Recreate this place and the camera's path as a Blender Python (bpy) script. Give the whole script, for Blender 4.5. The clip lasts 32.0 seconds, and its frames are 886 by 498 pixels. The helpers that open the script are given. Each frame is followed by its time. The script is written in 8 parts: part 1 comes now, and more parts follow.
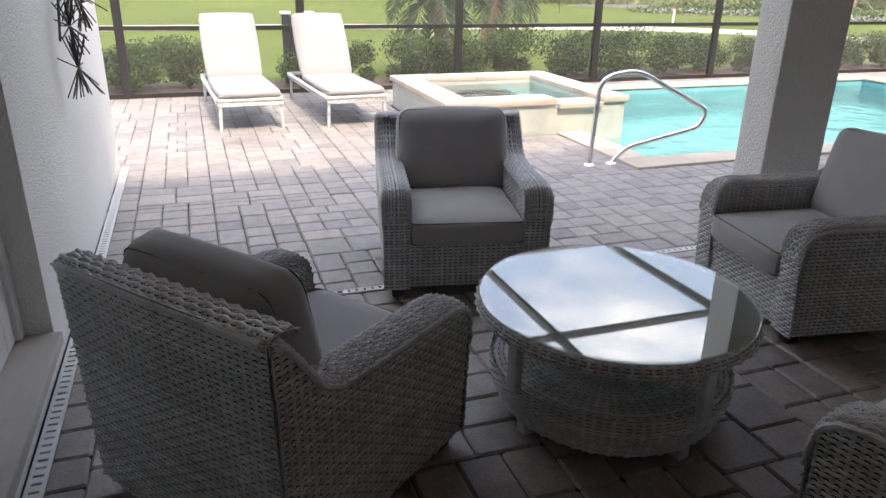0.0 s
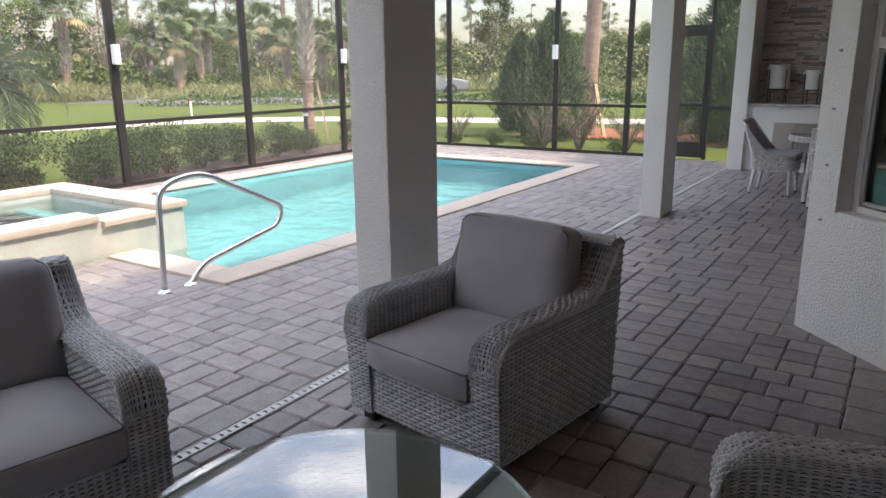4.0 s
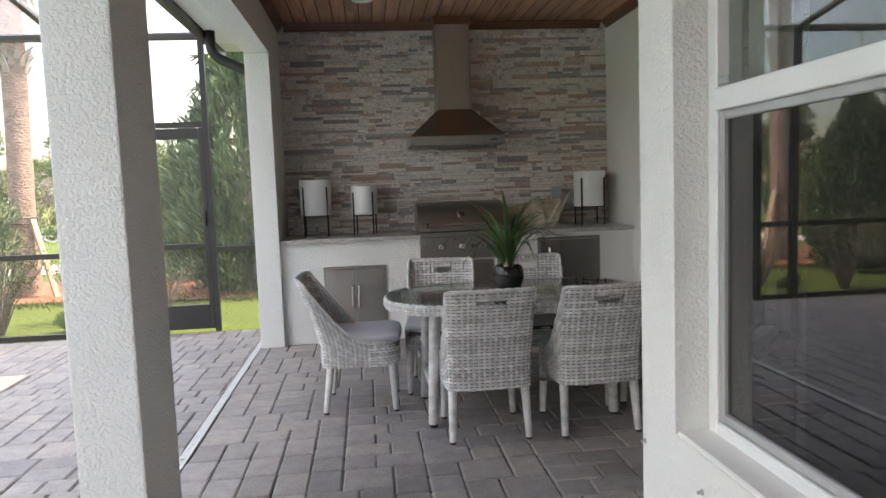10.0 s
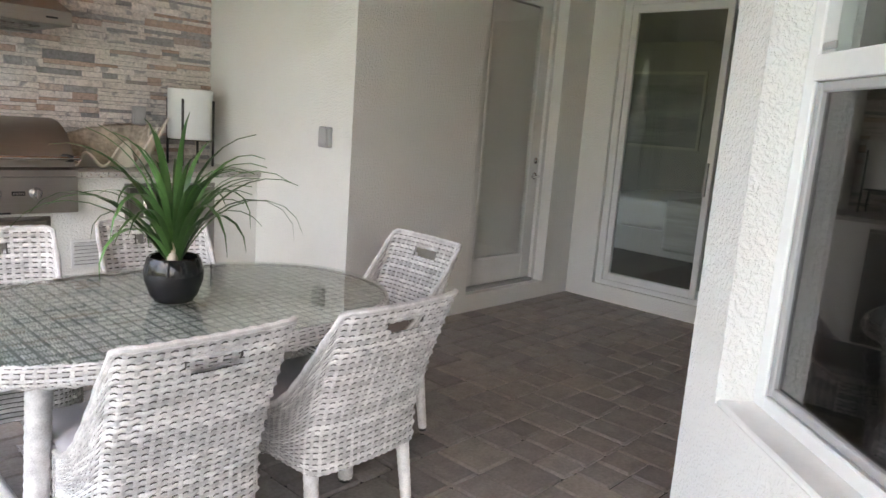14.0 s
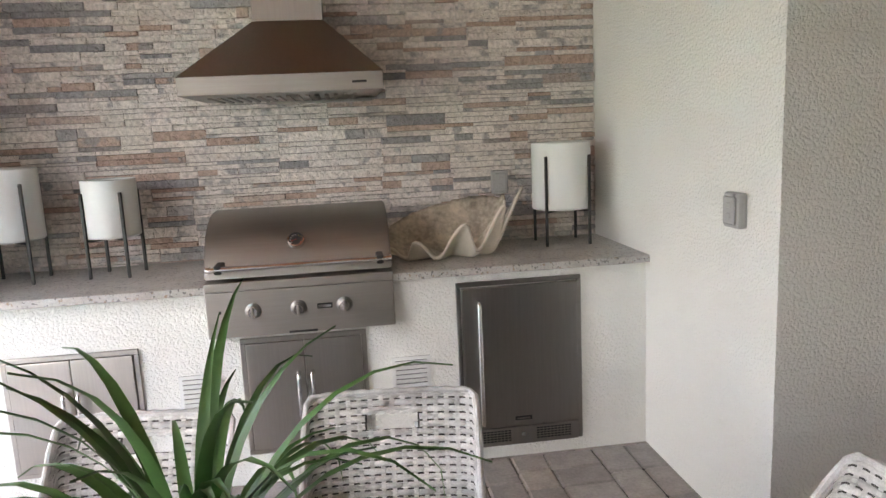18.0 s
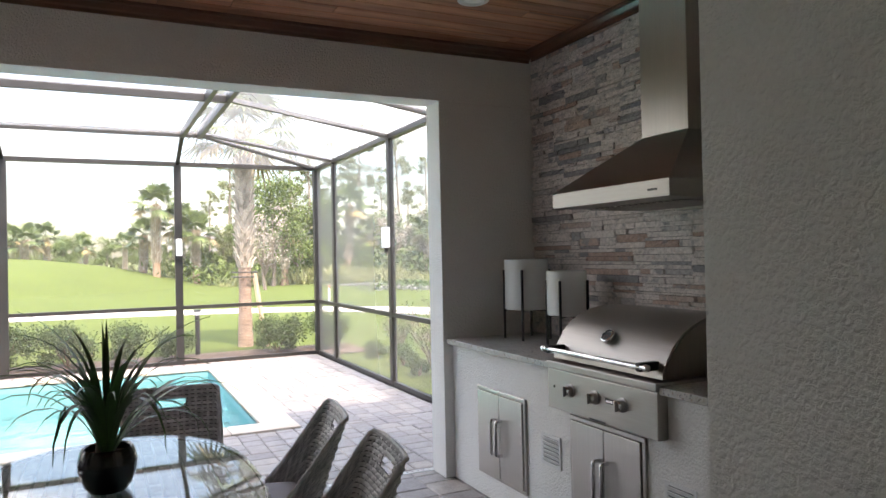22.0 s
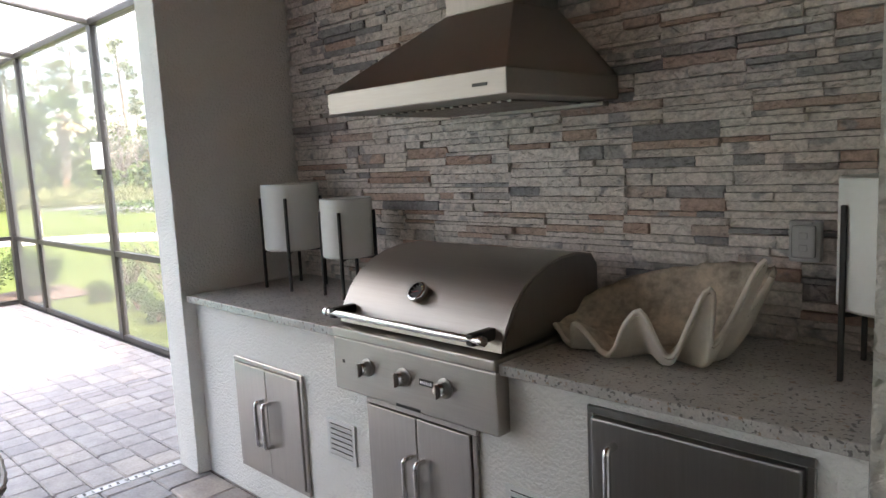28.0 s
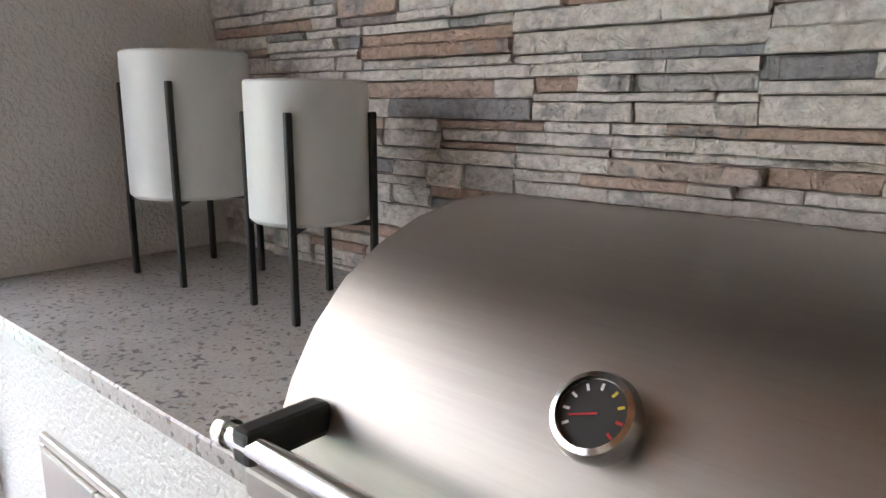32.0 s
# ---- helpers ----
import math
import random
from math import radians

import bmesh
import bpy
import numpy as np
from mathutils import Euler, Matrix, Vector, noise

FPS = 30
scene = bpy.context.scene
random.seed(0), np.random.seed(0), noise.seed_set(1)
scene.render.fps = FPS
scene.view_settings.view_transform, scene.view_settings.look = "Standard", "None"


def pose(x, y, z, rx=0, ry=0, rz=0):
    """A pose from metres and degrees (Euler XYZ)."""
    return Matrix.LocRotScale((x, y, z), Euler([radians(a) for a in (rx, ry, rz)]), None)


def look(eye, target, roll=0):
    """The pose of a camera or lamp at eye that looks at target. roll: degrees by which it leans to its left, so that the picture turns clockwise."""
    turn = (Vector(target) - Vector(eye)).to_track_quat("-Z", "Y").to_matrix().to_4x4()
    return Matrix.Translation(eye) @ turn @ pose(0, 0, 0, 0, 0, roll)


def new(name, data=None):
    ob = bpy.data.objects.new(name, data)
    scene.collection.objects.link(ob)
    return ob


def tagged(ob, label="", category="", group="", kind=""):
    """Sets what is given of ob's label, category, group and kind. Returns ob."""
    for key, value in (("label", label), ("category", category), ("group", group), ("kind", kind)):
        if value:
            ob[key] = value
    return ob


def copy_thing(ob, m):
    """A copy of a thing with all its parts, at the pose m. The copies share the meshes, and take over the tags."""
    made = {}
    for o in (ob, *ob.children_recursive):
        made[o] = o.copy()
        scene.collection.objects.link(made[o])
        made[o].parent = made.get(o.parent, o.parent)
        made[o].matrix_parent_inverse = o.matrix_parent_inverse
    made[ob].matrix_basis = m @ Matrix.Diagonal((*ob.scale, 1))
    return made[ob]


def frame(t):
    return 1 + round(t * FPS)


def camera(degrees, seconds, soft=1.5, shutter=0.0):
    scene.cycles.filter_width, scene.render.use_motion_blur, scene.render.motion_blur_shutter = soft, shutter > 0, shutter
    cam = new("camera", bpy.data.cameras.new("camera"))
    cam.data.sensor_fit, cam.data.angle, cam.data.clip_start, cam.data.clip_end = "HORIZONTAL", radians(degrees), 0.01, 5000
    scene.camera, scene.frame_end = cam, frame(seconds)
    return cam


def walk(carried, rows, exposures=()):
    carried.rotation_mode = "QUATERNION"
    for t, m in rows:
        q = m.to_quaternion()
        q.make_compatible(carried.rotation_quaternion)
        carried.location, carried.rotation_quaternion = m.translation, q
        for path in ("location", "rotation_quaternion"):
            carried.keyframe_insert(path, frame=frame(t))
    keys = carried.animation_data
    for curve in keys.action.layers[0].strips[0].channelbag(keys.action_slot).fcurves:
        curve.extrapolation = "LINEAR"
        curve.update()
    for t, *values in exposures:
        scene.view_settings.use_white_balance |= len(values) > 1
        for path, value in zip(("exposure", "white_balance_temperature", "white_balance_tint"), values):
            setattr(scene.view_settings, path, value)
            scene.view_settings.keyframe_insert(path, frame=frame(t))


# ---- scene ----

# ---- camera and walk ----
cam = camera(64.5, 32.0)
PATH = [
    (0, (3.146, -11.756, 1.482), (1.391, -11.136, 0.751), 1.0),
    (0.5, (2.994, -11.735, 1.479), (1.187, -11.248, 0.775), 0.0),
    (1, (2.871, -11.732, 1.452), (1.047, -11.21, 0.818), -0.3),
    (1.5, (2.663, -11.798, 1.433), (0.888, -11.093, 0.838), -0.4),
    (2, (2.574, -11.818, 1.47), (0.876, -10.938, 0.886), 0.3),
    (2.5, (2.497, -11.806, 1.46), (0.926, -10.694, 0.916), -0.7),
    (3, (2.384, -11.799, 1.45), (0.99, -10.465, 0.924), -2.0),
    (3.5, (2.31, -11.65, 1.443), (1.054, -10.18, 0.934), -1.7),
    (4, (2.196, -11.427, 1.445), (1.125, -9.812, 0.948), -0.6),
    (4.5, (2.039, -11.279, 1.446), (1.178, -9.536, 0.975), -0.4),
    (6.5, (1.582, -9.775, 1.409), (1.336, -7.807, 1.157), -0.6),
    (7, (1.518, -9.356, 1.397), (1.283, -7.387, 1.138), -1.1),
    (7.5, (1.447, -8.917, 1.384), (1.343, -6.938, 1.111), -2.3),
    (8, (1.439, -8.471, 1.369), (1.49, -6.49, 1.096), -1.3),
    (8.5, (1.392, -8.067, 1.371), (1.486, -6.084, 1.124), -0.5),
    (9, (1.29, -7.696, 1.376), (1.43, -5.712, 1.165), -1.5),
    (9.5, (1.16, -7.272, 1.384), (1.339, -5.288, 1.213), -1.7),
    (10, (0.998, -6.914, 1.363), (1.209, -4.933, 1.182), -2.1),
    (10.5, (0.939, -6.557, 1.385), (1.208, -4.587, 1.163), -2.9),
    (11, (0.938, -6.139, 1.411), (1.248, -4.176, 1.186), -1.5),
    (11.5, (0.978, -5.762, 1.392), (1.358, -3.812, 1.167), -0.8),
    (12, (1.043, -5.416, 1.379), (1.551, -3.498, 1.128), 0.5),
    (12.5, (1.013, -5.226, 1.386), (1.8, -3.407, 1.124), 1.5),
    (13, (0.903, -5.159, 1.396), (1.988, -3.506, 1.092), 1.8),
    (13.5, (0.852, -5.072, 1.378), (2.147, -3.587, 1.037), 3.3),
    (15.5, (0.646, -4.58, 1.324), (2.241, -3.426, 0.969), 3.9),
    (16, (0.877, -4.556, 1.313), (2.214, -3.114, 0.95), 3.7),
    (16.5, (1.135, -4.438, 1.326), (2.174, -2.778, 0.922), 2.9),
    (17, (1.427, -4.256, 1.418), (2.165, -2.451, 0.975), 1.4),
    (17.5, (1.727, -3.997, 1.571), (2.214, -2.104, 1.148), -0.5),
    (18, (2.073, -3.724, 1.54), (2.334, -1.77, 1.204), -2.7),
    (18.5, (2.44, -3.506, 1.464), (2.645, -1.55, 1.098), -0.3),
    (19, (2.798, -3.304, 1.49), (2.697, -1.36, 1.034), 1.5),
    (19.5, (3.04, -3.15, 1.388), (2.744, -1.214, 0.979), 0.6),
    (20, (3.356, -2.994, 1.379), (2.712, -1.158, 0.916), 2.0),
    (20.5, (3.621, -2.761, 1.346), (2.524, -1.138, 0.943), 2.9),
    (21, (3.911, -2.676, 1.38), (2.52, -1.285, 1.022), 1.6),
    (21.5, (4.215, -2.707, 1.432), (2.575, -1.592, 1.173), 1.2),
    (22, (4.485, -2.775, 1.494), (2.682, -1.909, 1.511), -1.2),
    (22.5, (4.861, -2.713, 1.679), (2.966, -2.214, 2.081), -3.2),
    (23, (4.883, -2.64, 1.719), (3.03, -2.369, 2.423), -1.8),
    (23.5, (4.91, -2.655, 1.733), (3.106, -2.477, 2.577), -2.0),
    (24, (4.917, -2.685, 1.731), (3.13, -2.649, 2.629), -1.5),
    (24.5, (4.912, -2.706, 1.735), (3.131, -2.834, 2.635), -0.8),
    (26.5, (4.488, -2.828, 1.565), (2.531, -2.698, 1.958), -0.6),
    (27, (4.266, -2.7, 1.501), (2.352, -2.129, 1.615), -1.2),
    (27.5, (3.965, -2.484, 1.529), (2.258, -1.454, 1.364), -3.0),
    (28, (3.561, -2.271, 1.548), (2.171, -0.856, 1.289), -2.8),
    (28.5, (3.228, -1.977, 1.531), (2.105, -0.346, 1.248), -2.7),
    (29, (2.974, -1.729, 1.506), (2.01, 0.011, 1.304), -0.0),
    (29.5, (2.839, -1.609, 1.554), (1.911, 0.161, 1.489), 0.6),
    (30, (2.744, -1.447, 1.496), (1.764, 0.274, 1.214), 1.5),
    (30.5, (2.645, -1.248, 1.432), (1.496, 0.338, 1.025), 2.9),
    (31, (2.436, -1.148, 1.399), (1.215, 0.356, 0.902), 3.0),
    (31.5, (2.215, -1.105, 1.377), (0.969, 0.394, 0.932), 1.4),
    (32, (2.102, -1.136, 1.35), (0.806, 0.329, 0.932), 0.1),
]
EXPOSURES = [
    (0.0, 2.2, 7900, 14),
    (2.0, 1.85, 7800, 15),
    (4.0, 2.0, 7800, 16),
    (7.0, 2.5, 8200, 15),
    (8.0, 2.6, 8500, 15),
    (10.0, 2.85, 8200, 14),
    (12.0, 3.83, 8100, 14),
    (13.0, 4.0, 8200, 16),
    (16.0, 4.3, 8300, 17),
    (18.0, 4.2, 8400, 17),
    (20.0, 4.25, 8300, 16),
    (21.0, 3.9, 8300, 16),
    (22.0, 2.75, 7800, 15),
    (23.0, 3.1, 7500, 16),
    (24.0, 4.1, 7800, 19),
    (27.0, 2.03, 7700, 15),
    (28.0, 3.22, 7900, 15),
    (29.0, 4.42, 8200, 16),
    (30.0, 4.62, 8000, 16),
    (31.0, 4.26, 8000, 16),
    (32.0, 4.07, 8000, 16),
]
walk(cam, [(t, look(eye, target, roll)) for t, eye, target, roll in PATH], EXPOSURES)

# ---- world and light ----
SUN_ELEV, SUN_AZ = 58.0, 82.0   # degrees above the horizon; compass turn from +y, clockwise seen from above
world = bpy.data.worlds.new("sky")
scene.world = world
world.use_nodes = True
wn = world.node_tree.nodes
wl = world.node_tree.links
wn.clear()
w_out = wn.new("ShaderNodeOutputWorld")
w_bg = wn.new("ShaderNodeBackground")
w_sky = wn.new("ShaderNodeTexSky")
w_sky.sky_type = "NISHITA"
w_sky.sun_disc = False
w_sky.sun_elevation = radians(SUN_ELEV)
w_sky.sun_rotation = radians(SUN_AZ)
w_sky.air_density, w_sky.dust_density, w_sky.ozone_density = 1.0, 1.3, 1.2
w_bg.inputs["Strength"].default_value = 0.13
# broken cloud over the sky
w_co = wn.new("ShaderNodeTexCoord")
w_map = wn.new("ShaderNodeMapping")
w_map.inputs["Scale"].default_value = (1.0, 1.0, 3.2)
w_noise = wn.new("ShaderNodeTexNoise")
w_noise.inputs["Scale"].default_value = 2.1
w_noise.inputs["Detail"].default_value = 7
w_noise.inputs["Roughness"].default_value = 0.55
w_ramp = wn.new("ShaderNodeValToRGB")
w_ramp.color_ramp.elements[0].position = 0.50
w_ramp.color_ramp.elements[1].position = 0.69
w_mix = wn.new("ShaderNodeMixRGB")
w_mix.inputs["Color2"].default_value = (7.4, 7.6, 8.0, 1)
wl.new(w_co.outputs["Generated"], w_map.inputs["Vector"])
wl.new(w_map.outputs["Vector"], w_noise.inputs["Vector"])
wl.new(w_noise.outputs["Fac"], w_ramp.inputs["Fac"])
wl.new(w_ramp.outputs["Color"], w_mix.inputs["Fac"])
wl.new(w_sky.outputs["Color"], w_mix.inputs["Color1"])
# an overcast sky is dimmer at the horizon than overhead
w_sep = wn.new("ShaderNodeSeparateXYZ")
w_rise = wn.new("ShaderNodeMapRange")
w_rise.inputs["To Min"].default_value, w_rise.inputs["To Max"].default_value = 0.37, 2.0
w_curve = wn.new("ShaderNodeMath")
w_curve.operation = "POWER"
w_curve.inputs[1].default_value = 1.2
# grey undersides of the clouds
w_under = wn.new("ShaderNodeTexNoise")
w_under.inputs["Scale"].default_value, w_under.inputs["Detail"].default_value = 5.0, 5
wl.new(w_map.outputs["Vector"], w_under.inputs["Vector"])
w_grey = wn.new("ShaderNodeValToRGB")
w_grey.color_ramp.elements[0].position, w_grey.color_ramp.elements[0].color = 0.38, (5.0, 5.3, 5.8, 1)
w_grey.color_ramp.elements[1].position, w_grey.color_ramp.elements[1].color = 0.6, (8.6, 8.8, 9.1, 1)
wl.new(w_under.outputs["Fac"], w_grey.inputs["Fac"])
wl.new(w_grey.outputs["Color"], w_mix.inputs["Color2"])
w_mul = wn.new("ShaderNodeMixRGB")
w_mul.blend_type = "MULTIPLY"
w_mul.inputs["Fac"].default_value = 1.0
wl.new(w_co.outputs["Generated"], w_sep.inputs[0])
w_up = wn.new("ShaderNodeMath")
w_up.operation = "MAXIMUM"
w_up.inputs[1].default_value = 0.0
wl.new(w_sep.outputs["Z"], w_up.inputs[0])
wl.new(w_up.outputs[0], w_curve.inputs[0])
wl.new(w_curve.outputs[0], w_rise.inputs["Value"])
wl.new(w_mix.outputs["Color"], w_mul.inputs["Color1"])
wl.new(w_rise.outputs["Result"], w_mul.inputs["Color2"])
wl.new(w_mul.outputs["Color"], w_bg.inputs["Color"])
wl.new(w_bg.outputs["Background"], w_out.inputs["Surface"])
sun = new("sun", bpy.data.lights.new("sun", "SUN"))
sun.data.energy, sun.data.angle, sun.data.color = 1.45, radians(4.0), (1.0, 0.95, 0.88)
sun_dir = Vector((math.cos(radians(SUN_ELEV)) * math.sin(radians(SUN_AZ)), math.cos(radians(SUN_ELEV)) * math.cos(radians(SUN_AZ)), math.sin(radians(SUN_ELEV))))
sun.matrix_world = look(sun_dir * 60, (0, 0, 0))

# ---- materials ----
def nodes_of(name):
    m = bpy.data.materials.new(name)
    m.use_nodes = True
    nt = m.node_tree
    return m, nt.nodes, nt.links, nt.nodes["Principled BSDF"]


def ramp(n, stops, constant=False):
    r = n.new("ShaderNodeValToRGB")
    r.color_ramp.interpolation = "CONSTANT" if constant else "LINEAR"
    el = r.color_ramp.elements
    while len(el) < len(stops):
        el.new(0.5)
    for e, (p, c) in zip(el, stops):
        e.position, e.color = p, (*c, 1)
    return r


def mat(name, colour, rough=0.6, metal=0.0, spread=0.12, scale=6.0, fine=60.0, bump=0.15, depth=0.004, vary=0.0, coat=0.0, stretch=(1, 1, 1), spec=0.5, source="Object"):
    """Principled surface with broad stains, fine grain and relief. vary: how far single pieces differ in tone."""
    m, n, l, p = nodes_of(name)
    co = n.new("ShaderNodeTexCoord")
    mp = n.new("ShaderNodeMapping")
    mp.inputs["Scale"].default_value = stretch
    l.new(co.outputs[source], mp.inputs["Vector"])
    big = n.new("ShaderNodeTexNoise")
    big.inputs["Scale"].default_value, big.inputs["Detail"].default_value = scale, 5
    small = n.new("ShaderNodeTexNoise")
    small.inputs["Scale"].default_value, small.inputs["Detail"].default_value = fine, 4
    for t in (big, small):
        l.new(mp.outputs["Vector"], t.inputs["Vector"])
    both = n.new("ShaderNodeMath")
    both.operation = "MULTIPLY_ADD"
    both.inputs[1].default_value = 0.6
    half = n.new("ShaderNodeMath")
    half.operation = "MULTIPLY"
    half.inputs[1].default_value = 0.4
    l.new(small.outputs["Fac"], half.inputs[0])
    l.new(big.outputs["Fac"], both.inputs[0])
    l.new(half.outputs[0], both.inputs[2])
    lo = tuple(c * (1 - spread) for c in colour)
    hi = tuple(min(1, c * (1 + spread)) for c in colour)
    r = ramp(n, [(0.3, lo), (0.7, hi)])
    l.new(both.outputs[0], r.inputs["Fac"])
    out = r.outputs["Color"]
    if vary:
        info = n.new("ShaderNodeObjectInfo")
        geo = n.new("ShaderNodeNewGeometry")
        add = n.new("ShaderNodeMath")
        l.new(info.outputs["Random"], add.inputs[0])
        l.new(geo.outputs["Random Per Island"], add.inputs[1])
        fr = n.new("ShaderNodeMath")
        fr.operation = "FRACT"
        l.new(add.outputs[0], fr.inputs[0])
        mr = n.new("ShaderNodeMapRange")
        mr.inputs["To Min"].default_value, mr.inputs["To Max"].default_value = 1 - vary, 1 + vary
        l.new(fr.outputs[0], mr.inputs["Value"])
        mul = n.new("ShaderNodeMixRGB")
        mul.blend_type = "MULTIPLY"
        mul.inputs["Fac"].default_value = 1
        l.new(out, mul.inputs["Color1"])
        l.new(mr.outputs["Result"], mul.inputs["Color2"])
        out = mul.outputs["Color"]
    l.new(out, p.inputs["Base Color"])
    rr = n.new("ShaderNodeMapRange")
    rr.inputs["To Min"].default_value, rr.inputs["To Max"].default_value = max(0.02, rough - 0.07), min(1, rough + 0.07)
    l.new(big.outputs["Fac"], rr.inputs["Value"])
    l.new(rr.outputs["Result"], p.inputs["Roughness"])
    p.inputs["Metallic"].default_value = metal
    p.inputs["Specular IOR Level"].default_value = spec
    p.inputs["Coat Weight"].default_value = coat
    p.inputs["Coat Roughness"].default_value = 0.12
    if bump:
        b = n.new("ShaderNodeBump")
        b.inputs["Strength"].default_value, b.inputs["Distance"].default_value = bump, depth
        l.new(small.outputs["Fac"], b.inputs["Height"])
        l.new(b.outputs["Normal"], p.inputs["Normal"])
    return m


def stucco(name, colour):
    """Painted skip-trowel stucco: worm-like ridges over a fine grain."""
    m, n, l, p = nodes_of(name)
    co = n.new("ShaderNodeTexCoord")
    a = n.new("ShaderNodeTexNoise")
    a.inputs["Scale"].default_value, a.inputs["Detail"].default_value, a.inputs["Distortion"].default_value = 84, 3.0, 0.3
    b = n.new("ShaderNodeTexNoise")
    b.inputs["Scale"].default_value, b.inputs["Detail"].default_value = 120, 3
    c = n.new("ShaderNodeTexNoise")
    c.inputs["Scale"].default_value, c.inputs["Detail"].default_value = 1.3, 4
    for t in (a, b, c):
        l.new(co.outputs["Object"], t.inputs["Vector"])
    r = ramp(n, [(0.36, (0, 0, 0)), (0.60, (1, 1, 1))])
    l.new(a.outputs["Fac"], r.inputs["Fac"])
    mix = n.new("ShaderNodeMath")
    mix.operation = "MULTIPLY_ADD"
    mix.inputs[1].default_value = 0.35
    l.new(b.outputs["Fac"], mix.inputs[0])
    l.new(r.outputs["Color"], mix.inputs[2])
    bp = n.new("ShaderNodeBump")
    bp.inputs["Strength"].default_value, bp.inputs["Distance"].default_value = 0.6, 0.0054
    l.new(mix.outputs[0], bp.inputs["Height"])
    l.new(bp.outputs["Normal"], p.inputs["Normal"])
    tone = ramp(n, [(0.3, tuple(v * 0.94 for v in colour)), (0.7, colour)])
    l.new(c.outputs["Fac"], tone.inputs["Fac"])
    l.new(tone.outputs["Color"], p.inputs["Base Color"])
    p.inputs["Roughness"].default_value = 0.75
    return m


def pieces(name, stops, rough=0.8, grain=45.0, bump=0.7, depth=0.006, shift=0.25):
    """Stone, paver or plank pieces: each piece takes its own tone from the ramp."""
    m, n, l, p = nodes_of(name)
    co = n.new("ShaderNodeTexCoord")
    info = n.new("ShaderNodeObjectInfo")
    geo = n.new("ShaderNodeNewGeometry")
    add = n.new("ShaderNodeMath")
    l.new(info.outputs["Random"], add.inputs[0])
    l.new(geo.outputs["Random Per Island"], add.inputs[1])
    fr = n.new("ShaderNodeMath")
    fr.operation = "FRACT"
    l.new(add.outputs[0], fr.inputs[0])
    r = ramp(n, stops)
    l.new(fr.outputs[0], r.inputs["Fac"])
    a = n.new("ShaderNodeTexNoise")
    a.inputs["Scale"].default_value, a.inputs["Detail"].default_value = grain, 6
    b = n.new("ShaderNodeTexNoise")
    b.inputs["Scale"].default_value, b.inputs["Detail"].default_value = grain / 6, 3
    for t in (a, b):
        l.new(co.outputs["Object"], t.inputs["Vector"])
    s = n.new("ShaderNodeMath")
    s.operation = "ADD"
    l.new(a.outputs["Fac"], s.inputs[0])
    l.new(b.outputs["Fac"], s.inputs[1])
    mr = n.new("ShaderNodeMapRange")
    mr.inputs["From Min"].default_value, mr.inputs["From Max"].default_value = 0.7, 1.3
    mr.inputs["To Min"].default_value, mr.inputs["To Max"].default_value = 1 - shift, 1 + shift
    l.new(s.outputs[0], mr.inputs["Value"])
    mul = n.new("ShaderNodeMixRGB")
    mul.blend_type = "MULTIPLY"
    mul.inputs["Fac"].default_value = 1
    l.new(r.outputs["Color"], mul.inputs["Color1"])
    l.new(mr.outputs["Result"], mul.inputs["Color2"])
    l.new(mul.outputs["Color"], p.inputs["Base Color"])
    p.inputs["Roughness"].default_value = rough
    bp = n.new("ShaderNodeBump")
    bp.inputs["Strength"].default_value, bp.inputs["Distance"].default_value = bump, depth
    l.new(s.outputs[0], bp.inputs["Height"])
    l.new(bp.outputs["Normal"], p.inputs["Normal"])
    return m


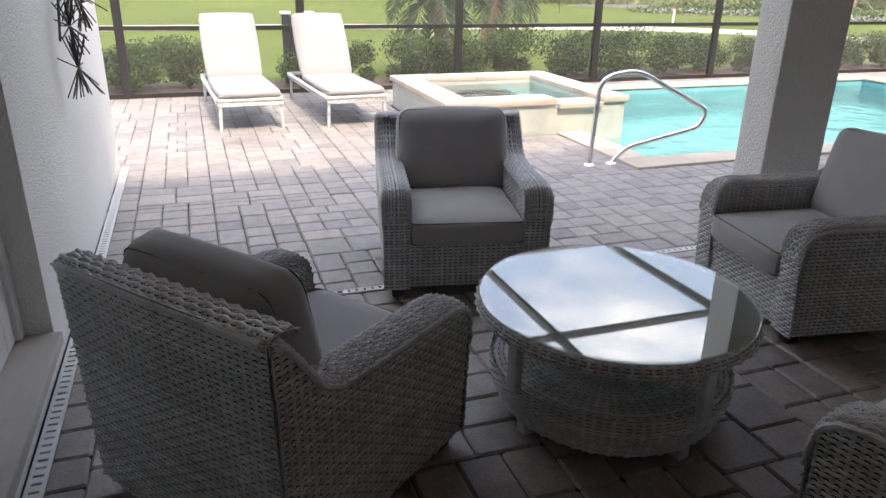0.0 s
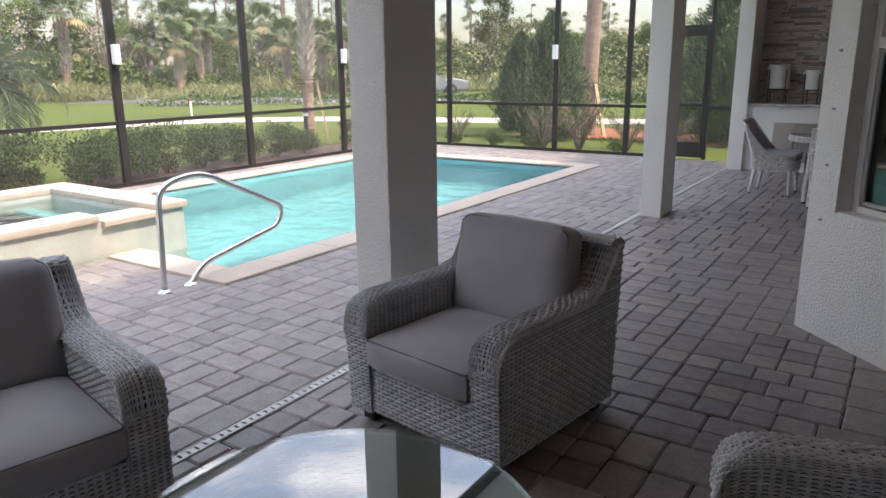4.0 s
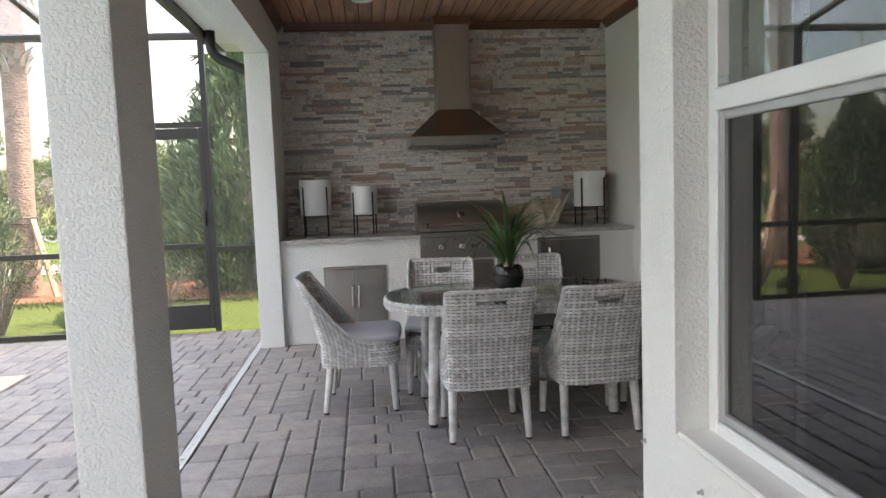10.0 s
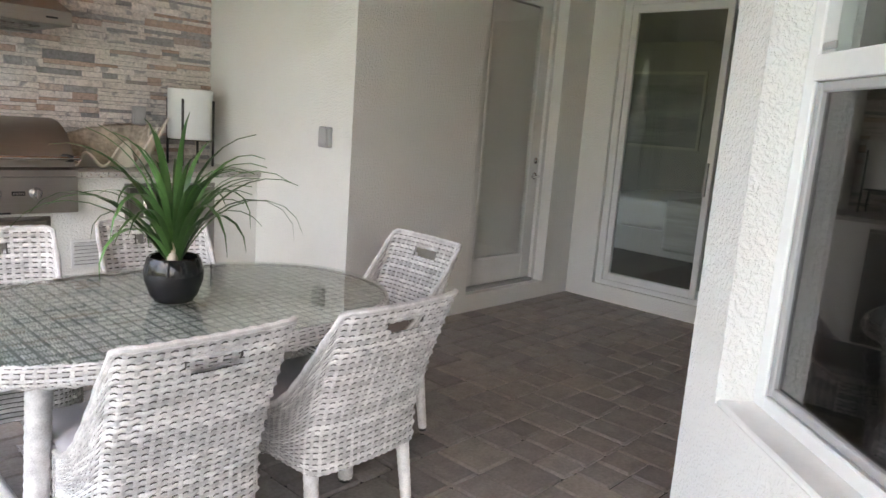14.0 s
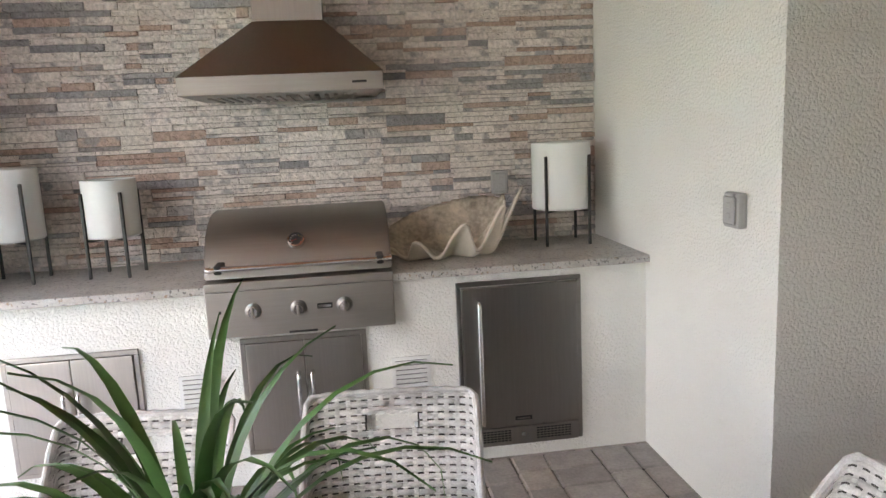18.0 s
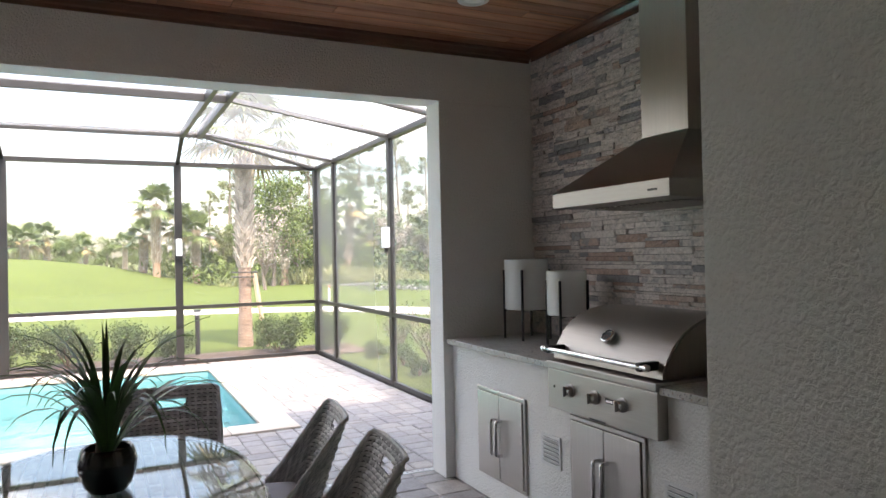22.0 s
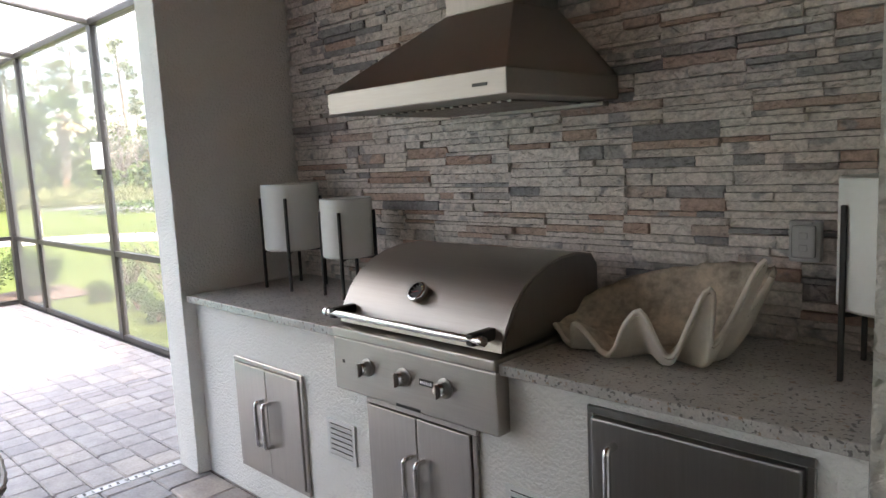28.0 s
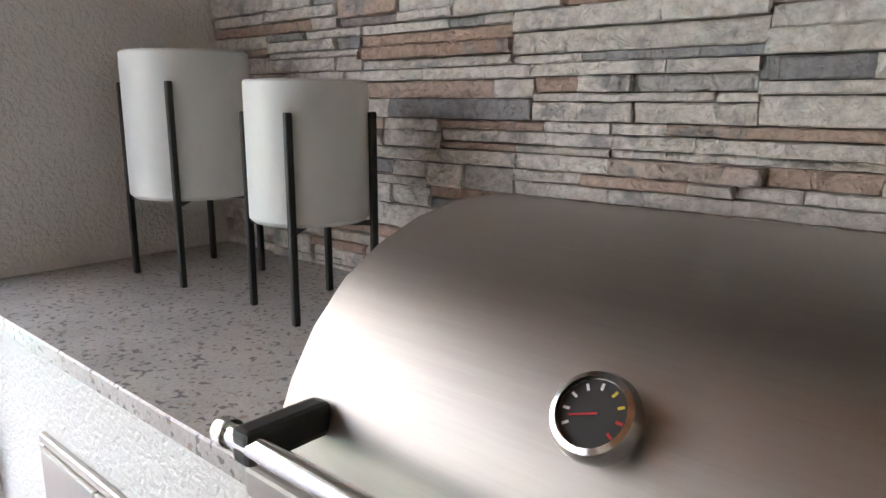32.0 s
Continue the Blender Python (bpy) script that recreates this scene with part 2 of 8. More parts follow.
def ledger():
    """Split ledger stone: every stone its own tone, blotched with grey and rust, over a chiselled grain."""
    m, n, l, p = nodes_of("ledger_stone")
    co = n.new("ShaderNodeTexCoord")
    info = n.new("ShaderNodeObjectInfo")
    geo = n.new("ShaderNodeNewGeometry")
    add = n.new("ShaderNodeMath")
    l.new(info.outputs["Random"], add.inputs[0])
    l.new(geo.outputs["Random Per Island"], add.inputs[1])
    fr = n.new("ShaderNodeMath")
    fr.operation = "FRACT"
    l.new(add.outputs[0], fr.inputs[0])
    tone = ramp(n, [(0.0, (0.70, 0.645, 0.60)), (0.18, (0.83, 0.775, 0.73)), (0.36, (0.74, 0.68, 0.64)), (0.52, (0.86, 0.80, 0.76)), (0.68, (0.74, 0.68, 0.64)), (0.71, (0.52, 0.365, 0.30)), (0.81, (0.64, 0.49, 0.415)), (0.84, (0.31, 0.305, 0.32)), (0.94, (0.47, 0.455, 0.455)), (0.97, (0.80, 0.745, 0.70))])
    l.new(fr.outputs[0], tone.inputs["Fac"])
    shift = n.new("ShaderNodeMath")
    shift.operation = "MULTIPLY"
    shift.inputs[1].default_value = 41.0
    l.new(fr.outputs[0], shift.inputs[0])
    pos = n.new("ShaderNodeVectorMath")
    l.new(co.outputs["Object"], pos.inputs[0])
    l.new(shift.outputs[0], pos.inputs[1])
    blot = n.new("ShaderNodeTexNoise")
    blot.inputs["Scale"].default_value, blot.inputs["Detail"].default_value = 9.0, 4
    grain = n.new("ShaderNodeTexNoise")
    grain.inputs["Scale"].default_value, grain.inputs["Detail"].default_value, grain.inputs["Roughness"].default_value = 55.0, 7, 0.65
    chip = n.new("ShaderNodeTexNoise")
    chip.inputs["Scale"].default_value, chip.inputs["Detail"].default_value, chip.inputs["Distortion"].default_value = 26.0, 3, 0.9
    for t in (blot, grain, chip):
        l.new(pos.outputs["Vector"], t.inputs["Vector"])
    out = tone.outputs["Color"]
    for lo, hi, c, amount in ((0.585, 0.66, (0.38, 0.372, 0.38), 0.8), (0.36, 0.29, (0.62, 0.485, 0.41), 0.5)):
        r = ramp(n, [(lo, (0, 0, 0)), (hi, (amount, amount, amount))] if lo < hi else [(hi, (amount, amount, amount)), (lo, (0, 0, 0))])
        l.new(blot.outputs["Fac"], r.inputs["Fac"])
        mx = n.new("ShaderNodeMixRGB")
        mx.inputs["Color2"].default_value = (*c, 1)
        l.new(r.outputs["Color"], mx.inputs["Fac"])
        l.new(out, mx.inputs["Color1"])
        out = mx.outputs["Color"]
    speck = ramp(n, [(0.3, (0.72, 0.72, 0.72)), (0.62, (1.12, 1.12, 1.12))])
    l.new(grain.outputs["Fac"], speck.inputs["Fac"])
    mul = n.new("ShaderNodeMixRGB")
    mul.blend_type = "MULTIPLY"
    mul.inputs["Fac"].default_value = 1
    l.new(out, mul.inputs["Color1"])
    l.new(speck.outputs["Color"], mul.inputs["Color2"])
    l.new(mul.outputs["Color"], p.inputs["Base Color"])
    p.inputs["Roughness"].default_value = 0.85
    high = n.new("ShaderNodeMath")
    high.operation = "MULTIPLY_ADD"
    high.inputs[1].default_value = 0.5
    l.new(grain.outputs["Fac"], high.inputs[0])
    l.new(chip.outputs["Fac"], high.inputs[2])
    bp = n.new("ShaderNodeBump")
    bp.inputs["Strength"].default_value, bp.inputs["Distance"].default_value = 0.85, 0.022
    l.new(high.outputs[0], bp.inputs["Height"])
    l.new(bp.outputs["Normal"], p.inputs["Normal"])
    return m


def glass(name, tint=(0.9, 0.95, 0.93), base=0.08, rough=0.0, curve=3.0):
    """A pane: mostly clear, mirror-like towards grazing angles."""
    m, n, l, p = nodes_of(name)
    out = n["Material Output"]
    tr = n.new("ShaderNodeBsdfTransparent")
    tr.inputs["Color"].default_value = (*tint, 1)
    gl = n.new("ShaderNodeBsdfGlossy")
    gl.inputs["Roughness"].default_value = rough
    lw = n.new("ShaderNodeLayerWeight")
    lw.inputs["Blend"].default_value = 0.5
    pw = n.new("ShaderNodeMath")
    pw.operation = "POWER"
    pw.inputs[1].default_value = curve
    l.new(lw.outputs["Facing"], pw.inputs[0])
    fz = n.new("ShaderNodeMapRange")
    fz.inputs["To Min"].default_value, fz.inputs["To Max"].default_value = base, 0.95
    l.new(pw.outputs[0], fz.inputs["Value"])
    mx = n.new("ShaderNodeMixShader")
    l.new(fz.outputs["Result"], mx.inputs["Fac"])
    l.new(tr.outputs[0], mx.inputs[1])
    l.new(gl.outputs[0], mx.inputs[2])
    l.new(mx.outputs[0], out.inputs["Surface"])
    return m


def screen_mesh(name, cover, colour, sheen=0.0):
    """Insect screen: partly clear, partly thread."""
    m, n, l, p = nodes_of(name)
    out = n["Material Output"]
    tr = n.new("ShaderNodeBsdfTransparent")
    df = n.new("ShaderNodeBsdfDiffuse")
    df.inputs["Color"].default_value = (*colour, 1)
    tl = n.new("ShaderNodeBsdfTranslucent")
    tl.inputs["Color"].default_value = (*colour, 1)
    half = n.new("ShaderNodeMixShader")
    half.inputs["Fac"].default_value = 0.45
    l.new(df.outputs[0], half.inputs[1])
    l.new(tl.outputs[0], half.inputs[2])
    mx = n.new("ShaderNodeMixShader")
    mx.inputs["Fac"].default_value = cover
    l.new(tr.outputs[0], mx.inputs[1])
    l.new(half.outputs[0], mx.inputs[2])
    last = mx
    if sheen:
        # threads glint towards grazing angles
        gl = n.new("ShaderNodeBsdfGlossy")
        gl.inputs["Roughness"].default_value = 0.55
        gl.inputs["Color"].default_value = (0.62, 0.62, 0.62, 1)
        lw = n.new("ShaderNodeLayerWeight")
        lw.inputs["Blend"].default_value = 0.5
        pw = n.new("ShaderNodeMath")
        pw.operation = "POWER"
        pw.inputs[1].default_value = 2.2
        l.new(lw.outputs["Facing"], pw.inputs[0])
        sc = n.new("ShaderNodeMath")
        sc.operation = "MULTIPLY"
        sc.inputs[1].default_value = sheen
        l.new(pw.outputs[0], sc.inputs[0])
        last = n.new("ShaderNodeMixShader")
        l.new(sc.outputs[0], last.inputs["Fac"])
        l.new(mx.outputs[0], last.inputs[1])
        l.new(gl.outputs[0], last.inputs[2])
    l.new(last.outputs[0], out.inputs["Surface"])
    return m


def wood_ceiling():
    """Stained tongue-and-groove boards under a satin varnish."""
    m, n, l, p = nodes_of("stained_wood")
    co = n.new("ShaderNodeTexCoord")
    geo = n.new("ShaderNodeNewGeometry")
    mp = n.new("ShaderNodeMapping")
    mp.inputs["Scale"].default_value = (9, 0.55, 9)
    off = n.new("ShaderNodeVectorMath")
    l.new(co.outputs["Object"], off.inputs[0])
    sc = n.new("ShaderNodeMath")
    sc.operation = "MULTIPLY"
    sc.inputs[1].default_value = 31.0
    l.new(geo.outputs["Random Per Island"], sc.inputs[0])
    l.new(sc.outputs[0], off.inputs[1])
    l.new(off.outputs["Vector"], mp.inputs["Vector"])
    a = n.new("ShaderNodeTexNoise")
    a.inputs["Scale"].default_value, a.inputs["Detail"].default_value, a.inputs["Distortion"].default_value = 1.4, 6, 0.8
    b = n.new("ShaderNodeTexNoise")
    b.inputs["Scale"].default_value, b.inputs["Detail"].default_value = 9, 5
    l.new(mp.outputs["Vector"], a.inputs["Vector"])
    l.new(mp.outputs["Vector"], b.inputs["Vector"])
    s = n.new("ShaderNodeMath")
    s.operation = "MULTIPLY_ADD"
    s.inputs[1].default_value = 0.35
    l.new(b.outputs["Fac"], s.inputs[0])
    l.new(a.outputs["Fac"], s.inputs[2])
    r = ramp(n, [(0.42, (0.17, 0.06, 0.03)), (0.66, (0.5, 0.215, 0.115)), (0.9, (0.66, 0.34, 0.19))])
    l.new(s.outputs[0], r.inputs["Fac"])
    mr = n.new("ShaderNodeMapRange")
    mr.inputs["To Min"].default_value, mr.inputs["To Max"].default_value = 0.72, 1.25
    l.new(geo.outputs["Random Per Island"], mr.inputs["Value"])
    mul = n.new("ShaderNodeMixRGB")
    mul.blend_type = "MULTIPLY"
    mul.inputs["Fac"].default_value = 1
    l.new(r.outputs["Color"], mul.inputs["Color1"])
    l.new(mr.outputs["Result"], mul.inputs["Color2"])
    l.new(mul.outputs["Color"], p.inputs["Base Color"])
    p.inputs["Roughness"].default_value = 0.3
    p.inputs["Coat Weight"].default_value = 0.75
    p.inputs["Coat Roughness"].default_value = 0.13
    return m


def granite():
    """Honed granite: fine grey grain with scattered dark and rust flecks."""
    m, n, l, p = nodes_of("speckled_granite")
    co = n.new("ShaderNodeTexCoord")
    fine = n.new("ShaderNodeTexNoise")
    fine.inputs["Scale"].default_value, fine.inputs["Detail"].default_value = 160, 3
    broad = n.new("ShaderNodeTexNoise")
    broad.inputs["Scale"].default_value, broad.inputs["Detail"].default_value = 9, 4
    fleck = n.new("ShaderNodeTexNoise")
    fleck.inputs["Scale"].default_value, fleck.inputs["Detail"].default_value = 75, 2
    rust = n.new("ShaderNodeTexNoise")
    rust.inputs["Scale"].default_value, rust.inputs["Detail"].default_value = 52, 2
    for t in (fine, broad, fleck, rust):
        l.new(co.outputs["Object"], t.inputs["Vector"])
    add = n.new("ShaderNodeMath")
    l.new(fine.outputs["Fac"], add.inputs[0])
    l.new(broad.outputs["Fac"], add.inputs[1])
    base = ramp(n, [(0.35, (0.36, 0.345, 0.325)), (0.65, (0.56, 0.54, 0.51))])
    half = n.new("ShaderNodeMath")
    half.operation = "MULTIPLY"
    half.inputs[1].default_value = 0.5
    l.new(add.outputs[0], half.inputs[0])
    l.new(half.outputs[0], base.inputs["Fac"])
    out = base.outputs["Color"]
    for tex, lo, hi, c in ((fleck, 0.60, 0.635, (0.09, 0.085, 0.085)), (rust, 0.64, 0.70, (0.3, 0.2, 0.13))):
        r = ramp(n, [(lo, (0, 0, 0)), (hi, (0.85, 0.85, 0.85))])
        l.new(tex.outputs["Fac"], r.inputs["Fac"])
        mx = n.new("ShaderNodeMixRGB")
        mx.inputs["Color2"].default_value = (*c, 1)
        l.new(r.outputs["Color"], mx.inputs["Fac"])
        l.new(out, mx.inputs["Color1"])
        out = mx.outputs["Color"]
    l.new(out, p.inputs["Base Color"])
    p.inputs["Roughness"].default_value = 0.32
    return m


def water_mat():
    m, n, l, p = nodes_of("pool_water")
    co = n.new("ShaderNodeTexCoord")
    a = n.new("ShaderNodeTexNoise")
    a.inputs["Scale"].default_value, a.inputs["Detail"].default_value = 3.6, 5
    l.new(co.outputs["Object"], a.inputs["Vector"])
    bp = n.new("ShaderNodeBump")
    bp.inputs["Strength"].default_value, bp.inputs["Distance"].default_value = 0.9, 0.06
    l.new(a.outputs["Fac"], bp.inputs["Height"])
    out = n["Material Output"]
    tr = n.new("ShaderNodeBsdfTransparent")
    tr.inputs["Color"].default_value = (0.75, 0.97, 0.96, 1)
    rf = n.new("ShaderNodeBsdfRefraction")
    rf.inputs["Color"].default_value = (0.78, 0.97, 0.97, 1)
    rf.inputs["IOR"].default_value = 1.2
    l.new(bp.outputs["Normal"], rf.inputs["Normal"])
    gl = n.new("ShaderNodeBsdfGlossy")
    gl.inputs["Roughness"].default_value = 0.02
    l.new(bp.outputs["Normal"], gl.inputs["Normal"])
    fz = n.new("ShaderNodeFresnel")
    fz.inputs["IOR"].default_value = 1.33
    l.new(bp.outputs["Normal"], fz.inputs["Normal"])
    mx = n.new("ShaderNodeMixShader")
    l.new(fz.outputs["Fac"], mx.inputs["Fac"])
    l.new(rf.outputs[0], mx.inputs[1])
    l.new(gl.outputs[0], mx.inputs[2])
    l.new(mx.outputs[0], out.inputs["Surface"])
    return m


def brushed(name, colour, rough, stretch):
    """Brushed stainless steel: fine streaks along one way."""
    return mat(name, colour, rough=rough, metal=1.0, spread=0.07, scale=3.0, fine=14.0, bump=0.02, depth=0.0005, stretch=stretch)


M = {}
M["stucco"] = stucco("white_stucco", (0.86, 0.86, 0.83))
M["trim"] = mat("white_paint", (0.8, 0.8, 0.78), rough=0.45, spread=0.04, bump=0.03)
M["vinyl"] = mat("white_vinyl", (0.78, 0.79, 0.78), rough=0.35, spread=0.03, bump=0.02)
M["steel"] = brushed("brushed_steel", (0.39, 0.365, 0.338), 0.44, (1, 30, 30))
M["steel_v"] = brushed("brushed_steel_upright", (0.46, 0.435, 0.405), 0.32, (30, 30, 1))
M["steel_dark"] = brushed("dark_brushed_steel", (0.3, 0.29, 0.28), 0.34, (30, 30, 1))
M["chrome"] = mat("polished_steel", (0.75, 0.75, 0.75), rough=0.15, metal=1.0, spread=0.03, bump=0.0)
M["black"] = mat("black_metal", (0.02, 0.02, 0.02), rough=0.45, spread=0.2, bump=0.05)
M["bronze"] = mat("dark_bronze_aluminium", (0.028, 0.026, 0.025), rough=0.42, spread=0.15, bump=0.03)
M["wood"] = wood_ceiling()
M["groove"] = mat("board_gap", (0.02, 0.009, 0.005), rough=0.9, bump=0.0)
M["crown"] = mat("stained_moulding", (0.13, 0.045, 0.02), rough=0.38, spread=0.3, scale=3, coat=0.4, stretch=(6, 0.6, 6))
M["grout"] = mat("joint_sand", (0.035, 0.033, 0.032), rough=0.95, spread=0.3, bump=0.4)
M["paver"] = pieces("concrete_paver", [(0.0, (0.226, 0.206, 0.197)), (0.3, (0.319, 0.288, 0.271)), (0.6, (0.264, 0.245, 0.237)), (0.8, (0.347, 0.308, 0.278)), (0.9, (0.281, 0.251, 0.235)), (1.0, (0.215, 0.201, 0.199))], rough=0.46, grain=70, bump=0.5, depth=0.003, shift=0.22)
M["ledge"] = ledger()
M["mortar"] = mat("dark_mortar", (0.2, 0.185, 0.17), rough=0.95, bump=0.4)
M["granite"] = granite()
M["coping"] = mat("travertine_coping", (0.54, 0.47, 0.39), rough=0.7, spread=0.1, scale=4, fine=50, bump=0.3)
M["plaster"] = mat("pool_plaster", (0.165, 0.4, 0.425), rough=0.8, spread=0.08, scale=1.5, bump=0.05)
M["spa_tile"] = mat("pale_spa_tile", (0.52, 0.55, 0.5), rough=0.5, spread=0.1, scale=8, bump=0.1)
M["water"] = water_mat()
M["clear_glass"] = glass("clear_glass", (0.985, 0.99, 0.985), 0.05, curve=3.8)
M["glass"] = glass("window_glass", (0.9, 0.935, 0.915), 0.055, curve=3.8)
# lower sash panes, tinted darker than the upper ones, no screen over them
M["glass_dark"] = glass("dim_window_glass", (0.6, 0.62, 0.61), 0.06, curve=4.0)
M["glass_tinted"] = glass("tinted_window_glass", (0.4, 0.41, 0.41), 0.09, 0.02, 3.2)
M["table_glass"] = glass("table_glass", (0.955, 0.985, 0.97), 0.05, curve=4.5)
M["mirror_glass"] = glass("coffee_table_glass", (0.9, 0.95, 0.935), 0.18, curve=2.6)
M["screen"] = screen_mesh("insect_screen", 0.13, (0.36, 0.36, 0.36), 0.75)
M["roof_screen"] = screen_mesh("roof_screen", 0.27, (0.66, 0.66, 0.7))
M["room"] = mat("room_paint", (0.36, 0.35, 0.33), rough=0.8, bump=0.02)
M["vase"] = mat("pale_blue_glaze", (0.45, 0.6, 0.62), rough=0.3, spread=0.05, bump=0.02)
M["picture"] = mat("grey_landscape_canvas", (0.3, 0.31, 0.3), rough=0.8, spread=0.55, scale=1.6, fine=20, bump=0.05, stretch=(1, 0.5, 3))
M["teal_glass"] = mat("teal_glass", (0.06, 0.14, 0.14), rough=0.1, spread=0.1, bump=0.0)
M["carpet"] = mat("dark_carpet", (0.07, 0.06, 0.05), rough=0.95, spread=0.3, scale=3, fine=90, bump=0.3)
M["wicker_grey"] = mat("weathered_grey_wicker", (0.54, 0.55, 0.555), rough=0.5, spread=0.25, scale=14, fine=240, bump=0.25, depth=0.002, vary=0.18)
M["wicker_white"] = mat("whitewashed_wicker", (0.62, 0.61, 0.6), rough=0.5, spread=0.34, scale=22, fine=240, bump=0.25, depth=0.002, vary=0.24)
# Sheets behind the weave: near-black paints the shade in its gaps, mid-grey under tabletops.
M["wicker_shade"] = mat("wicker_gap_shade", (0.04, 0.04, 0.04), rough=0.9, bump=0.0)
M["wicker_shade_l"] = mat("white_wicker_gap_shade", (0.075, 0.073, 0.07), rough=0.9, bump=0.0)
M["wicker_gap_t"] = mat("grey_wicker_gap", (0.26, 0.28, 0.275), rough=0.9, bump=0.0)
M["cushion"] = mat("charcoal_cushion_fabric", (0.345, 0.34, 0.343), rough=0.9, spread=0.1, scale=5, fine=420, bump=0.25, depth=0.002)
for nd in M["cushion"].node_tree.nodes:
    if nd.type == "BSDF_PRINCIPLED":
        nd.inputs["Sheen Weight"].default_value = 0.8
        nd.inputs["Sheen Roughness"].default_value = 0.35
M["seat_pad"] = mat("light_grey_cushion_fabric", (0.42, 0.41, 0.43), rough=0.9, spread=0.07, scale=5, fine=420, bump=0.2, depth=0.002)
M["sling"] = mat("white_lounger_pad", (0.31, 0.305, 0.3), rough=0.85, spread=0.05, scale=4, fine=300, bump=0.15)
M["piping"] = mat("dark_cord_piping", (0.12, 0.12, 0.123), rough=0.8, bump=0.0)
M["ceramic"] = mat("frosted_white_glass", (0.72, 0.74, 0.72), rough=0.32, spread=0.03, bump=0.02)
M["pot"] = mat("black_glazed_pot", (0.012, 0.012, 0.013), rough=0.12, spread=0.2, bump=0.03)
M["soil"] = mat("bark_mulch", (0.09, 0.045, 0.025), rough=0.95, spread=0.5, scale=25, bump=0.6, depth=0.02)
M["leaf"] = mat("green_blade", (0.062, 0.155, 0.045), rough=0.4, spread=0.25, scale=5, bump=0.05, vary=0.35)
M["shell"] = mat("mottled_clam_shell", (0.44, 0.375, 0.3), rough=0.7, spread=0.66, scale=8, fine=45, bump=0.5, depth=0.006)
M["shell_rim"] = mat("clam_shell_rim", (0.66, 0.6, 0.52), rough=0.6, spread=0.1, scale=8, fine=60, bump=0.2)
M["plate"] = mat("grey_outlet_cover", (0.4, 0.4, 0.4), rough=0.4, spread=0.05, bump=0.02)
M["drain"] = mat("white_drain_grate", (0.66, 0.66, 0.64), rough=0.5, spread=0.05, bump=0.05)
M["grass"] = mat("lawn", (0.085, 0.112, 0.032), rough=0.95, spread=0.25, scale=0.15, fine=14, bump=0.6, depth=0.05, spec=0.04)
M["mulch"] = mat("pine_straw", (0.26, 0.1, 0.05), rough=0.95, spread=0.3, scale=3, fine=40, bump=0.8, depth=0.03)
M["bark_bed"] = mat("dark_bark_mulch", (0.125, 0.085, 0.062), rough=0.95, spread=0.4, scale=5, fine=40, bump=0.8, depth=0.03)
M["path"] = mat("concrete_path", (0.5, 0.465, 0.415), rough=0.9, spread=0.08, scale=1, fine=30, bump=0.1)
M["sand"] = mat("bunker_sand", (0.42, 0.335, 0.235), rough=0.95, spread=0.06, scale=1, bump=0.1)
M["hedge"] = mat("hedge_leaf", (0.075, 0.12, 0.034), rough=0.6, spread=0.3, scale=3, bump=0.0, vary=0.45, spec=0.25)
M["tree_leaf"] = mat("tree_leaf", (0.105, 0.145, 0.045), rough=0.7, spread=0.3, scale=1, bump=0.0, vary=0.4, spec=0.15)
M["far_leaf"] = mat("far_tree_leaf", (0.15, 0.17, 0.08), rough=0.8, spread=0.3, scale=0.3, bump=0.0, vary=0.4, spec=0.1)
M["palm_leaf"] = mat("palm_frond", (0.1, 0.14, 0.045), rough=0.5, spread=0.25, scale=2, bump=0.0, vary=0.35)
M["bark"] = mat("palm_trunk_bark", (0.3, 0.2, 0.14), rough=0.95, spread=0.35, scale=4, fine=40, bump=0.8, depth=0.03, vary=0.25)
M["pine_bark"] = mat("grey_pine_bark", (0.2, 0.16, 0.13), rough=0.95, spread=0.3, scale=3, fine=30, bump=0.8, depth=0.03)
M["car"] = mat("silver_car_paint", (0.45, 0.47, 0.5), rough=0.25, metal=0.6, spread=0.03, bump=0.0, coat=0.8)
M["rubber"] = mat("black_rubber", (0.02, 0.02, 0.02), rough=0.8, bump=0.1)
M["roof_tile"] = mat("grey_roof_tiles", (0.16, 0.15, 0.145), rough=0.9, spread=0.2, scale=0.8, bump=0.2)
M["far_wall"] = mat("far_house_wall", (0.5, 0.47, 0.43), rough=0.9, bump=0.0)
M["lamp_lens"] = mat("lamp_lens", (0.9, 0.9, 0.88), rough=0.4, spread=0.02, bump=0.0)
M["red"] = mat("red_paint", (0.5, 0.02, 0.02), rough=0.4, bump=0.0)
M["yellow"] = mat("yellow_paint", (0.55, 0.42, 0.05), rough=0.4, bump=0.0)
M["throw"] = mat("striped_throw_cloth", (0.45, 0.42, 0.38), rough=0.95, spread=0.4, scale=2, fine=30, bump=0.2, stretch=(1, 1, 14))
M["bed"] = mat("white_bed_linen", (0.7, 0.68, 0.65), rough=0.95, spread=0.05, bump=0.1)

# ---- building tools ----
def mesh_ob(name, bm, material, parent=None, label="", smooth=False):
    me = bpy.data.meshes.new(name)
    bmesh.ops.recalc_face_normals(bm, faces=bm.faces)
    bm.to_mesh(me)
    bm.free()
    if smooth:
        me.shade_smooth()
        me.set_sharp_from_angle(angle=radians(38))
    me.materials.append(material)
    ob = new(name, me)
    if parent is not None:
        ob.parent = parent
    if label:
        ob["label"] = label
    return ob


def part(name, bm, material, parent, label="", smooth=False):
    return mesh_ob(name, bm, material, parent, label, smooth)


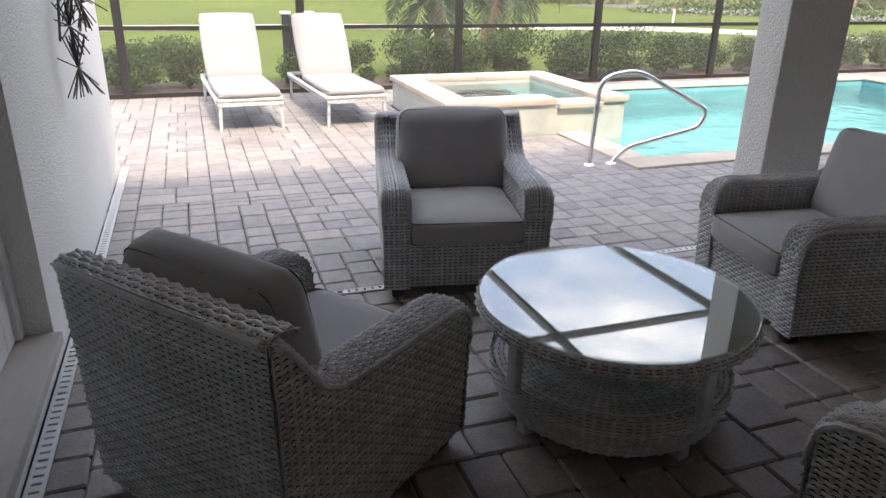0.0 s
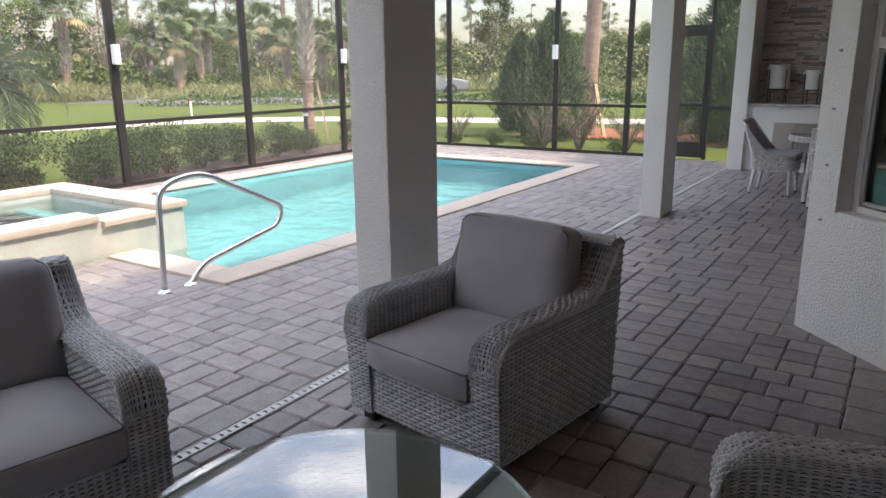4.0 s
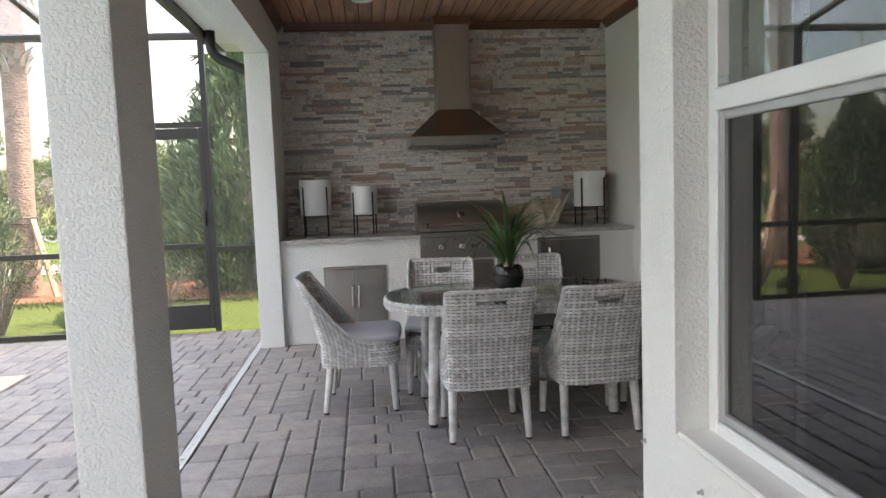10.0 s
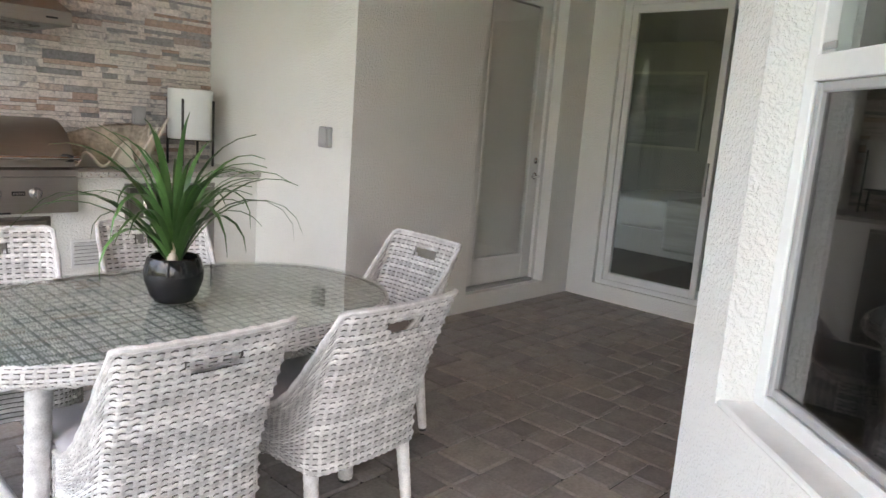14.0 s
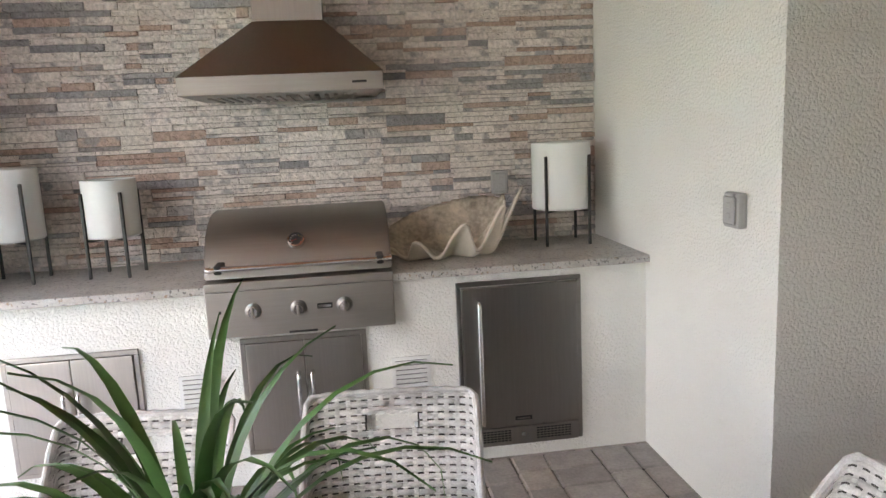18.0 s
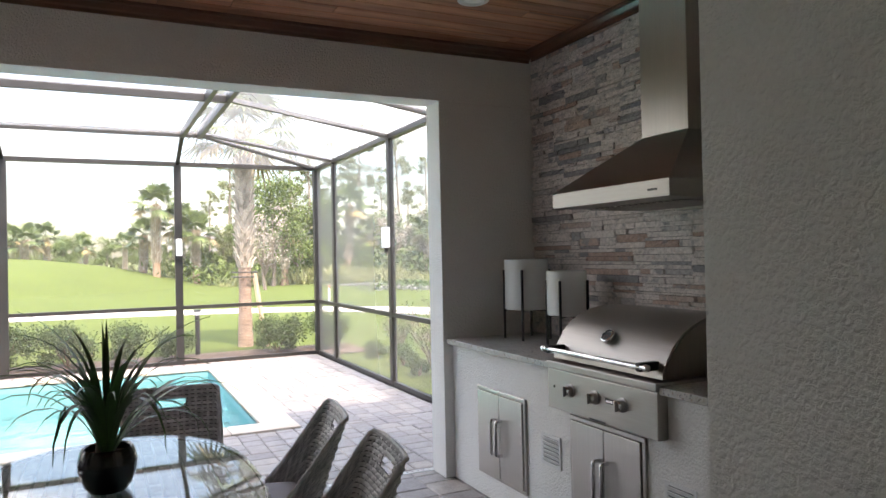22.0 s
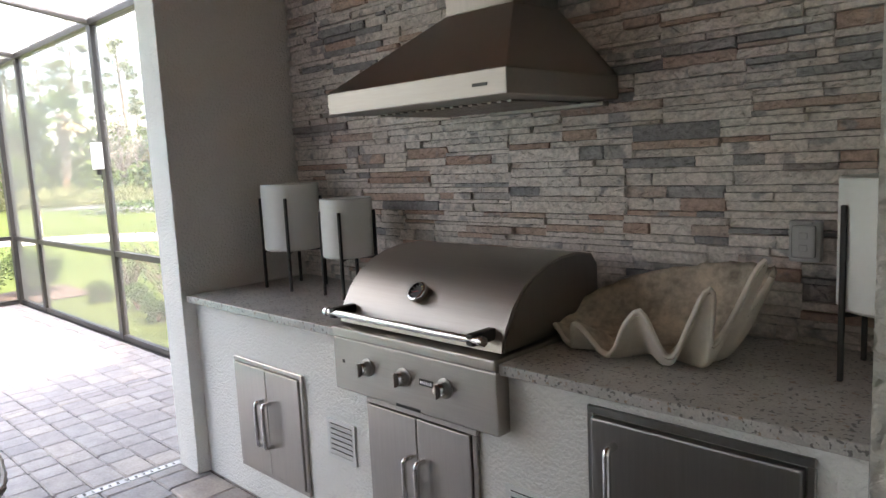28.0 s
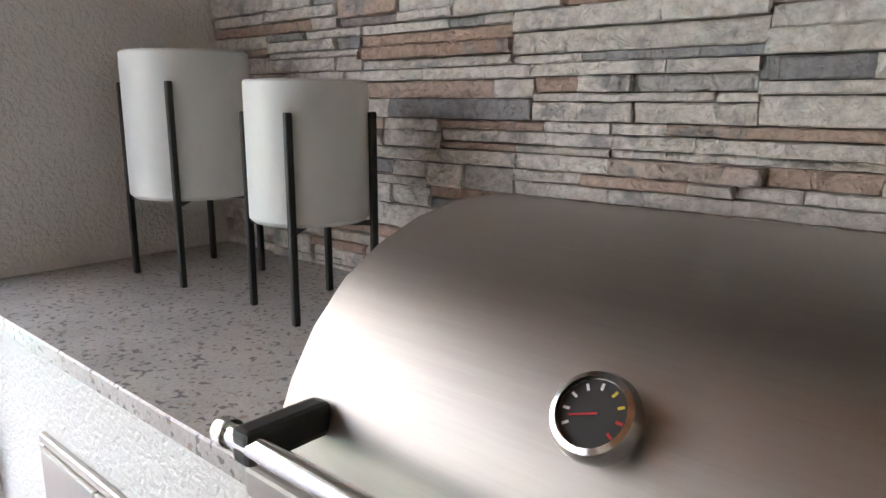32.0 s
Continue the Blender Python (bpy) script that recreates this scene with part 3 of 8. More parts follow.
def raw_part(name, verts, faces, material, parent=None, label="", smooth=True, kind=""):
    me = bpy.data.meshes.new(name)
    me.from_pydata([tuple(v) for v in verts], [], [tuple(f) for f in faces])
    me.update()
    if smooth:
        me.shade_smooth()
    me.materials.append(material)
    ob = new(name, me)
    if parent is not None:
        ob.parent = parent
    if label:
        ob["label"] = label
    if kind:
        ob["kind"] = kind
    return ob


def thing(name, m, label, category, group="", kind=""):
    ob = new(name)
    ob.matrix_world = m
    return tagged(ob, label, category, group, kind)


def bx(x0, x1, y0, y1, z0, z1, bevel=0.0, seg=2, bm=None):
    """A box between the given bounds, with rounded edges where asked."""
    own = bmesh.new()
    bmesh.ops.create_cube(own, size=1.0)
    for v in own.verts:
        v.co = Vector(((x0 + x1) / 2 + v.co.x * (x1 - x0), (y0 + y1) / 2 + v.co.y * (y1 - y0), (z0 + z1) / 2 + v.co.z * (z1 - z0)))
    if bevel:
        bmesh.ops.bevel(own, geom=list(own.edges), offset=bevel, segments=seg, profile=0.6, affect="EDGES")
    return join(bm, own)


def join(bm, own):
    if bm is None:
        return own
    me = bpy.data.meshes.new("tmp")
    own.to_mesh(me)
    own.free()
    bm.from_mesh(me)
    bpy.data.meshes.remove(me)
    return bm


def moved(bm, m):
    bmesh.ops.transform(bm, matrix=m, verts=bm.verts)
    return bm


def prism(poly, z0, z1, bm=None):
    """An upright prism over a plan polygon."""
    own = bmesh.new()
    lo = [own.verts.new((x, y, z0)) for x, y in poly]
    hi = [own.verts.new((x, y, z1)) for x, y in poly]
    own.faces.new(lo[::-1])
    own.faces.new(hi)
    n = len(poly)
    for i in range(n):
        own.faces.new((lo[i], lo[(i + 1) % n], hi[(i + 1) % n], hi[i]))
    return join(bm, own)


def extrude(profile, axis, a, b, bm=None):
    """A profile of (u, v) pairs drawn along an axis from a to b."""
    own = bmesh.new()

    def at(u, v, w):
        return {"x": (w, u, v), "y": (u, w, v), "z": (u, v, w)}[axis]

    lo = [own.verts.new(at(u, v, a)) for u, v in profile]
    hi = [own.verts.new(at(u, v, b)) for u, v in profile]
    own.faces.new(lo)
    own.faces.new(hi[::-1])
    n = len(profile)
    for i in range(n):
        own.faces.new((lo[i], lo[(i + 1) % n], hi[(i + 1) % n], hi[i]))
    return join(bm, own)


def turned(profile, seg=24, bm=None, centre=(0, 0, 0)):
    """A body of revolution about z from (radius, height) pairs."""
    own = bmesh.new()
    rings = []
    for r, z in profile:
        if r < 1e-5:
            rings.append([own.verts.new((centre[0], centre[1], centre[2] + z))])
        else:
            rings.append([own.verts.new((centre[0] + r * math.cos(2 * math.pi * i / seg), centre[1] + r * math.sin(2 * math.pi * i / seg), centre[2] + z)) for i in range(seg)])
    for a, b in zip(rings, rings[1:]):
        for i in range(seg):
            j = (i + 1) % seg
            if len(a) == 1 and len(b) > 1:
                own.faces.new((a[0], b[i], b[j]))
            elif len(b) == 1 and len(a) > 1:
                own.faces.new((a[i], a[j], b[0]))
            elif len(a) > 1:
                own.faces.new((a[i], a[j], b[j], b[i]))
    return join(bm, own)


def tube(points, r, seg=10, bm=None, radii=None):
    """A round bar along a line of points."""
    own = bmesh.new()
    pts = [Vector(p) for p in points]
    rings = []
    side = None
    for i, p in enumerate(pts):
        d = (pts[min(i + 1, len(pts) - 1)] - pts[max(i - 1, 0)]).normalized()
        if side is None:
            side = d.orthogonal().normalized()
        side = (side - d * side.dot(d)).normalized()
        up = d.cross(side)
        rr = radii[i] if radii else r
        rings.append([own.verts.new(p + (side * math.cos(2 * math.pi * k / seg) + up * math.sin(2 * math.pi * k / seg)) * rr) for k in range(seg)])
    for a, b in zip(rings, rings[1:]):
        for k in range(seg):
            own.faces.new((a[k], a[(k + 1) % seg], b[(k + 1) % seg], b[k]))
    own.faces.new(rings[0][::-1])
    own.faces.new(rings[-1])
    return join(bm, own)


def rounded(points, r, n=5):
    """A path with its inner corners rounded."""
    pts = [Vector(p) for p in points]
    out = [pts[0]]
    for a, b, c in zip(pts, pts[1:], pts[2:]):
        d1, d2 = (a - b), (c - b)
        k = min(r, d1.length / 2, d2.length / 2)
        p, q = b + d1.normalized() * k, b + d2.normalized() * k
        out += [(p * (1 - t) + b * t) * (1 - t) + (b * (1 - t) + q * t) * t for t in [i / n for i in range(n + 1)]]
    return out + [pts[-1]]


def wall_with_openings(name, origin, direction, length, height, thick, openings, material, label="", z0=0.0):
    """A wall from origin along direction, its body to the left of that way; openings are (from, to, sill, head)."""
    d = Vector((math.cos(direction), math.sin(direction)))
    bm = bmesh.new()
    cuts = sorted(openings)
    runs, at = [], 0.0
    for a, b, lo, hi in cuts:
        runs.append((at, a, z0, height))
        if lo > z0:
            runs.append((a, b, z0, lo))
        if hi < height:
            runs.append((a, b, hi, height))
        at = b
    runs.append((at, length, z0, height))
    for a, b, lo, hi in runs:
        if b - a > 1e-4:
            bx(a, b, 0, thick, lo, hi, bm=bm)
    bmesh.ops.remove_doubles(bm, verts=bm.verts, dist=1e-5)
    moved(bm, Matrix.Translation((*origin, 0)) @ Matrix.Rotation(direction, 4, "Z"))
    ob = mesh_ob(name, bm, material)
    return tagged(ob, label or "white painted stucco house wall with rough texture", "wall", kind="structure")

# ---- plan ----
XP0, XP1 = 0.03, 0.24             # pillars, outer and inner face
CEIL, HEAD, EAVE = 2.92, 2.53, 2.85
BAYX, BAYA, BAYB = 1.775, -7.15, -4.98
KX1, KY1 = 3.43, -1.68            # end of the kitchen recess and the wall beyond it
SLX = 5.86                        # wall with the sliding door
BACKY = -4.216                     # wall behind the bay
ENDY = -12.38                     # wall beside the lounge
SCX, SCY = -6.27, 0.21            # screen walls
S = math.sqrt(0.5)
TOP = CEIL + 0.25

# ---- walls ----
wall_with_openings("wall_kitchen", (0.235, 0.035), 0.0, KX1 - 0.235, TOP, 0.2, [], M["stucco"], "white stucco wall behind the ledger stone")
w = bx(XP0, 0.235, -0.745, 0.235, 0, HEAD, 0.006)
tagged(mesh_ob("wall_kitchen_left", w, M["stucco"]), "white stucco pier beside the outdoor kitchen", "wall", kind="structure")
w = bx(KX1, KX1 + 0.2, KY1, 0.235, 0, TOP)
tagged(mesh_ob("wall_kitchen_right", w, M["stucco"]), "white stucco return wall beside the outdoor kitchen", "wall", kind="structure")
wall_with_openings("wall_door", (KX1 + 0.2, KY1), 0.0, SLX - KX1 - 0.2, TOP, 0.2, [(4.55 - KX1 - 0.2, 5.50 - KX1 - 0.2, 0.13, 2.47)], M["stucco"])
wall_with_openings("wall_slider", (SLX, -1.48), -math.pi / 2, -BACKY - 1.48, TOP, 0.2, [(0.45, 2.10, 0.13, 2.42)], M["stucco"])
LD = (BACKY - BAYB) / S
FARX = BAYX + LD * S
wall_with_openings("wall_bay_far", (FARX, BACKY), math.pi * 1.25, LD, TOP, 0.2, [(LD - 0.90, LD - 0.16, 0.75, 2.33)], M["stucco"])
wall_with_openings("wall_bay_front", (BAYX, BAYB), -math.pi / 2, BAYB - BAYA, TOP, 0.2, [(0.22, 1.95, 0.69, 2.33)], M["stucco"])
wall_with_openings("wall_bay_near", (BAYX, BAYA), -math.pi / 4, 1.72, TOP, 0.2, [(0.20, 1.44, 0.69, 2.33)], M["stucco"])
NX, NY = BAYX + 1.72 * S, BAYA - 1.72 * S
wall_with_openings("wall_back", (SLX + 0.2, BACKY), math.pi, SLX + 0.2 - FARX, TOP, 0.2, [], M["stucco"])
wall_with_openings("wall_lounge_side", (6.2, NY), math.pi, 6.2 - NX, TOP, 0.2, [], M["stucco"])
bpy.data.objects["wall_lounge_side"].matrix_world = Matrix.Translation((0, 0.2, 0))
wall_with_openings("wall_lounge_back", (5.2, NY + 0.2), -math.pi / 2, NY + 0.2 - ENDY, TOP, 0.2, [], M["stucco"])
wall_with_openings("wall_lounge_end", (5.4, ENDY), math.pi, 5.4 + 2.8, TOP, 0.24, [(5.4 - 1.55, 5.4 - 0.34, 0.12, 2.42)], M["stucco"])
# dark rooms behind the glass
def room(name, plan, open_sides):
    """A closed room over a plan polygon, open on the sides that face the glass; its floor is a dark carpet."""
    n = len(plan)
    vs = [(x, y, 0.05) for x, y in plan] + [(x, y, 2.7) for x, y in plan]
    fs = [tuple(range(2 * n - 1, n - 1, -1))] + [(i, (i + 1) % n, n + (i + 1) % n, n + i) for i in range(n) if i not in open_sides]
    tagged(raw_part("floor_" + name, vs[:n], [tuple(range(n))], M["carpet"], smooth=False), "dark carpet of the room behind the glass", "floor", kind="structure")
    return tagged(raw_part("wall_" + name, vs, fs, M["room"], smooth=False), "plain painted room seen dimly behind glass", "room", kind="structure")



# pillars and the beam on them
for y0, y1 in ((-8.92, -8.52), (-4.60, -4.20)):
    p = mesh_ob("pillar", bx(XP0, XP1, y0, y1, 0.0, HEAD, 0.008), M["stucco"])
    tagged(p, "square white stucco pillar of the covered patio", "pillar", "patio pillars", kind="structure")
b = mesh_ob("beam", bx(XP0, XP1, -12.38, 0.235, HEAD, TOP, 0.006), M["stucco"])
tagged(b, "white stucco beam resting on the patio pillars", "beam", kind="structure")
roof = mesh_ob("roof", bx(-0.35, 6.6, -12.9, 0.6, TOP, TOP + 0.12), M["roof_tile"])
tagged(roof, "grey roof over the covered patio", "roof", kind="structure")
fascia = mesh_ob("trim", bx(-0.42, -0.36, -12.9, 0.6, EAVE - 0.12, EAVE + 0.03, 0.008), M["bronze"])
tagged(fascia, "dark bronze gutter along the patio roof edge", "gutter", kind="structure")
soffit = mesh_ob("soffit", bx(-0.356, XP0 - 0.004, -12.9, 0.6, EAVE - 0.05, EAVE), M["trim"])
edge = mesh_ob("trim", bx(-0.356, -0.33, -12.9, 0.6, EAVE + 0.004, TOP - 0.004), M["trim"])
tagged(edge, "white fascia board above the gutter", "fascia", kind="structure")
tagged(soffit, "white soffit under the roof edge", "soffit", kind="structure")

# ceiling boards running along y, one mesh, with staggered butt joints
rng = random.Random(5)
verts, faces = [], []
bw = 0.1185
x = XP1 + 0.002 - 0.0663
while x < SLX:
    y = -12.36 - rng.uniform(0, 2.0)
    while y < 0.03:
        ln = rng.choice((1.2, 1.8, 2.4, 3.0))
        a, c = max(y, -12.37), min(y + ln, 0.03)
        if c - a > 0.02:
            n = len(verts)
            x0, x1, y0, y1, z, e = max(XP1 + 0.002, x + 0.0036), x + bw - 0.0036, a + 0.0012, c - 0.0012, CEIL, 0.003
            verts += [(x0, y0, z + e), (x1, y0, z + e), (x1, y1, z + e), (x0, y1, z + e), (x0 + e, y0 + e, z), (x1 - e, y0 + e, z), (x1 - e, y1 - e, z), (x0 + e, y1 - e, z)]
            faces += [(n + 4, n + 7, n + 6, n + 5), (n, n + 4, n + 5, n + 1), (n + 1, n + 5, n + 6, n + 2), (n + 2, n + 6, n + 7, n + 3), (n + 3, n + 7, n + 4, n)]
        y += ln
    x += bw
boards = raw_part("ceiling", verts, faces, M["wood"], smooth=False)
tagged(boards, "stained dark red-brown tongue-and-groove board ceiling", "ceiling", kind="structure")
back = mesh_ob("ceiling_backing", bx(XP1, SLX + 0.2, -12.38, 0.03, CEIL + 0.006, CEIL + 0.03), M["groove"])
tagged(back, "dark gap behind the ceiling boards", "ceiling", kind="structure")

# crown moulding round the patio ceiling
def crown(x0, y0, x1, y1, side):
    """A moulding along a wall from one point to another; side: the way it faces."""
    d = Vector((x1 - x0, y1 - y0))
    ln = d.length
    prof = [(0, 0), (0.012, 0), (0.016, 0.018), (0.03, 0.026), (0.045, 0.05), (0.06, 0.056), (0.064, 0.072), (0, 0.072)]
    bm = extrude(prof, "x", 0, ln)
    if side < 0:
        moved(bm, Matrix.Scale(-1, 4, (0, 1, 0)))
    moved(bm, Matrix.Translation((x0, y0, CEIL - 0.072)) @ Matrix.Rotation(math.atan2(d.y, d.x), 4, "Z"))
    return tagged(mesh_ob("crown_moulding", bm, M["crown"]), "stained brown crown moulding under the board ceiling", "moulding", "crown mouldings", kind="structure")


crown(XP1, -12.3, XP1, -0.03, -1)
crown(KX1, KY1, KX1, -0.05, 1)
crown(0.3, -0.03, KX1 - 0.07, -0.03, -1)
crown(KX1, KY1, SLX, KY1, -1)
crown(SLX, KY1, SLX, BACKY, -1)
crown(SLX, BACKY, FARX, BACKY, -1)
crown(FARX, BACKY, BAYX, BAYB, -1)
crown(BAYX, BAYB, BAYX, BAYA, -1)
crown(BAYX, BAYA, NX, NY, -1)

# ---- windows and doors ----
def window_unit(name, origin, direction, width, z0, z1, rail, units=1, label="white vinyl sash window with dark reflecting glass", lower="glass_tinted"):
    """Single-hung window set back in its opening; origin is the opening's start on the wall face."""
    ob = thing(name, Matrix.Translation((*origin, 0)) @ Matrix.Rotation(direction, 4, "Z"), label, "window", kind="structure")
    dep = 0.09
    f = 0.045
    frame_bm = bmesh.new()
    bx(0, f, dep, dep + 0.07, z0, z1, 0.004, 1, frame_bm)
    bx(width - f, width, dep, dep + 0.07, z0, z1, 0.004, 1, frame_bm)
    bx(f, width - f, dep, dep + 0.07, z0, z0 + f, 0.004, 1, frame_bm)
    bx(f, width - f, dep, dep + 0.07, z1 - f, z1, 0.004, 1, frame_bm)
    part("window_frame", frame_bm, M["vinyl"], ob)
    part("window_sill", bx(0.002, width - 0.002, 0.004, dep + 0.02, z0 - 0.012, z0 + 0.012, 0.004, 1), M["trim"], ob)
    uw = width / units
    for i in range(units):
        a, b = i * uw, (i + 1) * uw
        if i:
            part("mullion", bx(a - 0.045, a + 0.045, dep - 0.012, dep + 0.07, z0 + 0.02, z1 - 0.02, 0.004, 1), M["vinyl"], ob)
        a, b = a + 0.05, b - 0.05
        part("meeting_rail", bx(a, b, dep - 0.01, dep + 0.05, rail, rail + 0.055, 0.006, 2), M["vinyl"], ob)
        low = bmesh.new()
        for q in ((a, a + 0.022, z0 + 0.05, rail), (b - 0.022, b, z0 + 0.05, rail)):
            bx(q[0], q[1], dep + 0.004, dep + 0.03, q[2], q[3], 0.003, 1, low)
        bx(a + 0.022, b - 0.022, dep + 0.004, dep + 0.03, z0 + 0.05, z0 + 0.072, 0.003, 1, low)
        bx(a + 0.022, b - 0.022, dep + 0.004, dep + 0.03, rail - 0.022, rail, 0.003, 1, low)
        part("sash_frame", low, M["plate"], ob, "grey sash frame")
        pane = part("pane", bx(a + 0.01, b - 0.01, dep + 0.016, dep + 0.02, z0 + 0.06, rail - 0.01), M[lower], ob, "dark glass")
        pane2 = part("pane", bx(a, b, dep + 0.03, dep + 0.034, rail + 0.05, z1 - 0.04), M["glass"], ob)
        pane.visible_shadow = pane2.visible_shadow = False
        part("latch", bx(a + 0.03, a + 0.08, dep - 0.016, dep - 0.008, rail + 0.06, rail + 0.075, 0.003, 1), M["plate"], ob)
    return ob


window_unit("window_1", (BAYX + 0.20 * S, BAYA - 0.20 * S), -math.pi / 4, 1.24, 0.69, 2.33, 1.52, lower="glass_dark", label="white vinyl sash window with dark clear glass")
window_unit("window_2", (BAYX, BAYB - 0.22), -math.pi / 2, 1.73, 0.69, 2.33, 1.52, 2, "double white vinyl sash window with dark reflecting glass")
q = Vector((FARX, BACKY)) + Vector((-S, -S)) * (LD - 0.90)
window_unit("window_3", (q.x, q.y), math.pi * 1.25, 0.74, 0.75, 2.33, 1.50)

# glazed door in the wall beside the kitchen
door = thing("door_1", Matrix.Translation((4.55, KY1, 0)), "white glazed patio door with closed inner blinds", "door", kind="structure")
W = 0.95
fb = bmesh.new()
bx(0, 0.05, 0.09, 0.2, 0.13, 2.47, 0.004, 1, fb)
bx(W - 0.05, W, 0.09, 0.2, 0.13, 2.47, 0.004, 1, fb)
bx(0.05, W - 0.05, 0.09, 0.2, 2.42, 2.47, 0.004, 1, fb)
part("door_frame", fb, M["trim"], door)
part("door_sill", bx(0.05, W - 0.05, 0.07, 0.2, 0.125, 0.15, 0.004, 1), M["plate"], door)
leaf = bmesh.new()
bx(0.055, 0.17, 0.11, 0.155, 0.155, 2.415, 0.004, 1, leaf)
bx(W - 0.17, W - 0.055, 0.11, 0.155, 0.155, 2.415, 0.004, 1, leaf)
bx(0.17, W - 0.17, 0.11, 0.155, 0.155, 0.36, 0.004, 1, leaf)
bx(0.17, W - 0.17, 0.11, 0.155, 2.28, 2.415, 0.004, 1, leaf)
part("door_leaf", leaf, M["trim"], door)
part("glazing_bead", bx(0.168, 0.19, 0.1, 0.112, 0.36, 2.28, 0.004, 1, bx(W - 0.19, W - 0.168, 0.1, 0.112, 0.36, 2.28, 0.004, 1, bx(0.19, W - 0.19, 0.1, 0.112, 0.345, 0.37, 0.004, 1, bx(0.19, W - 0.19, 0.1, 0.112, 2.27, 2.295, 0.004, 1)))), M["trim"], door)
g = part("pane", bx(0.17, W - 0.17, 0.125, 0.13, 0.36, 2.28), M["clear_glass"], door)
g.visible_shadow = False
for i in range(76):
    z = 0.375 + i * 0.025
    if i == 0:
        slat = part("blind_slat", moved(bx(0.18, W - 0.18, -0.0135, 0.0135, -0.0008, 0.0008), Matrix.Rotation(radians(82), 4, "X")), M["trim"], door)
        slat.location = (0, 0.146, z)
    else:
        o = slat.copy()
        o.location = (0, 0.146, z)
        scene.collection.objects.link(o)
for z, r in ((1.105, 0.028), (0.985, 0.03)):
    bm = moved(turned([(0, 0), (r, 0), (r, 0.012), (r * 0.7, 0.02), (0, 0.022)], 16), Matrix.Translation((W - 0.1, 0.11, z)) @ Matrix.Rotation(radians(90), 4, "X"))
    part("deadbolt" if z > 1.05 else "handle_rose", bm, M["chrome"], door, "satin steel", True)
part("handle", tube(rounded([(W - 0.1, 0.09, 0.985), (W - 0.1, 0.055, 0.985), (W - 0.2, 0.055, 0.985)], 0.02), 0.009), M["chrome"], door, "satin steel lever handle", True)

# sliding glass door
sl = thing("door_2", Matrix.Translation((SLX, -1.93, 0)) @ Matrix.Rotation(-math.pi / 2, 4, "Z"), "white framed sliding glass door, closed", "sliding door", kind="structure")
W = 1.65
fb = bmesh.new()
bx(0, 0.06, 0.04, 0.16, 0.13, 2.42, 0.004, 1, fb)
bx(W - 0.06, W, 0.04, 0.16, 0.13, 2.42, 0.004, 1, fb)
bx(0.06, W - 0.06, 0.04, 0.16, 0.13, 0.17, 0.004, 1, fb)
bx(0.06, W - 0.06, 0.04, 0.16, 2.36, 2.42, 0.004, 1, fb)
part("door_frame", fb, M["vinyl"], sl)
for k, (a, b, y) in enumerate(((0.06, 0.86, 0.06), (0.80, W - 0.06, 0.11))):
    st = bmesh.new()
    bx(a, a + 0.05, y, y + 0.04, 0.17, 2.36, 0.004, 1, st)
    bx(b - 0.05, b, y, y + 0.04, 0.17, 2.36, 0.004, 1, st)
    bx(a + 0.05, b - 0.05, y, y + 0.04, 0.17, 0.23, 0.004, 1, st)
    bx(a + 0.05, b - 0.05, y, y + 0.04, 2.30, 2.36, 0.004, 1, st)
    sash = part("sash", st, M["vinyl"], sl)
    pn = part("pane", bx(a + 0.045, b - 0.045, y + 0.015, y + 0.022, 0.225, 2.305), M["glass"], sash)
    pn.visible_shadow = False
part("door_handle", bx(0.815, 0.835, 0.03, 0.06, 0.95, 1.2, 0.006, 2), M["plate"], sl)

# lounge-side door in the end wall
dl = thing("door_3", Matrix.Translation((1.55, ENDY, 0)) @ Matrix.Rotation(math.pi, 4, "Z"), "white glazed patio door with closed inner blinds, shut", "door", kind="structure")
W = 1.21
fb = bmesh.new()
bx(0, 0.05, 0.1, 0.2, 0.15, 2.42, 0.004, 1, fb)
bx(W - 0.05, W, 0.1, 0.2, 0.15, 2.42, 0.004, 1, fb)
bx(0.05, W - 0.05, 0.1, 0.2, 2.37, 2.42, 0.004, 1, fb)
part("door_frame", fb, M["vinyl"], dl)
part("door_sill", bx(0.002, W - 0.002, -0.03, 0.2, 0.1, 0.148, 0.006, 2), M["path"], dl, "pale concrete threshold")
leaf = bmesh.new()
bx(0.055, 0.17, 0.12, 0.165, 0.155, 2.365, 0.004, 1, leaf)
bx(W - 0.17, W - 0.055, 0.12, 0.165, 0.155, 2.365, 0.004, 1, leaf)
bx(0.17, W - 0.17, 0.12, 0.165, 0.155, 0.38, 0.004, 1, leaf)
bx(0.17, W - 0.17, 0.12, 0.165, 2.24, 2.365, 0.004, 1, leaf)
part("door_leaf", leaf, M["trim"], dl)
bead = bx(0.168, 0.19, 0.108, 0.122, 0.38, 2.24, 0.004, 1)
bx(W - 0.19, W - 0.168, 0.108, 0.122, 0.38, 2.24, 0.004, 1, bead)
bx(0.19, W - 0.19, 0.108, 0.122, 0.366, 0.39, 0.004, 1, bead)
bx(0.19, W - 0.19, 0.108, 0.122, 2.23, 2.254, 0.004, 1, bead)
part("glazing_bead", bead, M["trim"], dl)
pn = part("pane", bx(0.17, W - 0.17, 0.135, 0.14, 0.38, 2.24), M["clear_glass"], dl)
pn.visible_shadow = False
slat = part("blind_slat", moved(bx(0.18, W - 0.18, -0.0135, 0.0135, -0.0008, 0.0008), Matrix.Rotation(radians(82), 4, "X")), M["trim"], dl)
slat.location = (0, 0.156, 0.395)
for i in range(1, 74):
    o = slat.copy()
    o.location = (0, 0.156, 0.395 + i * 0.025)
    scene.collection.objects.link(o)
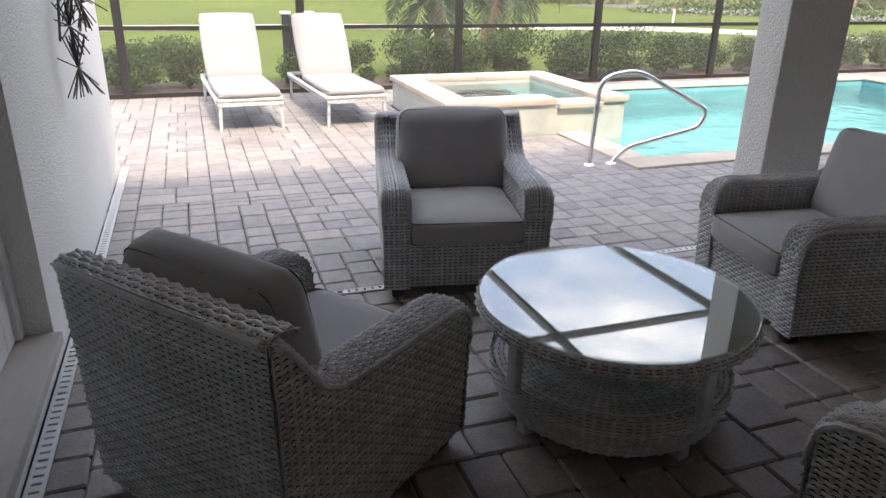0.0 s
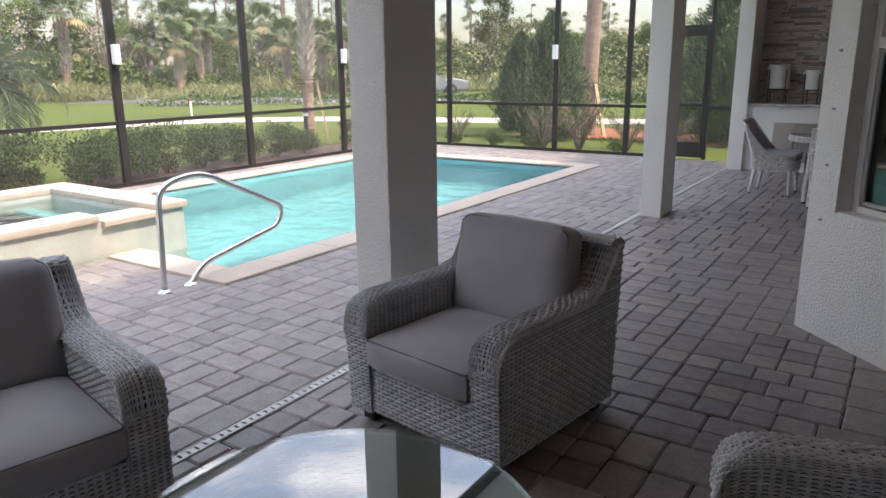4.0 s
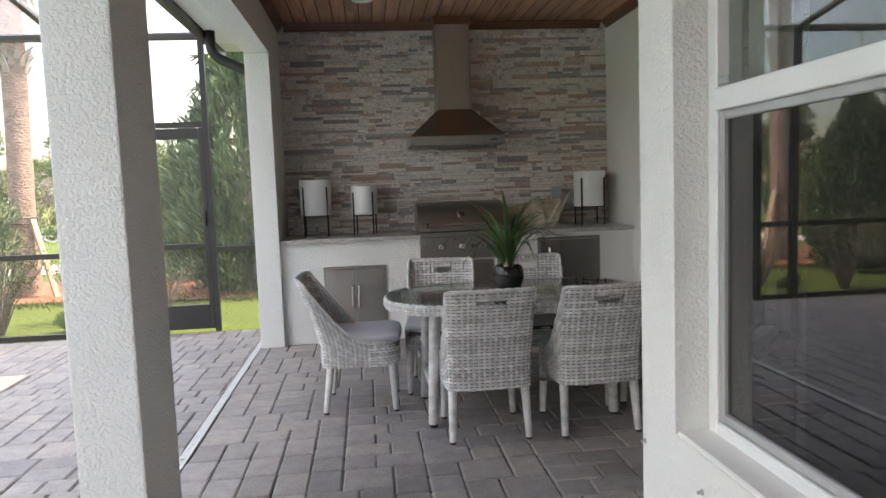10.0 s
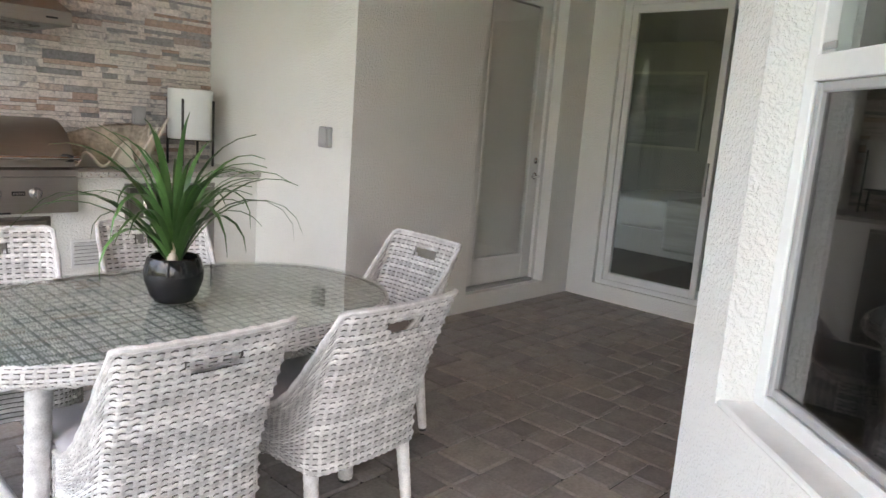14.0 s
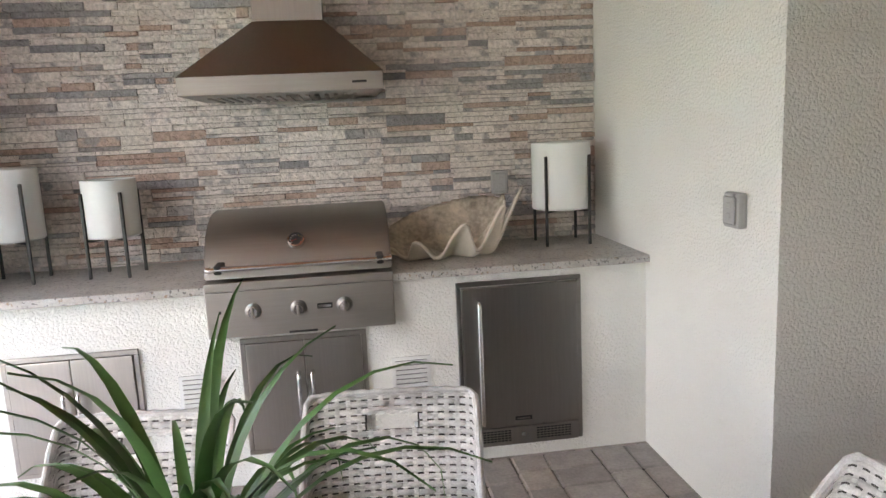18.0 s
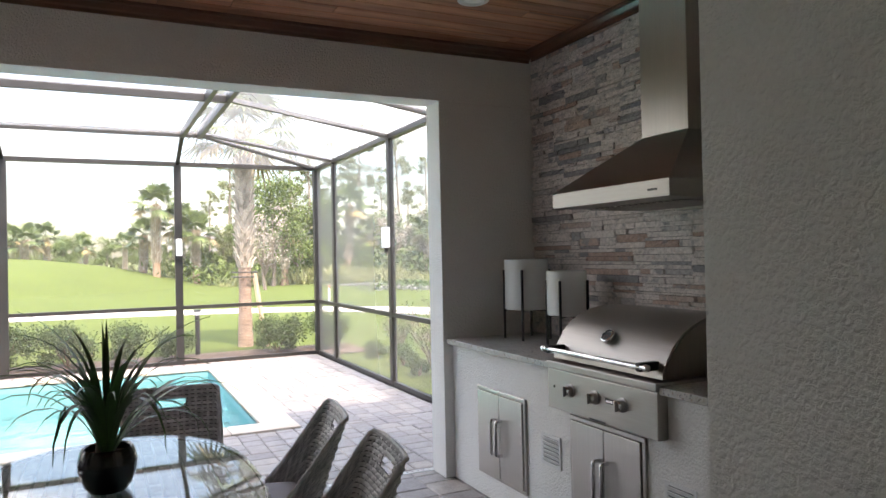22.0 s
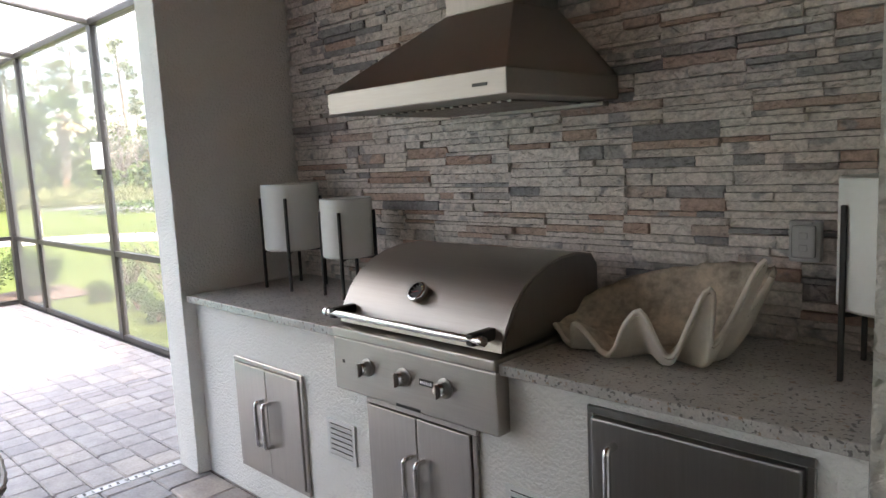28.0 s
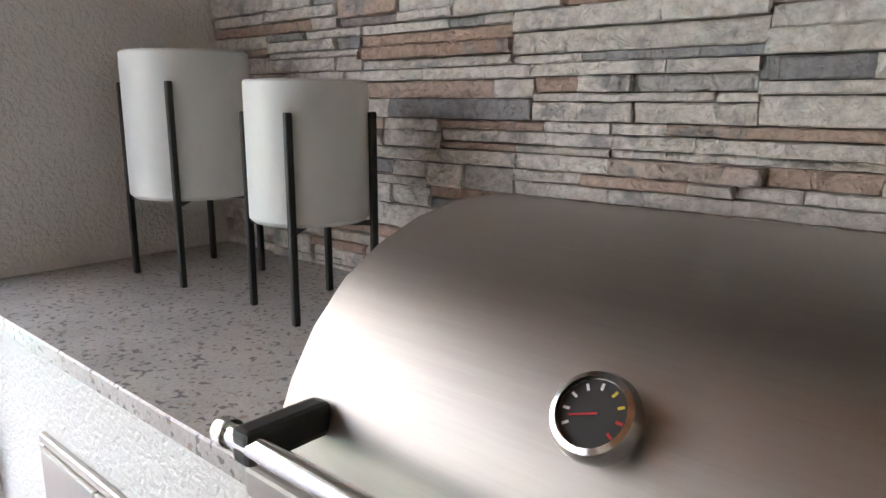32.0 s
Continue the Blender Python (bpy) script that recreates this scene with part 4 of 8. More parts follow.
for z, r in ((1.12, 0.026), (1.0, 0.029)):
    part("deadbolt" if z > 1.05 else "handle_rose", moved(turned([(0, 0), (r, 0), (r, 0.012), (r * 0.7, 0.02), (0, 0.022)], 16), Matrix.Translation((W - 0.11, 0.12, z)) @ Matrix.Rotation(radians(90), 4, "X")), M["chrome"], dl, "satin steel", True)
part("handle", tube(rounded([(W - 0.11, 0.1, 1.0), (W - 0.11, 0.062, 1.0), (W - 0.215, 0.062, 1.0)], 0.02), 0.009), M["chrome"], dl, "satin steel lever handle", True)
wd = thing("wall_drain", Matrix.Identity(4), "narrow white slotted drain along the foot of the end wall", "drain", kind="structure")
part("channel", bx(-2.78, 5.1, ENDY + 0.012, ENDY + 0.068, -0.05, 0.0035), M["black"], wd)
for i in range(7):
    a = -2.78 + i * 1.126
    gb = bx(a, a + 1.122, ENDY + 0.012, ENDY + 0.024, 0.0035, 0.012)
    bx(a, a + 1.122, ENDY + 0.056, ENDY + 0.068, 0.0035, 0.012, bm=gb)
    for k in range(28):
        bx(a + k * 0.04, a + k * 0.04 + 0.028, ENDY + 0.024, ENDY + 0.056, 0.0035, 0.011, bm=gb)
    part("grate", gb, M["drain"], wd)

# rooms behind the glass
def oblong(x0, x1, y0, y1):
    return [(x0, y0), (x1, y0), (x1, y1), (x0, y1)]


room("bedroom", oblong(SLX + 0.2, 10.4, -4.2, 1.2), (3,))
room("bath", oblong(4.3, 5.8, KY1 + 0.2, KY1 + 1.5), (0,))
room("nook", [(BAYX + 0.22, BAYA + 0.10), (BAYX + 1.31, BAYA - 0.97), (5.1, BAYA - 0.97), (5.1, BACKY - 0.25), (BAYX + 0.85, BACKY - 0.25), (BAYX + 0.22, BAYB - 0.10)], (0, 4, 5))
room("hall", oblong(0.1, 1.7, ENDY - 2.0, ENDY - 0.24), (2,))

# bed and throw behind the sliding door
bed = thing("bed", Matrix.Translation((8.1, -1.3, 0.05)), "white made bed with a striped throw in the dim bedroom", "bed")
part("mattress", bx(0.0, 2.0, -0.75, 0.85, 0.28, 0.62, 0.08, 3), M["bed"], bed, smooth=True)
part("bed_base", bx(0.03, 1.98, -0.72, 0.82, 0.0, 0.3, 0.02), M["far_wall"], bed)
part("throw", bx(-0.03, 0.9, -0.55, -0.12, 0.08, 0.65, 0.05, 3), M["throw"], bed, "striped woven throw", True)
part("pillow", bx(1.4, 1.9, -0.6, 0.0, 0.6, 0.78, 0.08, 3), M["bed"], bed, smooth=True)
pl = thing("floor_vase", Matrix.Translation((SLX + 0.75, -2.85, 0.05)), "tall pale faceted floor vase behind the sliding door", "vase")
part("body", turned([(0, 0), (0.1, 0), (0.17, 0.25), (0.18, 0.45), (0.15, 0.5), (0.14, 0.5), (0.13, 0.42), (0, 0.4)], 10), M["vase"], pl)

# ---- ledger stone wall: rows of split stones, mortar behind ----
mort = mesh_ob("stone_backing", bx(0.237, KX1 - 0.002, 0.012, 0.034, 0.9, CEIL - 0.01), M["mortar"])
tagged(mort, "dark mortar behind the ledger stone", "wall", kind="structure")
stone_wall = thing("stone_cladding", Matrix.Identity(4), "stacked ledger stone cladding in cream, rust and grey", "stone wall", kind="structure")


def stone_verts(x0, x1, z0, z1, out, rr):
    """A split stone: flat back, a chiselled front on a small grid, chipped edges that fall back to the joint."""
    nx = max(4, min(14, int((x1 - x0) / 0.026)))
    nz = 3 if z1 - z0 < 0.03 else 4
    seed = Vector((rr.uniform(0, 90), rr.uniform(0, 90), rr.uniform(0, 90)))
    tilt_x, tilt_z = rr.uniform(-0.006, 0.006), rr.uniform(-0.004, 0.004)
    rough = rr.choice((0.003, 0.005, 0.008, 0.011))
    v = []
    for j in range(nz + 1):
        for i in range(nx + 1):
            u, w = i / nx, j / nz
            x, z = x0 + (x1 - x0) * u, z0 + (z1 - z0) * w
            q = Vector((x * 24, z * 40, 0)) + seed
            y = -out - rough * (noise.noise(q) + 0.6 * noise.noise(q * 2.3)) - tilt_x * (u - 0.5) - tilt_z * (w - 0.5)
            if i in (0, nx) or j in (0, nz):
                y = min(0.004, y + (0.0022 if j in (0, nz) else 0.0015) + 0.003 * noise.noise(q * 1.7))
                x += (0.0006 if i == 0 else -0.0006 if i == nx else 0) * rr.random()
                z += (0.0014 if j == 0 else -0.0014 if j == nz else 0) * rr.random()
            else:
                if i == 1:
                    x = x0 + min(0.005, (x1 - x0) * u)
                elif i == nx - 1:
                    x = x1 - min(0.005, (x1 - x0) * (1 - u))
                if j == 1:
                    z = z0 + 0.0035
                elif j == nz - 1:
                    z = z1 - 0.0035
            v.append((x, y, z))
    m = nx + 1
    f = [(j * m + i, j * m + i + 1, (j + 1) * m + i + 1, (j + 1) * m + i) for j in range(nz) for i in range(nx)]
    edge = list(range(nx)) + [j * m + nx for j in range(nz)] + [nz * m + i for i in range(nx, 0, -1)] + [j * m for j in range(nz, 0, -1)]
    b = len(v)
    v += [(v[k][0], 0.014, v[k][2]) for k in edge]
    n = len(edge)
    f += [(edge[(k + 1) % n], edge[k], b + k, b + (k + 1) % n) for k in range(n)]
    return v, f


# ---- floor, pool and spa ----
PX0, PX1, PY0, PY1 = -5.84, -1.655, -8.37, -1.245      # outer edge of the coping
SX0, SX1, SY0, SY1, SZ = -5.08, -3.08, -9.56, -7.56, 0.35
CW = 0.3
fl = bmesh.new()
for x0, x1, y0, y1 in [(SCX, PX0 + 0.1, -14.7, SCY + 0.02), (PX1 - 0.1, SLX + 0.02, -12.6, SCY + 0.02), (PX0 + 0.1, PX1 - 0.1, PY1 - 0.1, SCY + 0.02), (PX0 + 0.1, PX1 - 0.1, -14.7, PY0 + 0.1)]:
    bx(x0, x1, y0, y1, -0.2, -0.012, bm=fl)
floor_ob = tagged(mesh_ob("floor", fl, M["grout"]), "grey concrete pavers laid in mixed sizes with dark joints", "floor", kind="structure")

pool = thing("pool", Matrix.Identity(4), "rectangular swimming pool with pale coping and clear turquoise water", "pool", kind="structure")
ix0, ix1, iy0, iy1 = PX0 + CW, PX1 - CW, PY0 + CW, PY1 - CW
bm = bmesh.new()
bx(ix0 - 0.15, ix1 + 0.15, iy0 - 0.15, iy1 + 0.15, -1.55, -1.4, bm=bm)
bx(ix0 - 0.15, ix0, iy0 - 0.15, iy1 + 0.15, -1.4, -0.01, bm=bm)
bx(ix1, ix1 + 0.15, iy0 - 0.15, iy1 + 0.15, -1.4, -0.01, bm=bm)
bx(ix0, ix1, iy0 - 0.15, iy0, -1.4, -0.01, bm=bm)
bx(ix0, ix1, iy1, iy1 + 0.15, -1.4, -0.01, bm=bm)
bx(ix0, ix1, iy0, iy0 + 1.2, -1.4, -0.45, bm=bm)
part("basin", bm, M["plaster"], pool, "pale blue plastered basin")
def water_sheet(name, x0, x1, y0, y1, z, parent):
    ob = raw_part(name, [(x0, y0, z), (x1, y0, z), (x1, y1, z), (x0, y1, z)], [(0, 1, 2, 3)], M["water"], parent, "clear rippled water", False)
    ob.visible_shadow = False
    return ob


water_sheet("water", ix0 + 0.002, ix1 - 0.002, iy0 + 0.002, iy1 - 0.002, -0.09, pool)
rng = random.Random(2)
def coping_run(x0, x1, y0, y1, along, z0, z1, parent, step=0.6):
    a, b = (x0, x1) if along == "x" else (y0, y1)
    n = max(1, round((b - a) / step))
    for i in range(n):
        p, q = a + (b - a) * i / n + 0.0015, a + (b - a) * (i + 1) / n - 0.0015
        bm = bx(p, q, y0, y1, z0, z1, 0.012, 2) if along == "x" else bx(x0, x1, p, q, z0, z1, 0.012, 2)
        part("coping_stone", bm, M["coping"], parent, smooth=True)


coping_run(PX1 - CW, PX1, PY0, PY1, "y", -0.04, 0.018, pool)
coping_run(PX0, PX0 + CW, SY1, PY1, "y", -0.04, 0.018, pool)
coping_run(PX0 + CW, PX1 - CW, PY1 - CW, PY1, "x", -0.04, 0.018, pool)
coping_run(SX1, PX1 - CW, PY0, PY0 + CW, "x", -0.04, 0.018, pool)

spa = thing("spa", Matrix.Identity(4), "raised square spa with pale stone coping and a spillway", "spa", kind="structure")
bm = bmesh.new()
bx(SX0 + 0.03, SX1 - 0.03, SY0 + 0.03, SY0 + 0.3, -0.5, SZ - 0.06, bm=bm)
bx(SX0 + 0.03, SX1 - 0.03, SY1 - 0.3, SY1 - 0.03, -0.9, SZ - 0.06, bm=bm)
bx(SX0 + 0.03, SX0 + 0.3, SY0 + 0.3, SY1 - 0.3, -0.5, SZ - 0.06, bm=bm)
bx(SX1 - 0.3, SX1 - 0.03, SY0 + 0.3, SY1 - 0.3, -0.9, SZ - 0.06, bm=bm)
bx(SX0 + 0.3, SX1 - 0.3, SY0 + 0.3, SY1 - 0.3, -0.6, -0.35, bm=bm)
part("shell", bm, M["spa_tile"], spa, "pale tiled spa wall")
coping_run(SX0, SX1, SY0, SY0 + 0.3, "x", SZ - 0.06, SZ, spa, 0.66)
coping_run(SX0, SX1, SY1 - 0.3, SY1, "x", SZ - 0.06, SZ, spa, 0.66)
coping_run(SX0, SX0 + 0.3, SY0 + 0.302, SY1 - 0.302, "y", SZ - 0.06, SZ, spa, 0.7)
coping_run(SX1 - 0.3, SX1, SY0 + 0.302, SY1 - 0.82, "y", SZ - 0.06, SZ, spa, 0.7)
part("spillway", bx(SX1 - 0.3, SX1 + 0.02, SY1 - 0.8, SY1 - 0.302, SZ - 0.1, SZ - 0.05, 0.01), M["coping"], spa)
water_sheet("water", SX0 + 0.302, SX1 - 0.302, SY0 + 0.302, SY1 - 0.302, SZ - 0.1, spa)

rail = thing("pool_handrail", Matrix.Identity(4), "polished steel pool handrail bolted to the paved deck", "handrail")
part("rail_tube", tube(rounded([(-1.88, -8.69, 0), (-1.88, -8.66, 0.72), (-1.88, -8.32, 0.775), (-1.88, -7.57, 0.41), (-1.88, -7.63, 0.27), (-1.88, -8.36, 0.13), (-1.88, -8.48, 0.0)], 0.14, 6), 0.021, 12), M["chrome"], rail, smooth=True)
for y in (-8.69, -8.48):
    part("escutcheon", turned([(0, 0.02), (0.03, 0.02), (0.045, 0.008), (0.05, 0.0)], 16, centre=(-1.88, y, 0.0)), M["chrome"], rail, smooth=True)

# slotted drain between deck and patio
dr = thing("floor_drain", Matrix.Identity(4), "narrow white slotted drain set between the pavers", "drain", kind="structure")
part("channel", bx(-0.028, 0.020, -12.3, 0.15, -0.05, -0.012), M["black"], dr)
for i in range(11):
    a = -12.3 + i * 1.13
    gb = bmesh.new()
    for u0, u1 in ((-0.028, -0.018), (0.010, 0.020)):
        bx(u0, u1, a, a + 1.125, -0.012, 0.002, bm=gb)
    k = 0
    while k * 0.04 < 1.11:
        bx(-0.018, 0.010, a + k * 0.04, a + k * 0.04 + 0.028, -0.010, 0.001, bm=gb)
        k += 1
    part("grate", gb, M["drain"], dr)

# ---- screen cage ----
cage = thing("screen_enclosure", Matrix.Identity(4), "dark bronze aluminium pool cage with insect screen", "pool enclosure", kind="structure")
POSTY = [-14.65, -12.53, -10.4, -8.26, -6.1, -3.985, -1.83]
ENDX = [-5.33, -3.107, -1.805]
PZ, PXI, PYI = 3.18, -5.45, -1.62
for y in POSTY:
    part("post", bx(SCX - 0.03, SCX + 0.03, y - 0.05, y + 0.05, 0, EAVE), M["bronze"], cage)
for x in ENDX:
    part("post", bx(x - 0.04, x + 0.04, SCY - 0.03, SCY + 0.03, 0, EAVE), M["bronze"], cage)
part("post", bx(SCX - 0.05, SCX + 0.05, SCY - 0.05, SCY + 0.05, 0, EAVE), M["bronze"], cage)
for x in (-1.40, -0.52, 0.0):
    part("post", bx(x - 0.025, x + 0.025, SCY - 0.03, SCY + 0.03, 0, EAVE), M["bronze"], cage)
part("bottom_rail", bx(SCX - 0.025, SCX + 0.025, -14.7, SCY, 0, 0.05), M["bronze"], cage)
part("bottom_rail", bx(SCX, -1.42, SCY - 0.025, SCY + 0.025, 0, 0.05), M["bronze"], cage)
part("chair_rail", bx(SCX - 0.025, SCX + 0.025, -14.7, SCY - 0.05, 0.79, 0.84), M["bronze"], cage)
part("chair_rail", bx(SCX + 0.05, -1.42, SCY - 0.025, SCY + 0.025, 0.79, 0.84), M["bronze"], cage)
part("chair_rail", bx(-0.5, 0.0, SCY - 0.025, SCY + 0.025, 0.79, 0.84), M["bronze"], cage)
part("eave_beam", bx(SCX - 0.06, SCX + 0.04, -14.7, SCY, EAVE, EAVE + 0.06), M["bronze"], cage)
part("eave_beam", bx(SCX, 0.0, SCY - 0.04, SCY + 0.06, EAVE, EAVE + 0.06), M["bronze"], cage)
def bar(name, a, b, w=0.05, h=0.05):
    a, b = Vector(a), Vector(b)
    ln = (b - a).length
    bm = bx(-w / 2, w / 2, 0, ln, -h / 2, h / 2)
    q = (b - a).to_track_quat("Y", "Z").to_matrix().to_4x4()
    moved(bm, Matrix.Translation(a) @ q)
    return part(name, bm, M["bronze"], cage)


for y in POSTY:
    bar("rafter", (SCX, y, EAVE + 0.03), (PXI, min(y, PYI), PZ))
    bar("roof_beam", (PXI, min(y, PYI), PZ), (-0.44, min(y, PYI), PZ - 0.1), 0.05, 0.1)
for x in ENDX:
    bar("rafter", (x, SCY, EAVE + 0.03), (x, PYI, PZ))
bar("rafter", (SCX, SCY, EAVE + 0.03), (PXI, PYI, PZ))
bar("rafter", (-0.5, SCY, EAVE + 0.03), (-0.5, PYI, PZ - 0.1))
bar("purlin", (PXI, -14.7, PZ), (PXI, PYI, PZ), 0.05, 0.08)
bar("purlin", (PXI, PYI, PZ), (-0.44, PYI, PZ - 0.05), 0.05, 0.12)
bar("purlin", (-2.9, -14.7, PZ - 0.05), (-2.9, PYI, PZ - 0.05), 0.05, 0.08)
def sheet(name, pts, material):
    ob = raw_part(name, pts, [tuple(range(len(pts)))], M[material], cage, "fine insect screen", False)
    return ob


sheet("screen_panel", [(SCX, -14.7, 0.05), (SCX, SCY, 0.05), (SCX, SCY, EAVE), (SCX, -14.7, EAVE)], "screen")
sheet("screen_panel", [(SCX, SCY, 0.05), (0.0, SCY, 0.05), (0.0, SCY, EAVE), (SCX, SCY, EAVE)], "screen")
sheet("roof_screen_panel", [(SCX, -14.7, EAVE + 0.04), (SCX, SCY, EAVE + 0.04), (PXI, PYI, PZ), (PXI, -14.7, PZ)], "roof_screen")
sheet("roof_screen_panel", [(SCX, SCY, EAVE + 0.04), (-0.44, SCY, EAVE + 0.04), (-0.44, PYI, PZ - 0.05), (PXI, PYI, PZ)], "roof_screen")
sheet("roof_screen_panel", [(PXI, -14.7, PZ), (PXI, PYI, PZ), (-0.44, PYI, PZ - 0.05), (-0.44, -14.7, PZ - 0.05)], "roof_screen")
# screen door
sd = thing("screen_door", Matrix.Translation((-1.375, SCY, 0)), "dark bronze screen door with a solid kick plate, shut", "screen door", kind="structure")
for nm, q in (("stile", (0.003, 0.05, 0.03, 2.0)), ("stile", (0.78, 0.828, 0.03, 2.0)), ("rail", (0.052, 0.778, 0.83, 0.88)), ("rail", (0.052, 0.778, 1.9, 2.0)), ("kick_plate", (0.052, 0.778, 0.03, 0.27))):
    part(nm, bx(q[0], q[1], -0.022, 0.022, q[2], q[3], 0.003, 1), M["bronze"], sd)
part("handle", bx(0.79, 0.81, -0.06, -0.022, 1.05, 1.2, 0.006, 2), M["black"], sd)
part("transom", bx(0.003, 0.828, -0.03, 0.03, 2.01, 2.06), M["bronze"], sd)
# small white sensor boxes on the posts
for x, y, z in ((SCX + 0.08, -6.1, 1.66), (SCX + 0.08, -1.83, 1.68), (SCX + 0.08, -10.4, 1.66), (-3.107, SCY - 0.07, 1.71)):
    fx = thing("post_light", Matrix.Translation((x, y, z)), "small white box light fixed to the cage post", "light", "cage post lights")
    part("housing", bx(-0.04, 0.04, -0.04, 0.04, -0.12, 0.12, 0.008, 2), M["lamp_lens"], fx)
    part("bracket", bx(-0.02, 0.02, -0.02, 0.02, -0.17, -0.12, 0.004, 1), M["bronze"], fx)

# downpipe elbow on the kitchen pier
dp = thing("downpipe", Matrix.Identity(4), "black gutter downpipe elbow beside the white pier", "downpipe")
part("pipe", tube(rounded([(-0.315, -0.35, EAVE - 0.05), (-0.315, -0.35, 2.59), (0.02, -0.35, 2.43)], 0.1), 0.045, 12), M["black"], dp, smooth=True)

# ---- ground ----
def height(x, y):
    d = math.hypot(x + 1, y + 6)
    if d < 26:
        return -0.06
    k = min(1.0, (d - 26) / 40)
    return -0.06 + k * (0.5 * math.sin(x * 0.045 + 1.0) + 0.45 * math.sin(y * 0.05 + x * 0.02) + 0.35) * (1 if d < 150 else 150 / d)


GX0, GX1, GY0, GY1 = SCX - 0.02, 6.4, -15.2, SCY + 0.02
N = 128
rings = [32, 39, 46, 54, 63, 73, 85, 100, 120, 150, 200, 300, 500, 900, 1800, 3500]
verts, faces = [], []
angles = [2 * math.pi * i / N for i in range(N)]
for a in (math.atan2(GY1 + 6, GX1 + 1), math.atan2(GY1 + 6, GX0 + 1), math.atan2(GY0 + 6, GX0 + 1), math.atan2(GY0 + 6, GX1 + 1)):
    k = min(range(N), key=lambda i: abs((angles[i] - a + math.pi) % (2 * math.pi) - math.pi))
    angles[k] = a
for k in range(7 + len(rings)):
    for a in angles:
        c, sn = math.cos(a), math.sin(a)
        tx = ((GX1 + 1) / c if c > 0 else (GX0 + 1) / c) if abs(c) > 1e-9 else 1e9
        ty = ((GY1 + 6) / sn if sn > 0 else (GY0 + 6) / sn) if abs(sn) > 1e-9 else 1e9
        r0 = min(tx, ty)
        r = r0 + (27 - r0) * k / 7 if k < 7 else rings[k - 7]
        x, y = -1 + r * c, -6 + r * sn
        verts.append((x, y, height(x, y)))
for k in range(6 + len(rings)):
    for i in range(N):
        a, b = k * N, (k + 1) * N
        faces.append((a + i, b + i, b + (i + 1) % N, a + (i + 1) % N))
ground = raw_part("ground", verts, faces, M["grass"])
tagged(ground, "mown green lawn and golf fairway reaching to the horizon", "lawn", kind="structure")


def ribbon(name, pts, width, material, label, category, lift=0.012):
    vs, fs = [], []
    for i, (x, y) in enumerate(pts):
        a, b = pts[max(0, i - 1)], pts[min(len(pts) - 1, i + 1)]
        d = Vector((b[0] - a[0], b[1] - a[1])).normalized()
        for s in (-1, 1):
            px, py = x - d.y * s * width / 2, y + d.x * s * width / 2
            vs.append((px, py, height(px, py) + lift))
        if i:
            n = 2 * i
            fs.append((n - 2, n - 1, n + 1, n))
    return tagged(raw_part(name, vs, fs, M[material]), label, category, kind="structure")


def curve_pts(pts, n=10):
    out = []
    for i in range(len(pts) - 1):
        p = [pts[max(0, i - 1)], pts[i], pts[i + 1], pts[min(len(pts) - 1, i + 2)]]
        for k in range(n):
            t = k / n
            out.append(tuple(0.5 * (2 * p[1][c] + (p[2][c] - p[0][c]) * t + (2 * p[0][c] - 5 * p[1][c] + 4 * p[2][c] - p[3][c]) * t * t + (3 * p[1][c] - p[0][c] - 3 * p[2][c] + p[3][c]) * t ** 3) for c in (0, 1)))
    return out + [pts[-1]]


ribbon("path", curve_pts([(-19, -60), (-17.5, -30), (-18.6, -12), (-18.2, -4), (-16.6, 2.2), (-13.6, 5.2), (-9, 6.8), (-2, 9.0), (12, 12), (40, 14)]), 2.0, "path", "pale concrete cart path across the lawn", "path")
ribbon("mulch_bed", [(SCX - 0.75, -14.7), (SCX - 0.75, SCY + 0.9), ], 1.3, "bark_bed", "brown bark mulch bed along the screen wall", "mulch bed", 0.02)
ribbon("mulch_bed", curve_pts([(-5.6, 4.3), (-3.5, 4.4), (-1.0, 4.0), (1.5, 4.0), (5, 4.6)]), 2.6, "mulch", "reddish pine straw bed below the shrubs", "mulch bed", 0.02)

# ---- plants ----
def leaf_faces(c, d, s, ln, wd, fold=0.15):
    """Folded leaves: centres c, pointing d, side s, of the given lengths and widths."""
    nrm = np.cross(d, s)
    b = c - d * (ln / 2)[:, None]
    t = c + d * (ln / 2)[:, None]
    m = c - nrm * (wd * fold)[:, None]
    l = c - s * (wd / 2)[:, None] + nrm * (wd * fold)[:, None]
    r = c + s * (wd / 2)[:, None] + nrm * (wd * fold)[:, None]
    v = np.stack([b, l, t, r], 1).reshape(-1, 3)
    i = np.arange(len(c))[:, None] * 4
    f = np.concatenate([i + np.array([[0, 1, 2]]), i + np.array([[0, 2, 3]])], 0)
    return v.tolist(), f.tolist()


def rand_dirs(g, n, up=0.0, flat=1.0):
    d = g.normal(size=(n, 3))
    d[:, 2] = d[:, 2] * flat + up
    d /= np.linalg.norm(d, axis=1, keepdims=True)
    s = np.cross(d, g.normal(size=(n, 3)))
    s /= np.maximum(np.linalg.norm(s, axis=1, keepdims=True), 1e-6)
    return d, s


